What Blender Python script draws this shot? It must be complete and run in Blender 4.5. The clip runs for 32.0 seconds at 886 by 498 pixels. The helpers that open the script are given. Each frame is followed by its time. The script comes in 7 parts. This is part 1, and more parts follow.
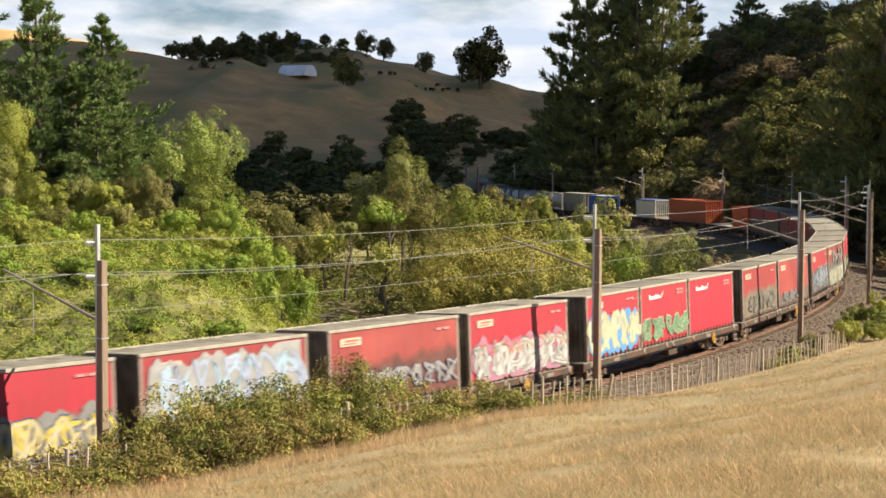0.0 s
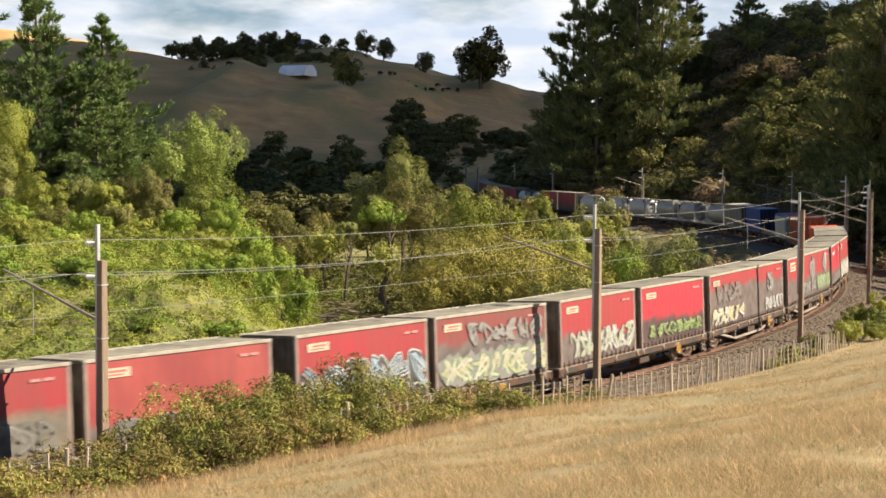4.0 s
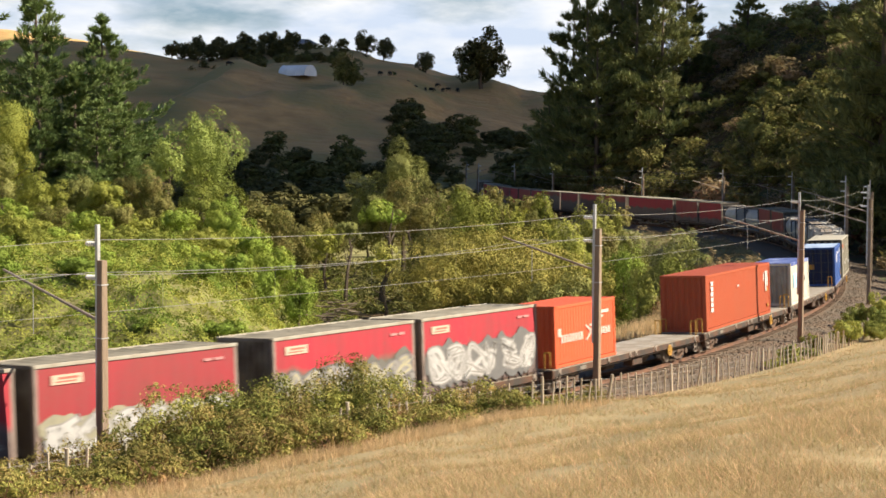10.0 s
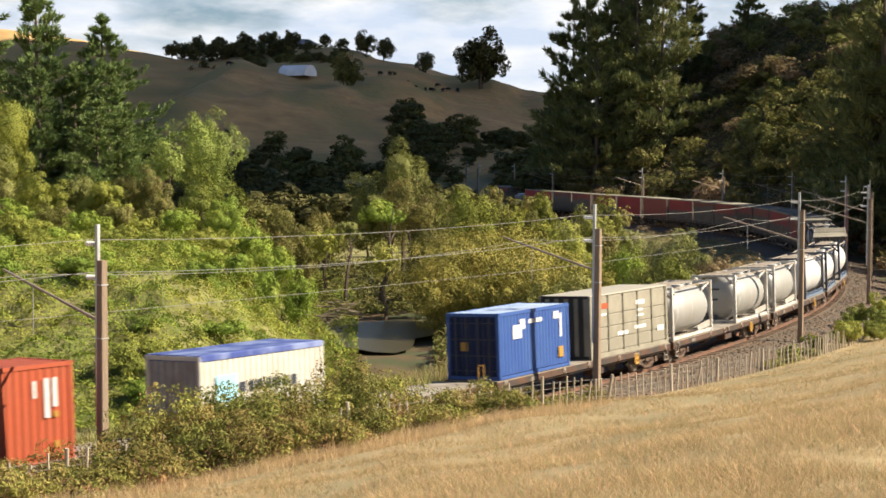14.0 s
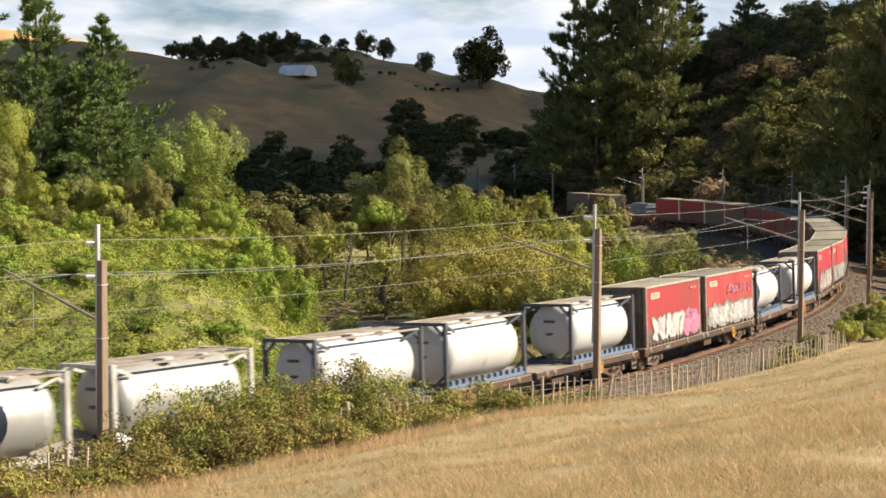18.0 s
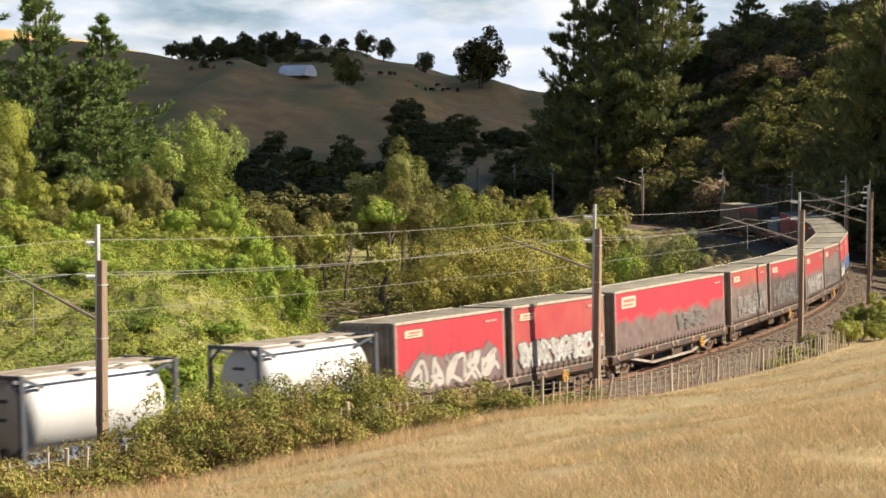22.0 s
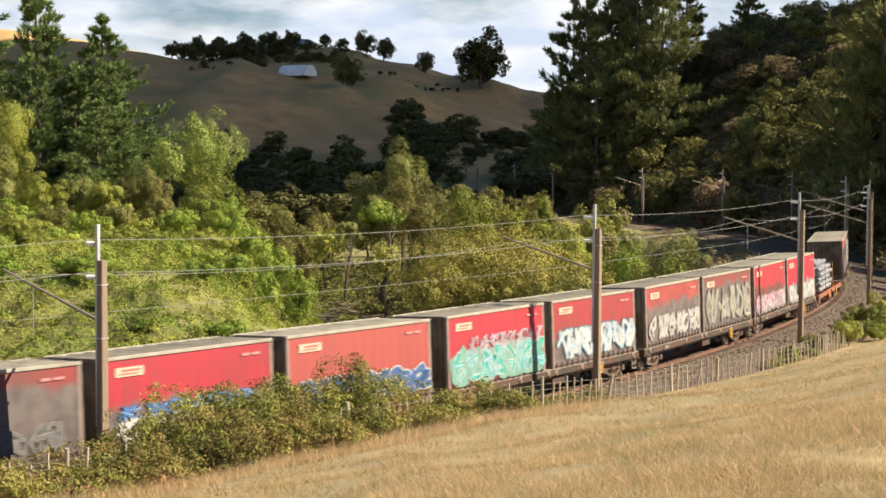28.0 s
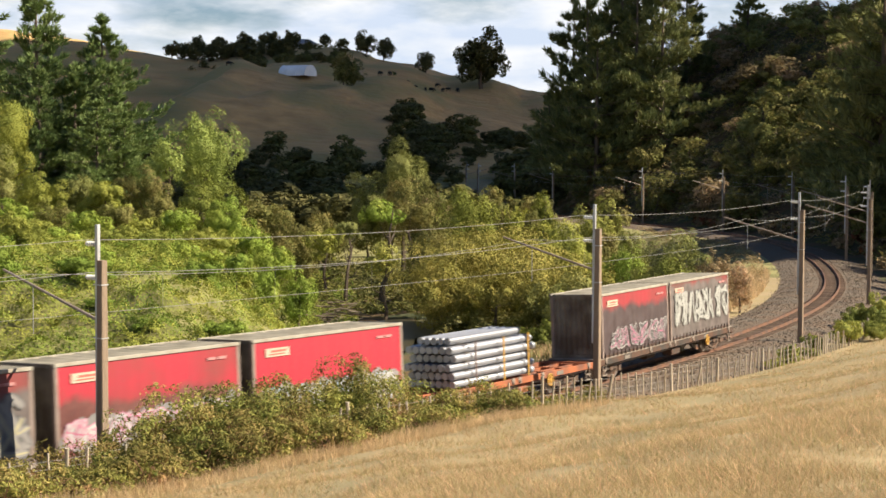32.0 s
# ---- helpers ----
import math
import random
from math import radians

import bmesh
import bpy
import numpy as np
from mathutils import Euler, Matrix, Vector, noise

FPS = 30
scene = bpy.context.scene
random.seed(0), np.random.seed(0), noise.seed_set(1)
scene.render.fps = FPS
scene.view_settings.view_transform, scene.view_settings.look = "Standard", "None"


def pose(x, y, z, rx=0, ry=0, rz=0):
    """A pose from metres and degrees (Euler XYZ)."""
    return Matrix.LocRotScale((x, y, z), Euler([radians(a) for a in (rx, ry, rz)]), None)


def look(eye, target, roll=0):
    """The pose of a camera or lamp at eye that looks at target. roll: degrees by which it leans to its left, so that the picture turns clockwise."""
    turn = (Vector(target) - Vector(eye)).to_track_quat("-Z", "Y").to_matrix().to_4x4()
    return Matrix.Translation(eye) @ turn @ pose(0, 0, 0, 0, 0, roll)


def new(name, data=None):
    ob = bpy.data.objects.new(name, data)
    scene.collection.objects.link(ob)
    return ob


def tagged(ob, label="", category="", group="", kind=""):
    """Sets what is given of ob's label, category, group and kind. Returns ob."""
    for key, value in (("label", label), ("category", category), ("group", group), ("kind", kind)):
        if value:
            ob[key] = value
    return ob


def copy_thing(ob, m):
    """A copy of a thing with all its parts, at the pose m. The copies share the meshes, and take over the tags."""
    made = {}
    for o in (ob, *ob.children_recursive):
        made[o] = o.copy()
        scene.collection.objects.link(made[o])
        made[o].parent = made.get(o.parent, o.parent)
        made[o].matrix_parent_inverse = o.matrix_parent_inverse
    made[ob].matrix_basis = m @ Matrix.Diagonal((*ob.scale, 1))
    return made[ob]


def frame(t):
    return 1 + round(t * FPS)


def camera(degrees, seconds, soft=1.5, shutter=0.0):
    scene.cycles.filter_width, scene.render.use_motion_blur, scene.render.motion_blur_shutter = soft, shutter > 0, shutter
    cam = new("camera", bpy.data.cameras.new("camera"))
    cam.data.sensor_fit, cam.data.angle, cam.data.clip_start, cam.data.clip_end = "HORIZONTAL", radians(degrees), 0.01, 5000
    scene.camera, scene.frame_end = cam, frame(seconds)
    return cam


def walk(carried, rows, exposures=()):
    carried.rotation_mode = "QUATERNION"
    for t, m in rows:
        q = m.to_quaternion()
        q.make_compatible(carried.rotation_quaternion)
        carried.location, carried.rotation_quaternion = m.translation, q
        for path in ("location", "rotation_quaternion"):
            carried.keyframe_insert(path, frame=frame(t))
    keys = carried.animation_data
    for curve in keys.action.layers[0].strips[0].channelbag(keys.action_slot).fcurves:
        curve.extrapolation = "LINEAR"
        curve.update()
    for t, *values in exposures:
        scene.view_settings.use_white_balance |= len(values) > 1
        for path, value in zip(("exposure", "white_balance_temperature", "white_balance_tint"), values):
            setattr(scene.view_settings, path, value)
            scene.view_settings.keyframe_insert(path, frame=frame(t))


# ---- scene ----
EYE = (0.0, 0.0, 10.187)
cam = camera(29.29, 32.0, soft=1.6, shutter=0.4)
VIEW = look(EYE, (0.0, 100.0, 10.187 - 5.713), roll=0.38)
walk(cam, [(0.0, VIEW), (32.0, VIEW)])

# ---------------------------------------------------------------- light
SUN_EL, SUN_AZ = radians(36), (0.9986, 0.052)
sun = new("sun", bpy.data.lights.new("sun", "SUN"))
sun.data.energy, sun.data.angle, sun.data.color = 5.0, radians(0.53), (1.0, 0.88, 0.70)
sun_way = Vector((SUN_AZ[0], SUN_AZ[1], math.tan(SUN_EL) * math.hypot(*SUN_AZ))).normalized()
sun.matrix_world = look(sun_way * 100, (0, 0, 0))

world = bpy.data.worlds.new("sky")
scene.world = world
world.use_nodes = True
wn, wl = world.node_tree.nodes, world.node_tree.links
wn.clear()
w_out = wn.new("ShaderNodeOutputWorld")
w_bg = wn.new("ShaderNodeBackground")
sky = wn.new("ShaderNodeTexSky")
sky.sky_type, sky.sun_disc = "NISHITA", False
sky.sun_elevation, sky.sun_rotation = SUN_EL, math.atan2(SUN_AZ[0], SUN_AZ[1])
sky.air_density, sky.dust_density, sky.ozone_density = 1.0, 0.35, 2.0
w_co = wn.new("ShaderNodeTexCoord")
w_map = wn.new("ShaderNodeMapping")
w_map.inputs["Scale"].default_value = (1.0, 1.0, 3.2)
w_map.inputs["Location"].default_value = (0.35, 0.1, 0.27)
w_noise = wn.new("ShaderNodeTexNoise")
w_noise.inputs["Scale"].default_value, w_noise.inputs["Detail"].default_value = 8.5, 9.0
w_noise.inputs["Roughness"].default_value = 0.56
w_ramp = wn.new("ShaderNodeValToRGB")
w_ramp.color_ramp.elements[0].position, w_ramp.color_ramp.elements[1].position = 0.27, 0.47
w_shade = wn.new("ShaderNodeTexNoise")
w_shade.inputs["Scale"].default_value, w_shade.inputs["Detail"].default_value = 16.0, 8.0
w_tone = wn.new("ShaderNodeValToRGB")
w_tone.color_ramp.elements[0].color, w_tone.color_ramp.elements[1].color = (8.7, 9.9, 11.9, 1), (12.5, 12.6, 12.8, 1)
w_tone.color_ramp.elements[0].position, w_tone.color_ramp.elements[1].position = 0.38, 0.62
w_mix = wn.new("ShaderNodeMix")
w_mix.data_type = "RGBA"
wl.new(w_co.outputs["Generated"], w_map.inputs["Vector"])
wl.new(w_map.outputs["Vector"], w_noise.inputs["Vector"])
wl.new(w_map.outputs["Vector"], w_shade.inputs["Vector"])
w_sep = wn.new("ShaderNodeSeparateXYZ")
w_low = wn.new("ShaderNodeMapRange")
w_low.inputs["From Max"].default_value, w_low.inputs["To Min"].default_value, w_low.inputs["To Max"].default_value = 0.30, 0.10, -0.38
w_add = wn.new("ShaderNodeMath")
wl.new(w_co.outputs["Generated"], w_sep.inputs["Vector"])
wl.new(w_sep.outputs["Z"], w_low.inputs["Value"])
wl.new(w_noise.outputs["Fac"], w_add.inputs[0])
wl.new(w_low.outputs["Result"], w_add.inputs[1])
wl.new(w_add.outputs["Value"], w_ramp.inputs["Fac"])
wl.new(w_shade.outputs["Fac"], w_tone.inputs["Fac"])
wl.new(w_ramp.outputs["Color"], w_mix.inputs["Factor"])
w_blue = wn.new("ShaderNodeMix")
w_blue.data_type, w_blue.blend_type = "RGBA", "MULTIPLY"
w_blue.inputs["Factor"].default_value = 1.0
w_blue.inputs[7].default_value = (1.02, 1.08, 1.22, 1)
wl.new(sky.outputs["Color"], w_blue.inputs[6])
wl.new(w_blue.outputs[2], w_mix.inputs[6])
wl.new(w_tone.outputs["Color"], w_mix.inputs[7])
wl.new(w_mix.outputs[2], w_bg.inputs["Color"])
w_bg.inputs["Strength"].default_value = 0.033
wl.new(w_bg.outputs["Background"], w_out.inputs["Surface"])
scene.view_settings.exposure = 1.28


# ---------------------------------------------------------------- materials
def mat(name, base, rough=0.8, metal=0.0, vary=0.25, scale=6.0, bump=0.0, bump_scale=40.0, second=None, second_scale=0.6,
        island=0.0, objects=0.0, trans=0.0, second_amount=1.0, spec=0.3, stretch=None, edges=(0.42, 0.62), deep=0.05):
    """A surface with grain at one scale, stains of a second colour at another, and variation piece by piece."""
    m = bpy.data.materials.new(name)
    m.use_nodes = True
    n, l = m.node_tree.nodes, m.node_tree.links
    b = n["Principled BSDF"]
    b.inputs["Roughness"].default_value, b.inputs["Metallic"].default_value = rough, metal
    b.inputs["Specular IOR Level"].default_value = spec
    co = n.new("ShaderNodeTexCoord")
    vec = co.outputs["Object"]
    if stretch:
        mp = n.new("ShaderNodeMapping")
        mp.inputs["Scale"].default_value = stretch
        l.new(vec, mp.inputs["Vector"])
        vec = mp.outputs["Vector"]
    no = n.new("ShaderNodeTexNoise")
    no.inputs["Scale"].default_value, no.inputs["Detail"].default_value = scale, 6.0
    l.new(vec, no.inputs["Vector"])
    col = n.new("ShaderNodeMix")
    col.data_type = "RGBA"
    lo = [c * (1 - vary) for c in base]
    hi = [min(1, c * (1 + vary)) for c in base]
    col.inputs[6].default_value, col.inputs[7].default_value = (*lo, 1), (*hi, 1)
    l.new(no.outputs["Fac"], col.inputs["Factor"])
    out = col.outputs[2]
    if second:
        n2 = n.new("ShaderNodeTexNoise")
        n2.inputs["Scale"].default_value, n2.inputs["Detail"].default_value = second_scale, 5.0
        l.new(vec, n2.inputs["Vector"])
        rp = n.new("ShaderNodeValToRGB")
        rp.color_ramp.elements[0].position, rp.color_ramp.elements[1].position = edges
        rp.color_ramp.elements[1].color = (second_amount, second_amount, second_amount, 1)
        l.new(n2.outputs["Fac"], rp.inputs["Fac"])
        mx = n.new("ShaderNodeMix")
        mx.data_type = "RGBA"
        mx.inputs[7].default_value = (*second, 1)
        l.new(rp.outputs["Color"], mx.inputs["Factor"])
        l.new(out, mx.inputs[6])
        out = mx.outputs[2]
    for amount, kind in ((island, "ShaderNodeNewGeometry"), (objects, "ShaderNodeObjectInfo")):
        if amount:
            g = n.new(kind)
            sock = g.outputs["Random Per Island"] if kind == "ShaderNodeNewGeometry" else g.outputs["Random"]
            mr = n.new("ShaderNodeMapRange")
            mr.inputs["To Min"].default_value, mr.inputs["To Max"].default_value = 1 - amount, 1 + amount
            l.new(sock, mr.inputs["Value"])
            hs = n.new("ShaderNodeHueSaturation")
            l.new(mr.outputs["Result"], hs.inputs["Value"])
            if trans:
                mh = n.new("ShaderNodeMapRange")
                mh.inputs["To Min"].default_value, mh.inputs["To Max"].default_value = 0.5 + 0.035 * amount, 0.5 - 0.045 * amount
                l.new(sock, mh.inputs["Value"])
                l.new(mh.outputs["Result"], hs.inputs["Hue"])
            l.new(out, hs.inputs["Color"])
            out = hs.outputs["Color"]
    l.new(out, b.inputs["Base Color"])
    if bump:
        nb = n.new("ShaderNodeTexNoise")
        nb.inputs["Scale"].default_value, nb.inputs["Detail"].default_value = bump_scale, 5.0
        l.new(vec, nb.inputs["Vector"])
        bp = n.new("ShaderNodeBump")
        bp.inputs["Strength"].default_value, bp.inputs["Distance"].default_value = bump, deep
        l.new(nb.outputs["Fac"], bp.inputs["Height"])
        l.new(bp.outputs["Normal"], b.inputs["Normal"])
    if trans:
        tr = n.new("ShaderNodeBsdfTranslucent")
        l.new(out, tr.inputs["Color"])
        ms = n.new("ShaderNodeMixShader")
        ms.inputs["Fac"].default_value = trans
        l.new(b.outputs["BSDF"], ms.inputs[1])
        l.new(tr.outputs["BSDF"], ms.inputs[2])
        l.new(ms.outputs["Shader"], n["Material Output"].inputs["Surface"])
    return m


def leaf_mat(name, base, second=None, trans=0.28, island=0.35, objects=0.3):
    return mat(name, base, rough=0.7, vary=0.25, scale=1.2, second=second, second_scale=0.5, second_amount=0.7,
               island=island, objects=objects, trans=trans, spec=0.07)


def plain(name, base, rough=0.6, metal=0.0, vary=0.12, second=None, amount=0.6, sscale=1.1, bump=0.0, stretch=None, spec=0.3, scale=9.0):
    return mat(name, base, rough, metal, vary, scale, bump, 25.0, second, sscale, second_amount=amount, stretch=stretch, spec=spec)


# ---------------------------------------------------------------- track line
# headings of the line in degrees, every 15 m from s = -45, towards the tail of the train
HEAD = (39.4, 42.0, 44.7, 47.3, 50.0, 52.9, 57.2, 61.4, 64.9, 68.2, 73.5, 77.9, 80.8, 83.1, 85.9, 90.6, 97.5, 104.8,
        109.4, 110.0, 106.9, 102.6, 98.8, 96.1, 94.3, 93.1, 92.1, 90.5, 88.2, 85.4, 82.7, 80.2, 77.9, 75.8, 73.8, 71.9)
LINE_S = np.arange(-620.0, 760.5, 1.0)
_h = np.radians(np.interp(LINE_S, -45.0 + 15.0 * np.arange(36), HEAD))
_h = np.convolve(np.pad(_h, 7, mode="edge"), np.ones(15) / 15, "valid")
_x = np.concatenate([[0], np.cumsum((np.cos(_h[1:]) + np.cos(_h[:-1])) / 2)])
_y = np.concatenate([[0], np.cumsum((np.sin(_h[1:]) + np.sin(_h[:-1])) / 2)])
LINE_X, LINE_Y, LINE_H = _x - _x[620] - 24.99, _y - _y[620] + 34.40, _h


def line(s, w=0.0):
    """Place on the plan at s metres along the line and w metres to its outer side, and the heading there."""
    x, y, h = np.interp(s, LINE_S, LINE_X), np.interp(s, LINE_S, LINE_Y), np.interp(s, LINE_S, LINE_H)
    return float(x + math.sin(h) * w), float(y - math.cos(h) * w), float(h)


def along(s, w):
    """Places for arrays of metres along and beside the line."""
    h = np.interp(s, LINE_S, LINE_H)
    return np.interp(s, LINE_S, LINE_X) + np.sin(h) * w, np.interp(s, LINE_S, LINE_Y) - np.cos(h) * w


def beside(x, y):
    """For arrays of places: metres along the line and signed metres beside it (outer side positive)."""
    x, y = np.atleast_1d(x).astype(float), np.atleast_1d(y).astype(float)
    s, w = np.empty_like(x), np.empty_like(x)
    lx, ly, lh, ls = LINE_X[::4], LINE_Y[::4], LINE_H[::4], LINE_S[::4]
    for i in range(0, len(x), 20000):
        a, b = x[i:i + 20000, None] - lx, y[i:i + 20000, None] - ly
        k = np.argmin(a * a + b * b, axis=1)
        r = np.arange(len(k))
        a, b = a[r, k], b[r, k]
        c, d = np.cos(lh[k]), np.sin(lh[k])
        s[i:i + 20000] = ls[k] + a * c + b * d
        w[i:i + 20000] = a * d - b * c
    return s, w


def ease(v):
    v = np.clip(v, 0, 1)
    return v * v * (3 - 2 * v)


def waves(x, y, size, seed):
    """Gentle unevenness, about -1 to 1."""
    g = np.random.default_rng(seed)
    v = 0
    for _ in range(5):
        a, k, p = g.uniform(0, 6.28), g.uniform(0.7, 1.6) * 6.28 / size, g.uniform(0, 6.28)
        v = v + np.sin((x * math.cos(a) + y * math.sin(a)) * k + p)
    return v / 3.2


RIDGE_A = (-0.60, -0.262, -0.21, -0.185, -0.155, -0.10, -0.07, -0.045, -0.02, 0.01, 0.06, 0.12, 0.6)
RIDGE_Z = (58, 58, 54, 50, 49, 57, 57, 53, 47, 40, 34, 30, 30)


def spur_side(x, y):
    """Metres inside the edge of the spur of land beyond the train."""
    return -(x + 5.8) - (y - 100) * 0.09


def ground(x, y):
    """Height of the land."""
    x, y = np.atleast_1d(x).astype(float), np.atleast_1d(y).astype(float)
    s, w = beside(x, y)
    a = x / np.maximum(y, 30.0)
    # outer side: grassy slope by the camera, wooded bank further on
    rim = np.interp(s, (-20, 17, 26, 36, 45, 70, 90), (2.6, 2.05, 1.98, 1.72, 1.18, 0.4, 0.1))
    cam_side = rim * ease((w - 4.6) / 1.8) + np.where(w < 44, (9.2 - rim) * np.clip((w - 6.6) / 34.4, 0, 2) ** 1.1, (9.2 - rim) * (37.4 / 34.4) ** 1.1 + (w - 44) * 0.12)
    up = np.clip(0.27 * (0.5 * (x - 30) + 0.87 * (y - 200)), 0, 30)
    bank = 5 * ease((w - 5.5) / 12) + up * ease((w - 5.5) / 50) + 0.04 * np.maximum(w - 75, 0)
    k = ease((s - 98) / 45) * (1 - ease((w - 10) / 10) * (1 - ease((y - 112 - 0.3 * (x - 30)) / 55)))
    far = ease((s - 345) / 50)
    z_out = cam_side * (1 - k) + bank * k * (1 - far) + far * k * 16 * ease((w - 6) / 40)
    # inner side: low ground with a creek, and a spur of land across it
    z_in = -3.2 * ease((-w - 7.0) / 9.0)
    q = spur_side(x, y)
    spur = (6.0 * ease(q / 12.0) + 1.6 * ease((q - 10) / 30)) * ease((y - 76) / 34) * (1 - ease((y - 215) / 60))
    z_in = z_in + spur * ease((-w - 9) / 10)
    z = np.where(w > 0, z_out, z_in) - 0.5
    # far pasture hill
    d = np.hypot(x, y)
    top = np.interp(a, RIDGE_A, RIDGE_Z)
    hill = top * (0.30 * ease((d - 330) / 150) + 0.70 * ease((d - 430) / 270)) - 6 * ease((d - 760) / 300)
    hill = hill + (waves(x, y, 130, 3) * 2.6 + np.abs(waves(x, y, 75, 4)) * 3.0 + np.abs(waves(x, y, 31, 14)) * 1.0 - 1.6) * ease((d - 380) / 120)
    hill = hill + 34 * ease((d - 800) / 350) * ease((-a - 0.17) / 0.06)
    # a spur that runs down the face of the hill, and hollows beside it
    u = (x + 66) - (y - 560) * 0.032
    hill = hill + (9 * np.clip(1 - np.abs(u) / 24, 0, 1) ** 1.3 - 5 * np.exp(-((u + 48) / 26) ** 2)) * ease((y - 385) / 60) * ease((600 - y) / 60)
    u = (x + 30) - (y - 520) * 0.5
    hill = hill + 5 * np.clip(1 - np.abs(u) / 22, 0, 1) ** 1.3 * ease((y - 400) / 60) * ease((600 - y) / 60)
    hill = np.where(y > 0, hill, 0)
    z = np.where((y > 250), np.maximum(z, hill - 2.5), z)
    z = z + waves(x, y, 21, 5) * 0.22 * ease((np.abs(w) - 6) / 8) + waves(x, y, 6, 6) * 0.07 * ease((np.abs(w) - 6) / 5)
    return z


def gz(x, y):
    return float(ground(x, y)[0])


# ---------------------------------------------------------------- mesh helpers
def mesh_of(name, verts, faces, materials, smooth=False, index=None):
    me = bpy.data.meshes.new(name)
    me.from_pydata([tuple(map(float, v)) for v in verts], [], [tuple(map(int, f)) for f in faces])
    for m in (materials if isinstance(materials, (list, tuple)) else [materials]):
        me.materials.append(m)
    if index is not None:
        me.polygons.foreach_set("material_index", index)
    if smooth:
        me.polygons.foreach_set("use_smooth", [True] * len(me.polygons))
    me.update()
    return me


def quick_quads(name, co, material, per=4):
    """A mesh of loose leaf-like faces from an array of corner places (n, per, 3)."""
    n = len(co)
    me = bpy.data.meshes.new(name)
    me.vertices.add(n * per)
    me.vertices.foreach_set("co", np.ascontiguousarray(co, dtype=np.float32).ravel())
    me.loops.add(n * per)
    me.loops.foreach_set("vertex_index", np.arange(n * per, dtype=np.int32))
    me.polygons.add(n)
    me.polygons.foreach_set("loop_start", np.arange(0, n * per, per, dtype=np.int32))
    me.materials.append(material)
    me.update(calc_edges=True)
    return me


def bm_box(bm, x0, x1, y0, y1, z0, z1):
    v = [bm.verts.new(p) for p in ((x0, y0, z0), (x1, y0, z0), (x1, y1, z0), (x0, y1, z0), (x0, y0, z1), (x1, y0, z1), (x1, y1, z1), (x0, y1, z1))]
    for f in ((3, 2, 1, 0), (4, 5, 6, 7), (0, 1, 5, 4), (1, 2, 6, 5), (2, 3, 7, 6), (3, 0, 4, 7)):
        bm.faces.new([v[i] for i in f])
    return v


def bm_rod(bm, a, b, r0, r1=None, n=8):
    """A tapered rod from a to b."""
    a, b = Vector(a), Vector(b)
    r1 = r0 if r1 is None else r1
    ax = (b - a).normalized()
    u = ax.orthogonal().normalized()
    v = ax.cross(u)
    rings = []
    for p, r in ((a, r0), (b, r1)):
        rings.append([bm.verts.new(p + (u * math.cos(6.2832 * i / n) + v * math.sin(6.2832 * i / n)) * r) for i in range(n)])
    for i in range(n):
        bm.faces.new((rings[0][i], rings[0][(i + 1) % n], rings[1][(i + 1) % n], rings[1][i]))
    bm.faces.new(rings[0][::-1])
    bm.faces.new(rings[1])


def bm_beam(bm, a, b, w, h):
    """A square beam from a to b, w across and h high."""
    a, b = Vector(a), Vector(b)
    ax = (b - a).normalized()
    up = Vector((0, 0, 1)) if abs(ax.z) < 0.95 else Vector((1, 0, 0))
    sd = ax.cross(up).normalized()
    up = sd.cross(ax)
    c = [[bm.verts.new(p + sd * (i * w / 2) + up * (j * h / 2)) for i, j in ((-1, -1), (1, -1), (1, 1), (-1, 1))] for p in (a, b)]
    for i in range(4):
        bm.faces.new((c[0][i], c[0][(i + 1) % 4], c[1][(i + 1) % 4], c[1][i]))
    bm.faces.new(c[0][::-1])
    bm.faces.new(c[1])


def to_mesh(name, bm, material, bevel=0.0, smooth=False):
    if bevel:
        bmesh.ops.bevel(bm, geom=bm.edges[:], offset=bevel, segments=1, affect="EDGES", clamp_overlap=True)
    bmesh.ops.recalc_face_normals(bm, faces=bm.faces[:])
    me = bpy.data.meshes.new(name)
    bm.to_mesh(me)
    bm.free()
    for m in (material if isinstance(material, (list, tuple)) else [material]):
        me.materials.append(m)
    if smooth:
        me.polygons.foreach_set("use_smooth", [True] * len(me.polygons))
    return me


def child(name, me, parent, label="", m=None):
    ob = new(name, me)
    ob.parent = parent
    if m is not None:
        ob.matrix_basis = m
    if label:
        tagged(ob, label)
    return ob


def part(name, bm, material, parent, label="", bevel=0.0, smooth=False, m=None):
    return child(name, to_mesh(name, bm, material, bevel, smooth), parent, label, m)


def thing(name, label, category, group="", kind="", m=None):
    ob = new(name)
    ob.empty_display_size = 0.3
    if m is not None:
        ob.matrix_basis = m
    return tagged(ob, label, category, group, kind)


# ---------------------------------------------------------------- colours
M_GROUND = mat("dry_pasture", (0.34, 0.265, 0.14), 0.95, vary=0.4, scale=2.2, bump=0.6, bump_scale=9, second=(0.25, 0.21, 0.11), second_scale=0.16)
M_BALLAST = mat("ballast", (0.125, 0.10, 0.075), 0.9, vary=0.55, scale=14, bump=1.0, bump_scale=16, second=(0.14, 0.085, 0.05), second_scale=0.5, second_amount=0.6)
M_STONE = mat("ballast_stone", (0.16, 0.135, 0.105), 0.9, vary=0.3, scale=9, island=0.5, second=(0.18, 0.11, 0.07), second_scale=0.4, second_amount=0.5)
M_RAIL = mat("rusty_rail", (0.17, 0.085, 0.05), 0.7, vary=0.4, scale=8, second=(0.10, 0.06, 0.045), second_scale=1.5)
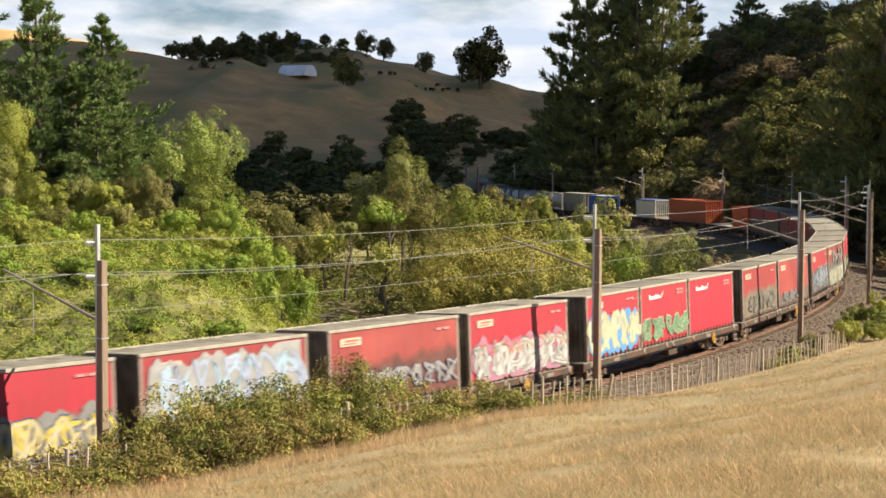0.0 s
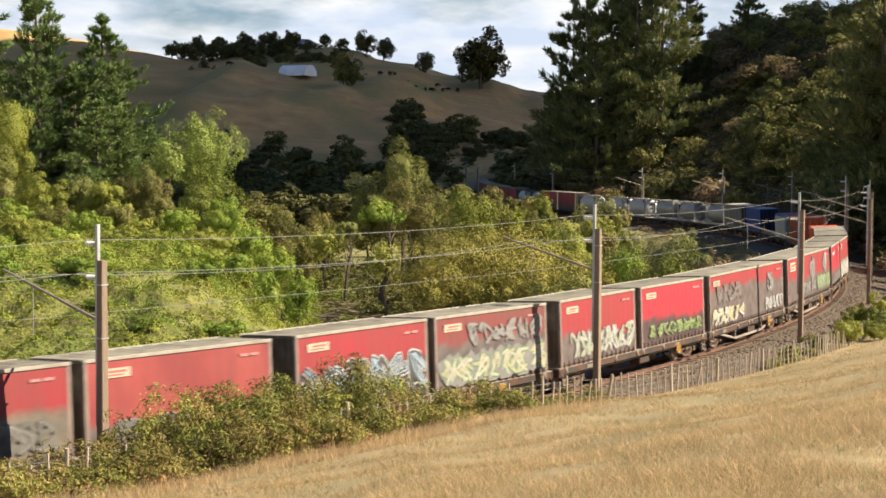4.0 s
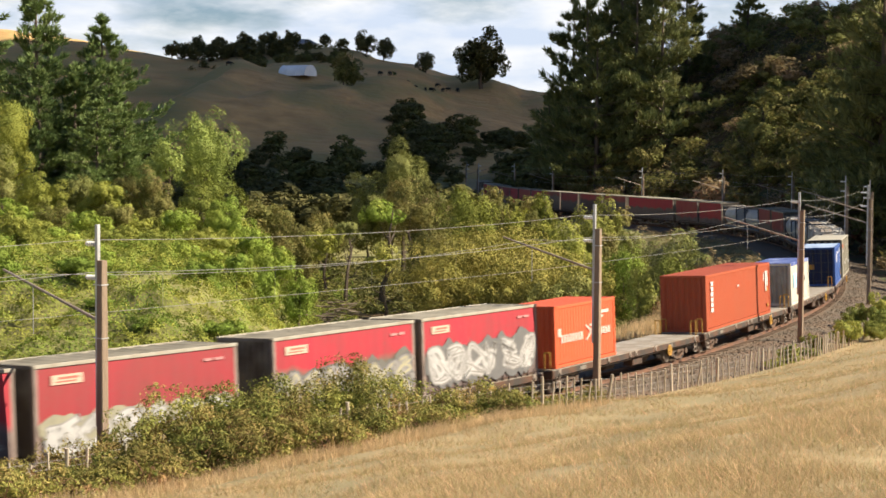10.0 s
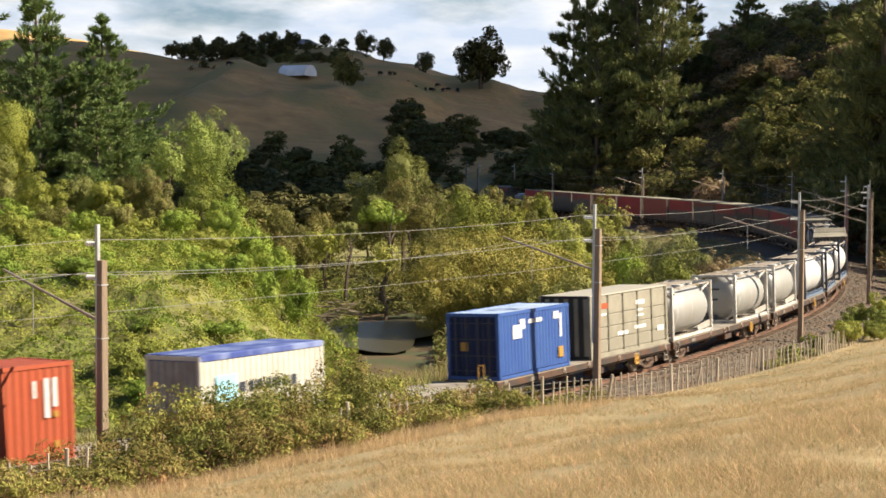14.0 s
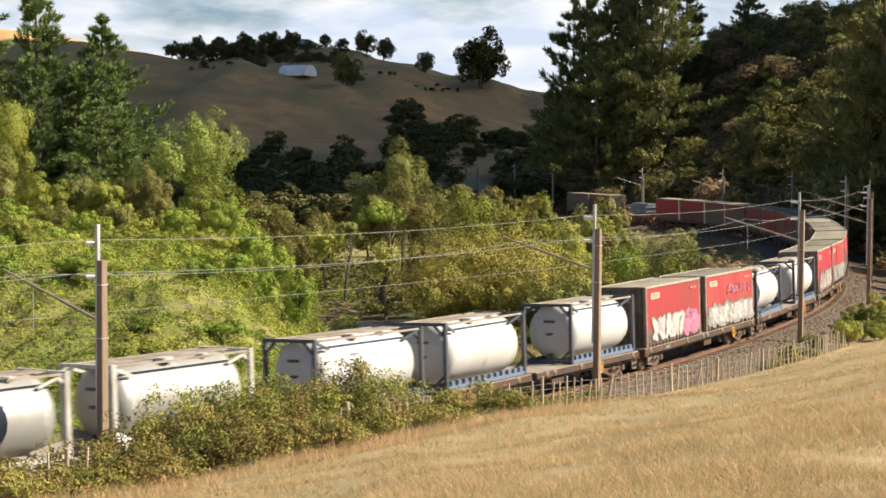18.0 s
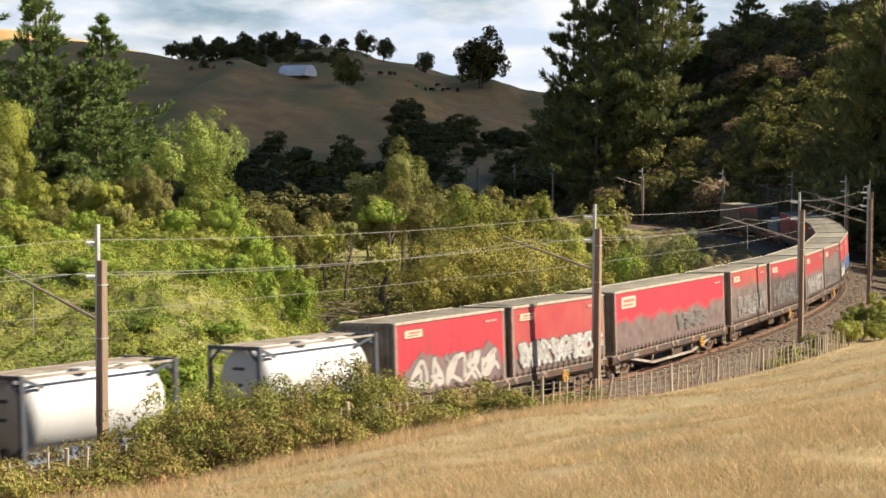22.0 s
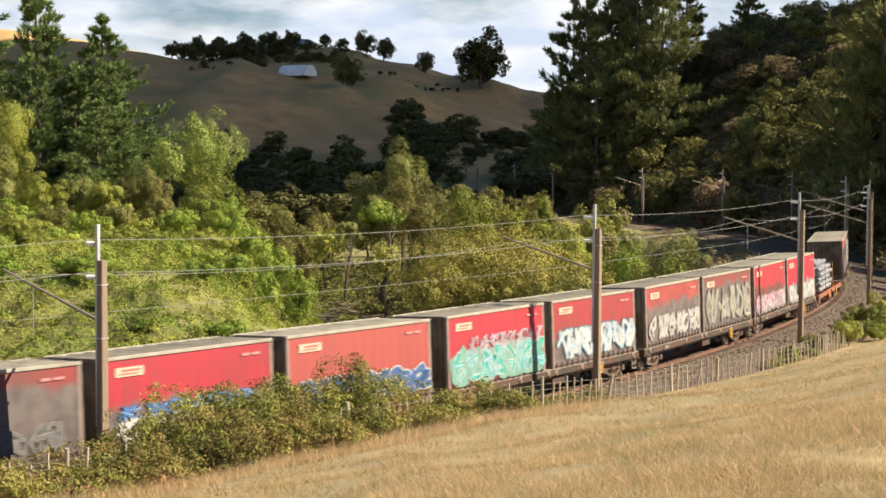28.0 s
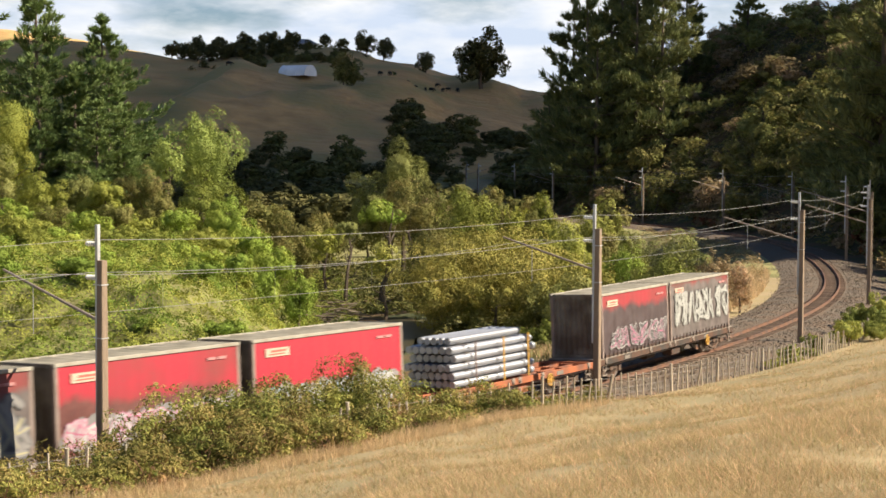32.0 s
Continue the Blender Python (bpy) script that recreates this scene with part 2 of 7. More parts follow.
M_SLEEPER = mat("sleeper", (0.17, 0.115, 0.08), 0.9, vary=0.35, scale=5, objects=0.25)
M_POLE = mat("weathered_pole", (0.25, 0.185, 0.13), 0.85, vary=0.35, scale=5, stretch=(6, 6, 0.5), bump=0.3)
M_GALV = plain("galvanised_steel", (0.50, 0.51, 0.52), 0.5, 0.6, second=(0.35, 0.34, 0.32))
M_WIRE = plain("contact_wire", (0.30, 0.29, 0.27), 0.5, 0.3)
M_INSUL = plain("insulator", (0.75, 0.75, 0.72), 0.3)
M_POST = mat("fence_post", (0.43, 0.36, 0.27), 0.9, vary=0.35, scale=7, stretch=(5, 5, 0.6), objects=0.2)
M_BARK = mat("bark", (0.13, 0.10, 0.075), 0.95, vary=0.4, scale=5, stretch=(4, 4, 0.8), bump=0.5)
M_SCRUB = leaf_mat("sunlit_scrub_leaves", (0.26, 0.275, 0.056), second=(0.18, 0.215, 0.046), trans=0.16, island=0.2, objects=0.25)
M_VINE = leaf_mat("bank_vine_leaves", (0.205, 0.285, 0.048), second=(0.28, 0.315, 0.057), trans=0.16, island=0.2, objects=0.25)
M_WILLOW = leaf_mat("willow_leaves", (0.295, 0.305, 0.074), second=(0.25, 0.25, 0.064), trans=0.16, island=0.3, objects=0.15)
M_POPLAR = leaf_mat("poplar_leaves", (0.28, 0.335, 0.09), second=(0.22, 0.28, 0.07), trans=0.16, island=0.25, objects=0.1)
M_DOME = leaf_mat("willow_dome_leaves", (0.315, 0.275, 0.07), second=(0.25, 0.25, 0.06), trans=0.16, island=0.35, objects=0.1)
M_BUSH = leaf_mat("dark_bush_leaves", (0.165, 0.17, 0.05), second=(0.22, 0.185, 0.065), trans=0.22)
M_OLIVE = leaf_mat("olive_bush_leaves", (0.245, 0.25, 0.08), second=(0.19, 0.21, 0.062), trans=0.15, island=0.25, objects=0.2)
M_DUSTY = leaf_mat("dusty_brown_leaves", (0.38, 0.28, 0.155), second=(0.27, 0.215, 0.10), trans=0.25)
M_RUST = leaf_mat("rusty_bracken_leaves", (0.20, 0.085, 0.035), second=(0.14, 0.09, 0.04), trans=0.2)
M_PINE = leaf_mat("pine_needles", (0.16, 0.225, 0.08), second=(0.20, 0.24, 0.08), trans=0.12, island=0.25, objects=0.12)
M_DARKPINE = leaf_mat("dark_pine_needles", (0.155, 0.18, 0.07), second=(0.20, 0.20, 0.075), trans=0.12, island=0.3, objects=0.2)
M_MACRO = leaf_mat("far_tree_leaves", (0.10, 0.098, 0.036), trans=0.15)
M_BRAMBLE = leaf_mat("bramble_leaves", (0.225, 0.242, 0.06), second=(0.29, 0.15, 0.078), island=0.5, trans=0.26)
M_GORSE = leaf_mat("gorse_leaves", (0.25, 0.285, 0.07), second=(0.33, 0.32, 0.085))
M_STRAW = leaf_mat("dry_grass_blades", (0.49, 0.38, 0.21), second=(0.38, 0.28, 0.135), trans=0.35, island=0.28)
M_STALK = leaf_mat("dry_seed_stalks", (0.42, 0.29, 0.15), second=(0.52, 0.40, 0.22), trans=0.3, island=0.45)
M_WEED = leaf_mat("weed_leaves", (0.32, 0.33, 0.11), second=(0.38, 0.33, 0.15))

M_VALLEY = mat("rough_valley_grass", (0.27, 0.25, 0.10), 0.95, vary=0.35, scale=1.2, bump=0.6, bump_scale=7, second=(0.12, 0.115, 0.04), second_scale=0.2)
M_HILL = mat("grazed_hill_pasture", (0.52, 0.315, 0.125), 0.95, vary=0.5, scale=0.12, bump=0.8, bump_scale=0.22, deep=1.2, second=(0.31, 0.245, 0.09), second_scale=0.03, stretch=(1, 1, 4))
M_FLOOR = mat("forest_floor_and_shade", (0.11, 0.07, 0.035), 0.95, vary=0.4, scale=0.9, bump=0.6, bump_scale=5, second=(0.06, 0.07, 0.028), second_scale=0.25)
M_TAN = mat("dry_bank_earth", (0.30, 0.23, 0.13), 0.95, vary=0.3, scale=1.4, bump=0.6, bump_scale=8, second=(0.28, 0.22, 0.11), second_scale=0.35)

# ---------------------------------------------------------------- land
def build_ground():
    az_in = np.radians(np.arange(-21, 21.01, 0.18))
    az_out = np.radians(np.concatenate([np.arange(23, 180, 7.0), np.arange(-180, -22, 7.0)]))
    az = np.concatenate([az_in, az_out])
    r = np.concatenate([[0.02, 0.5, 2, 4, 6, 8, 10, 12], np.arange(14, 30, 1.0), 30 * 1.012 ** np.arange(0, 216), 30 * 1.012 ** 216 * 1.035 ** np.arange(1, 70)])
    r = r[r < 4200]
    A, R = np.meshgrid(az, r)
    X, Y = R * np.sin(A) + 0.4, R * np.cos(A) - 0.6
    Z = ground(X.ravel(), Y.ravel())
    n, m = X.shape
    i, j = np.meshgrid(np.arange(n - 1), np.arange(m), indexing="ij")
    j2 = (j + 1) % m
    f = np.stack([i * m + j, i * m + j2, (i + 1) * m + j2, (i + 1) * m + j], -1).reshape(-1, 4)
    co = np.stack([X.ravel(), Y.ravel(), Z], -1)
    me = bpy.data.meshes.new("ground")
    me.from_pydata(co.tolist(), [], f.tolist())
    me.polygons.foreach_set("use_smooth", [True] * len(me.polygons))
    for m_ in (M_GROUND, M_VALLEY, M_HILL, M_FLOOR, M_TAN):
        me.materials.append(m_)
    cx, cy = co[f].mean(1)[:, 0], co[f].mean(1)[:, 1]
    s_, w_ = beside(cx, cy)
    jit = waves(cx, cy, 9, 8) * 1.6
    reg = np.zeros(len(f), dtype=np.int32)
    reg[(w_ < -4) & (cy > 0)] = 1
    reg[(w_ < -4) & (w_ + jit > -15) & (s_ > 58) & (s_ < 128)] = 4
    # creek hollow: its shade is put into the ground as the dark floor colour
    reg[(w_ < -9) & (cx / np.maximum(cy, 1) > -0.08) & (cx / np.maximum(cy, 1) < 0.0) & (cy < 160)] = 3
    reg[(w_ > 4) & (s_ + jit * 4 > 112)] = 3
    reg[np.hypot(cx, cy) + jit * 12 > 400] = 2
    reg[(np.hypot(cx, cy) > 790) | (cy < -5)] = 0
    me.polygons.foreach_set("material_index", reg)
    me.update()
    tagged(new("ground", me), "dry straw coloured pasture land with hills", "ground", kind="structure")


build_ground()


def sweep(name, profile, s0, s1, step, material, smooth=False):
    """Sweep an open profile of (w, z) along the line."""
    ss = np.arange(s0, s1 + 0.01, step)
    v, f = [], []
    for s in ss:
        for w, z in profile:
            x, y, _ = line(s, w)
            v.append((x, y, z))
    k = len(profile)
    for i in range(len(ss) - 1):
        for j in range(k - 1):
            a = i * k + j
            f.append((a, a + 1, a + k + 1, a + k))
    return mesh_of(name, v, f, material, smooth)


bed = tagged(new("track_bed", sweep("track_bed", ((-6.6, -0.72), (-4.2, -0.50), (-2.7, -0.24), (-1.9, -0.19), (1.9, -0.19), (2.7, -0.24), (5.2, -0.66)), -70, 470, 2.0, M_BALLAST)),
             "grey brown crushed stone ballast under the railway line", "track bed", kind="structure")
rails = tagged(new("railway_track"), "rusty narrow gauge railway track on sleepers", "track", kind="structure")
for w in (-0.57, 0.57):
    e = w
    prof = ((e - 0.06, -0.15), (e - 0.06, -0.13), (e - 0.015, -0.115), (e - 0.012, -0.04), (e - 0.035, -0.03), (e - 0.035, -0.001), (e - 0.03, 0.0),
            (e + 0.03, 0.0), (e + 0.035, -0.001), (e + 0.035, -0.03), (e + 0.012, -0.04), (e + 0.015, -0.115), (e + 0.06, -0.13), (e + 0.06, -0.15))
    child("rail", sweep("rail", prof, -70, 470, 1.5, M_RAIL), rails, "rust brown steel rail")


# ---------------------------------------------------------------- plants
def crown_faces(seed, size, lobes, leaves, leaf, flat=0.35, low=0.0, inner=0.35, subs=9, stray=0.35, reach=(0.25, 0.70)):
    """Corners of many small leaves on the clumps of a crown made of lobes. size: half widths x, y and height."""
    g = np.random.default_rng(seed)
    sx, sy, sz = size
    c = g.normal(size=(lobes, 3))
    c /= np.linalg.norm(c, axis=1)[:, None]
    c *= g.uniform(*reach, (lobes, 1))
    r = g.uniform(0.22, 0.42, lobes)
    # smaller clumps sit on every lobe
    e = g.normal(size=(lobes * subs, 3))
    e /= np.linalg.norm(e, axis=1)[:, None]
    r2 = np.repeat(r, subs) * g.uniform(0.34, 0.66, lobes * subs)
    c2 = np.repeat(c, subs, 0) + e * (np.repeat(r, subs) * g.uniform(0.65, 0.95, lobes * subs))[:, None]
    which = g.choice(lobes * subs, leaves, p=(r2 ** 2) / (r2 ** 2).sum())
    d = g.normal(size=(leaves, 3)) + e[which] * 0.9
    d /= np.linalg.norm(d, axis=1)[:, None]
    depth = 1 - inner * g.random(leaves) ** 2.2 + 0.18 * g.random(leaves) ** 6
    p = c2[which] + d * (r2[which] * depth)[:, None]
    p = np.stack([p[:, 0] * sx, p[:, 1] * sy, (p[:, 2] * 0.5 + 0.5) * sz], -1)
    p[:, 2] = np.maximum(p[:, 2], low + g.uniform(0, 0.25, leaves))
    nrm = d + e[which] * 0.5 + g.normal(scale=stray, size=d.shape)
    nrm[:, 2] += flat
    return leaf_quads(g, p, nrm, leaf)


def leaf_quads(g, p, nrm, leaf, long=1.5):
    """Small bent leaf triangles at the places p."""
    n = len(p)
    nrm = nrm / np.linalg.norm(nrm, axis=1)[:, None]
    t = np.cross(nrm, g.normal(size=(n, 3)))
    t /= np.linalg.norm(t, axis=1)[:, None]
    b = np.cross(nrm, t)
    L = (leaf * g.uniform(0.6, 1.4, n))[:, None]
    k = nrm * L * g.uniform(-0.25, 0.25, (n, 1))
    return np.stack([p - t * L * long / 2 + b * L * 0.2, p + b * L * 0.5 + k, p + t * L * long / 2 - b * L * 0.35], 1)


def trunk_bm(seed, height, r, limbs, spread, start=0.35, lean=0.06):
    g = np.random.default_rng(seed)
    bm = bmesh.new()
    p = Vector((0, 0, -0.4))
    top = Vector((g.normal() * lean * height, g.normal() * lean * height, height))
    steps = 4
    pts = [p.lerp(top, i / steps) + Vector((g.normal(), g.normal(), 0)) * 0.02 * height * (i > 0) for i in range(steps + 1)]
    for i in range(steps):
        bm_rod(bm, pts[i], pts[i + 1], r * (1 - 0.8 * i / steps), r * (1 - 0.8 * (i + 1) / steps), 5)
    for i in range(limbs):
        t = start + (0.95 - start) * g.random()
        a = g.uniform(0, 6.28)
        q = Vector(pts[0]).lerp(top, t)
        e = q + Vector((math.cos(a) * spread, math.sin(a) * spread, height * g.uniform(0.05, 0.22))) * g.uniform(0.5, 1)
        mid = q.lerp(e, 0.5) + Vector((0, 0, -0.03 * height))
        rr = r * (1 - 0.8 * t) * 0.6
        bm_rod(bm, q, mid, rr, rr * 0.7, 4)
        bm_rod(bm, mid, e, rr * 0.7, rr * 0.25, 3)
    return bm


def tree(name, label, category, seed, size, lobes, leaves, leaf, material, trunk_h, trunk_r, limbs=6, base=0.0, flat=0.35, inner=0.35, stray=0.35, reach=(0.25, 0.70)):
    """A tree or bush: trunk with limbs and a crown of leaves. size: half widths and height of the crown."""
    ob = thing(name, label, category)
    part("trunk", trunk_bm(seed, trunk_h, trunk_r, limbs, min(size[0], size[1]) * 0.7), M_BARK, ob)
    co = crown_faces(seed, size, lobes, leaves, leaf, flat, 0.05, inner, stray=stray, reach=reach)
    co[:, :, 2] += base
    child("crown", quick_quads("crown", co, material, 3), ob)
    return ob


def pine(name, label, seed, height, radius, material, whorls=20, leaf=0.16, bare=0.08, tuft=30):
    """A conifer: straight trunk, whorls of branches set with upturned tufts of needles."""
    g = np.random.default_rng(seed)
    ob = thing(name, label, "pine tree")
    bm = bmesh.new()
    r = height * 0.016 + 0.05
    for i in range(8):
        bm_rod(bm, (0, 0, -0.5 + (height + 0.3) * i / 8), (0, 0, -0.5 + (height + 0.3) * (i + 1) / 8), r * (1 - 0.11 * i), r * (1 - 0.11 * (i + 1)), 7)
    c, way, size = [], [], []
    lean = g.uniform(0, 6.28)
    for i in range(whorls):
        t = bare + (1 - bare) * (i + 0.5 + g.uniform(-0.3, 0.3)) / whorls
        z = height * t
        around = radius * (1 - t ** 1.5) ** 0.85 * g.uniform(0.7, 1.15) + 0.4
        for k in range(g.integers(5, 7)):
            a = g.uniform(0, 6.28)
            L = around * g.uniform(0.45, 1.15) * (1 + 0.22 * math.cos(2 * a + lean + 5 * t))
            rise = L * g.uniform(-0.12, 0.36)
            end = Vector((math.cos(a) * L, math.sin(a) * L, z + rise))
            bm_rod(bm, (0, 0, z), end, r * 0.28 * (1 - t) + 0.015, 0.012, 4)
            n = max(2, int(L / 0.72))
            for j in range(n):
                f = 0.22 + 0.78 * (j + g.uniform(0.3, 1.0)) / n
                side = g.normal() * 0.16 * L * (1.15 - 0.5 * f)
                c.append((math.cos(a) * L * f - math.sin(a) * side, math.sin(a) * L * f + math.cos(a) * side, z + rise * f + 0.12 * L * f ** 3 + g.normal() * 0.12))
                way.append((math.cos(a) + g.normal() * 0.3, math.sin(a) + g.normal() * 0.3, g.uniform(0.35, 1.3)))
                size.append(g.uniform(0.6, 1.15) * (0.65 + 0.10 * L))
    for dz in (0.0, 0.5, 1.0):
        c.append((0, 0, height - dz))
        way.append((0, 0, 1.0))
        size.append(0.7)
    part("trunk", bm, M_BARK, ob)
    c, way, size = np.array(c), np.array(way), np.array(size)
    way /= np.linalg.norm(way, axis=1)[:, None]
    which = np.repeat(np.arange(len(c)), tuft)
    m = len(which)
    f = g.random(m)
    out = g.normal(size=(m, 3))
    out /= np.linalg.norm(out, axis=1)[:, None]
    p = c[which] + way[which] * (size[which] * (f - 0.3))[:, None] + out * (size[which] * 0.36 * (1.1 - f) * g.random(m) ** 0.5)[:, None]
    along_ = way[which] * 0.9 + out * 0.8 + (0, 0, 0.25)
    along_ /= np.linalg.norm(along_, axis=1)[:, None]
    side = np.cross(along_, g.normal(size=(m, 3)))
    side /= np.linalg.norm(side, axis=1)[:, None]
    L = (leaf * g.uniform(0.8, 1.6, m))[:, None]
    co = np.stack([p - side * L * 0.32, p + side * L * 0.32, p + along_ * L * 2.6], 1)
    child("crown", quick_quads("crown", co, material, 3), ob)
    return ob


def at_ground(x, y, turn=0.0, k=1.0, kz=None, sink=0.0, tilt=0.0):
    return Matrix.Translation((x, y, gz(x, y) - sink)) @ Euler((radians(tilt), 0, radians(turn))).to_matrix().to_4x4() @ Matrix.Diagonal((k, k, kz or k, 1))


def plant(proto, spots, group=""):
    """Copies of a plant at (side ratio, distance, scale, height scale)."""
    for i, (a, d, k, kz) in enumerate(spots):
        ob = copy_thing(proto, at_ground(a * d, d, (i * 77) % 360, k, kz, 0.1 * k))
        if group:
            tagged(ob, group=group)


def crown_at(src, size, a, d, top, wide, turn=0.0):
    """A copy of a plant whose crown reaches the height top and is so many metres wide."""
    x, y = a * d, d
    z = gz(x, y)
    return copy_thing(src, Matrix.Translation((x, y, z - 0.2)) @ Matrix.Rotation(radians(turn), 4, "Z") @ Matrix.Diagonal((wide / (1.5 * size[0]), wide / (1.5 * size[0]), (top - z + 0.2) / (0.92 * size[1]), 1)))


def crown_in(src, size, left, right, top, d, turn=0.0):
    """A copy of a plant at the distance d between two sight lines (thousandths of the distance), its tip at a third."""
    return crown_at(src, size, (left + right) / 2000, d, EYE[2] + top * d / 1000, (right - left) * d / 1000, turn)


def leafy(name, label, left, right, top, d, material, seed, leaf=0.13, lobes=12, bottom=1.15, stray=0.12, full=1.0):
    """A tree between two sight lines (thousandths of the distance d), its tip at a third: a trunk from the ground, and a crown."""
    x, wide = (left + right) / 2000 * d, (right - left) * d / 1000
    z = gz(x, d) - 0.15
    high = max(EYE[2] + top * d / 1000 - z, 0.6 * wide)
    crown = min(0.97 * high, 2.3 * bottom * wide)
    ob = tree(name, label, "tree", seed, (wide / 1.36, wide / 1.36, crown / 0.95), int(lobes * max(1.0, crown / wide) ** 0.7), int(full * 2.9 * wide * crown / (0.5 * leaf ** 2)), leaf, material,
              high - 0.35 * crown, 0.03 * high, 7, base=high - crown, flat=0.12, stray=stray, reach=(0.36, 0.64), inner=0.3)
    ob.matrix_basis = Matrix.Translation((x, d, z))
    return ob


FAR_AWAY = []


def proto(ob):
    FAR_AWAY.append(ob)
    return ob


def drop_protos():
    for ob in FAR_AWAY:
        for o in [*ob.children_recursive, ob]:
            bpy.data.objects.remove(o)


bush_a = [proto(tree("scrub_bush", "sunlit yellow green scrub bush on the creek bank", "bush", 40 + i, (1.9, 1.9, 2.5), 9, 4200, 0.105, M_SCRUB, 1.7, 0.08, 5)) for i in range(4)]
vine_a = [proto(tree("vine_bush", "bright green vine covered bush on the steep bank", "bush", 60 + i, (2.0, 2.0, 1.9), 9, 4200, 0.105, M_VINE, 1.2, 0.07, 4, reach=(0.3, 0.62))) for i in range(4)]
dark_a = [proto(tree("native_tree", "dark olive green native bush tree on the wooded hillside", "tree", 80 + i, (3.0, 3.0, 5.6), 12, 2300, 0.25, (M_BUSH, M_BUSH, M_OLIVE, M_DUSTY)[i], 4.2, 0.16, 6, reach=(0.3, 0.64))) for i in range(4)]
olive_t = proto(tree("olive_tree", "tall olive brown leafy tree beside the creek", "tree", 118, (3.2, 3.2, 6.0), 18, 10000, 0.135, M_OLIVE, 4.6, 0.18, 7, reach=(0.32, 0.64)))
pine_a = [proto(pine("pine_tree", "tall dark green pine tree", 140 + i, 22.0, (5.6, 6.4, 6.0)[i], M_PINE, whorls=(23, 21, 22)[i], tuft=58, leaf=0.17)) for i in range(3)]
pine_b = [proto(pine("pine_tree", "tall dark olive green pine tree above the line", 150 + i, 22.0, (6.2, 7.0, 6.6)[i], M_DARKPINE, whorls=(17, 15, 16)[i], leaf=0.21, tuft=38)) for i in range(3)]
far_tree = [proto(tree("hill_tree", "dark round tree on the pasture hill", "tree", 160 + i, (8.5, 8.5, 18.5), 18, 7000, 0.7, M_MACRO, 12, 0.6, 8, base=-0.6)) for i in range(3)]

# shrubs on the inside of the curve
GREENT, OLIVET, BROWNT = "bright green leafy bush inside the curve", "olive green bush with browning leaves inside the curve", "brown dry bush beside the ballast"
leafy("curve_bush", GREENT, 94, 118, -52, 124, M_VINE, 301, 0.11)
leafy("curve_bush", OLIVET, 121, 157, -43, 120, M_OLIVE, 302, 0.11, 16)
leafy("curve_bush", GREENT, 128, 144, -57, 114, M_SCRUB, 303, 0.11)
leafy("curve_bush", BROWNT, 152, 172, -57, 118, M_DUSTY, 304, 0.11)
leafy("curve_bush", BROWNT, 168, 182, -63, 114, M_DUSTY, 305, 0.10)
leafy("curve_bush", OLIVET, 78, 97, -60, 128, M_SCRUB, 306, 0.11)
leafy("curve_bush", OLIVET, 108, 126, -62, 118, M_WILLOW, 307, 0.11)

# sunlit bank beyond the train
g = np.random.default_rng(11)
n_done = 0
while n_done < 60:
    d = g.uniform(82, 190)
    a = g.uniform(-0.285, -0.06)
    x, y = a * d, d
    q = spur_side(x, y)
    s_, w_ = beside(x, y)
    if q < 6.5 or w_[0] > -12 or (d < 96 and a < -0.185):
        continue
    src = (vine_a if g.random() < (0.75 if d < 120 else 0.3) else bush_a)[g.integers(4)]
    k = g.uniform(0.6, 1.15)
    copy_thing(src, at_ground(x, y, g.uniform(0, 360), k, k * g.uniform(0.75, 1.2), 0.15))
    n_done += 1
# poplars over the bank
POPLAR = "pale green poplar tree catching the sun"
leafy("poplar_tree", POPLAR, -159, -126, 25, 165, M_POPLAR, 311, 0.13, 22, 0.75, 0.2, 1.2)
leafy("poplar_tree", POPLAR, -172, -155, 8, 160, M_POPLAR, 312, 0.13, 12, 0.75, 0.2, 1.2)
# pines on the bank
crown_in(pine_a[0], (5.0, 22.0), -262, -217, 93, 190)
crown_in(pine_a[1], (5.6, 22.0), -226, -176, 67, 194)
crown_in(pine_a[2], (5.4, 22.0), -236, -198, 42, 188, 60)
crown_in(pine_a[0], (5.0, 22.0), -214, -180, 40, 186, 130)
crown_in(pine_a[2], (5.4, 22.0), -252, -224, 40, 184, 200)
crown_in(pine_a[1], (5.6, 22.0), -222, -186, 22, 180, 250)
crown_in(pine_a[0], (5.0, 22.0), -300, -250, 84, 205, 80)
crown_in(pine_a[1], (5.6, 22.0), -202, -174, 16, 182, 310)
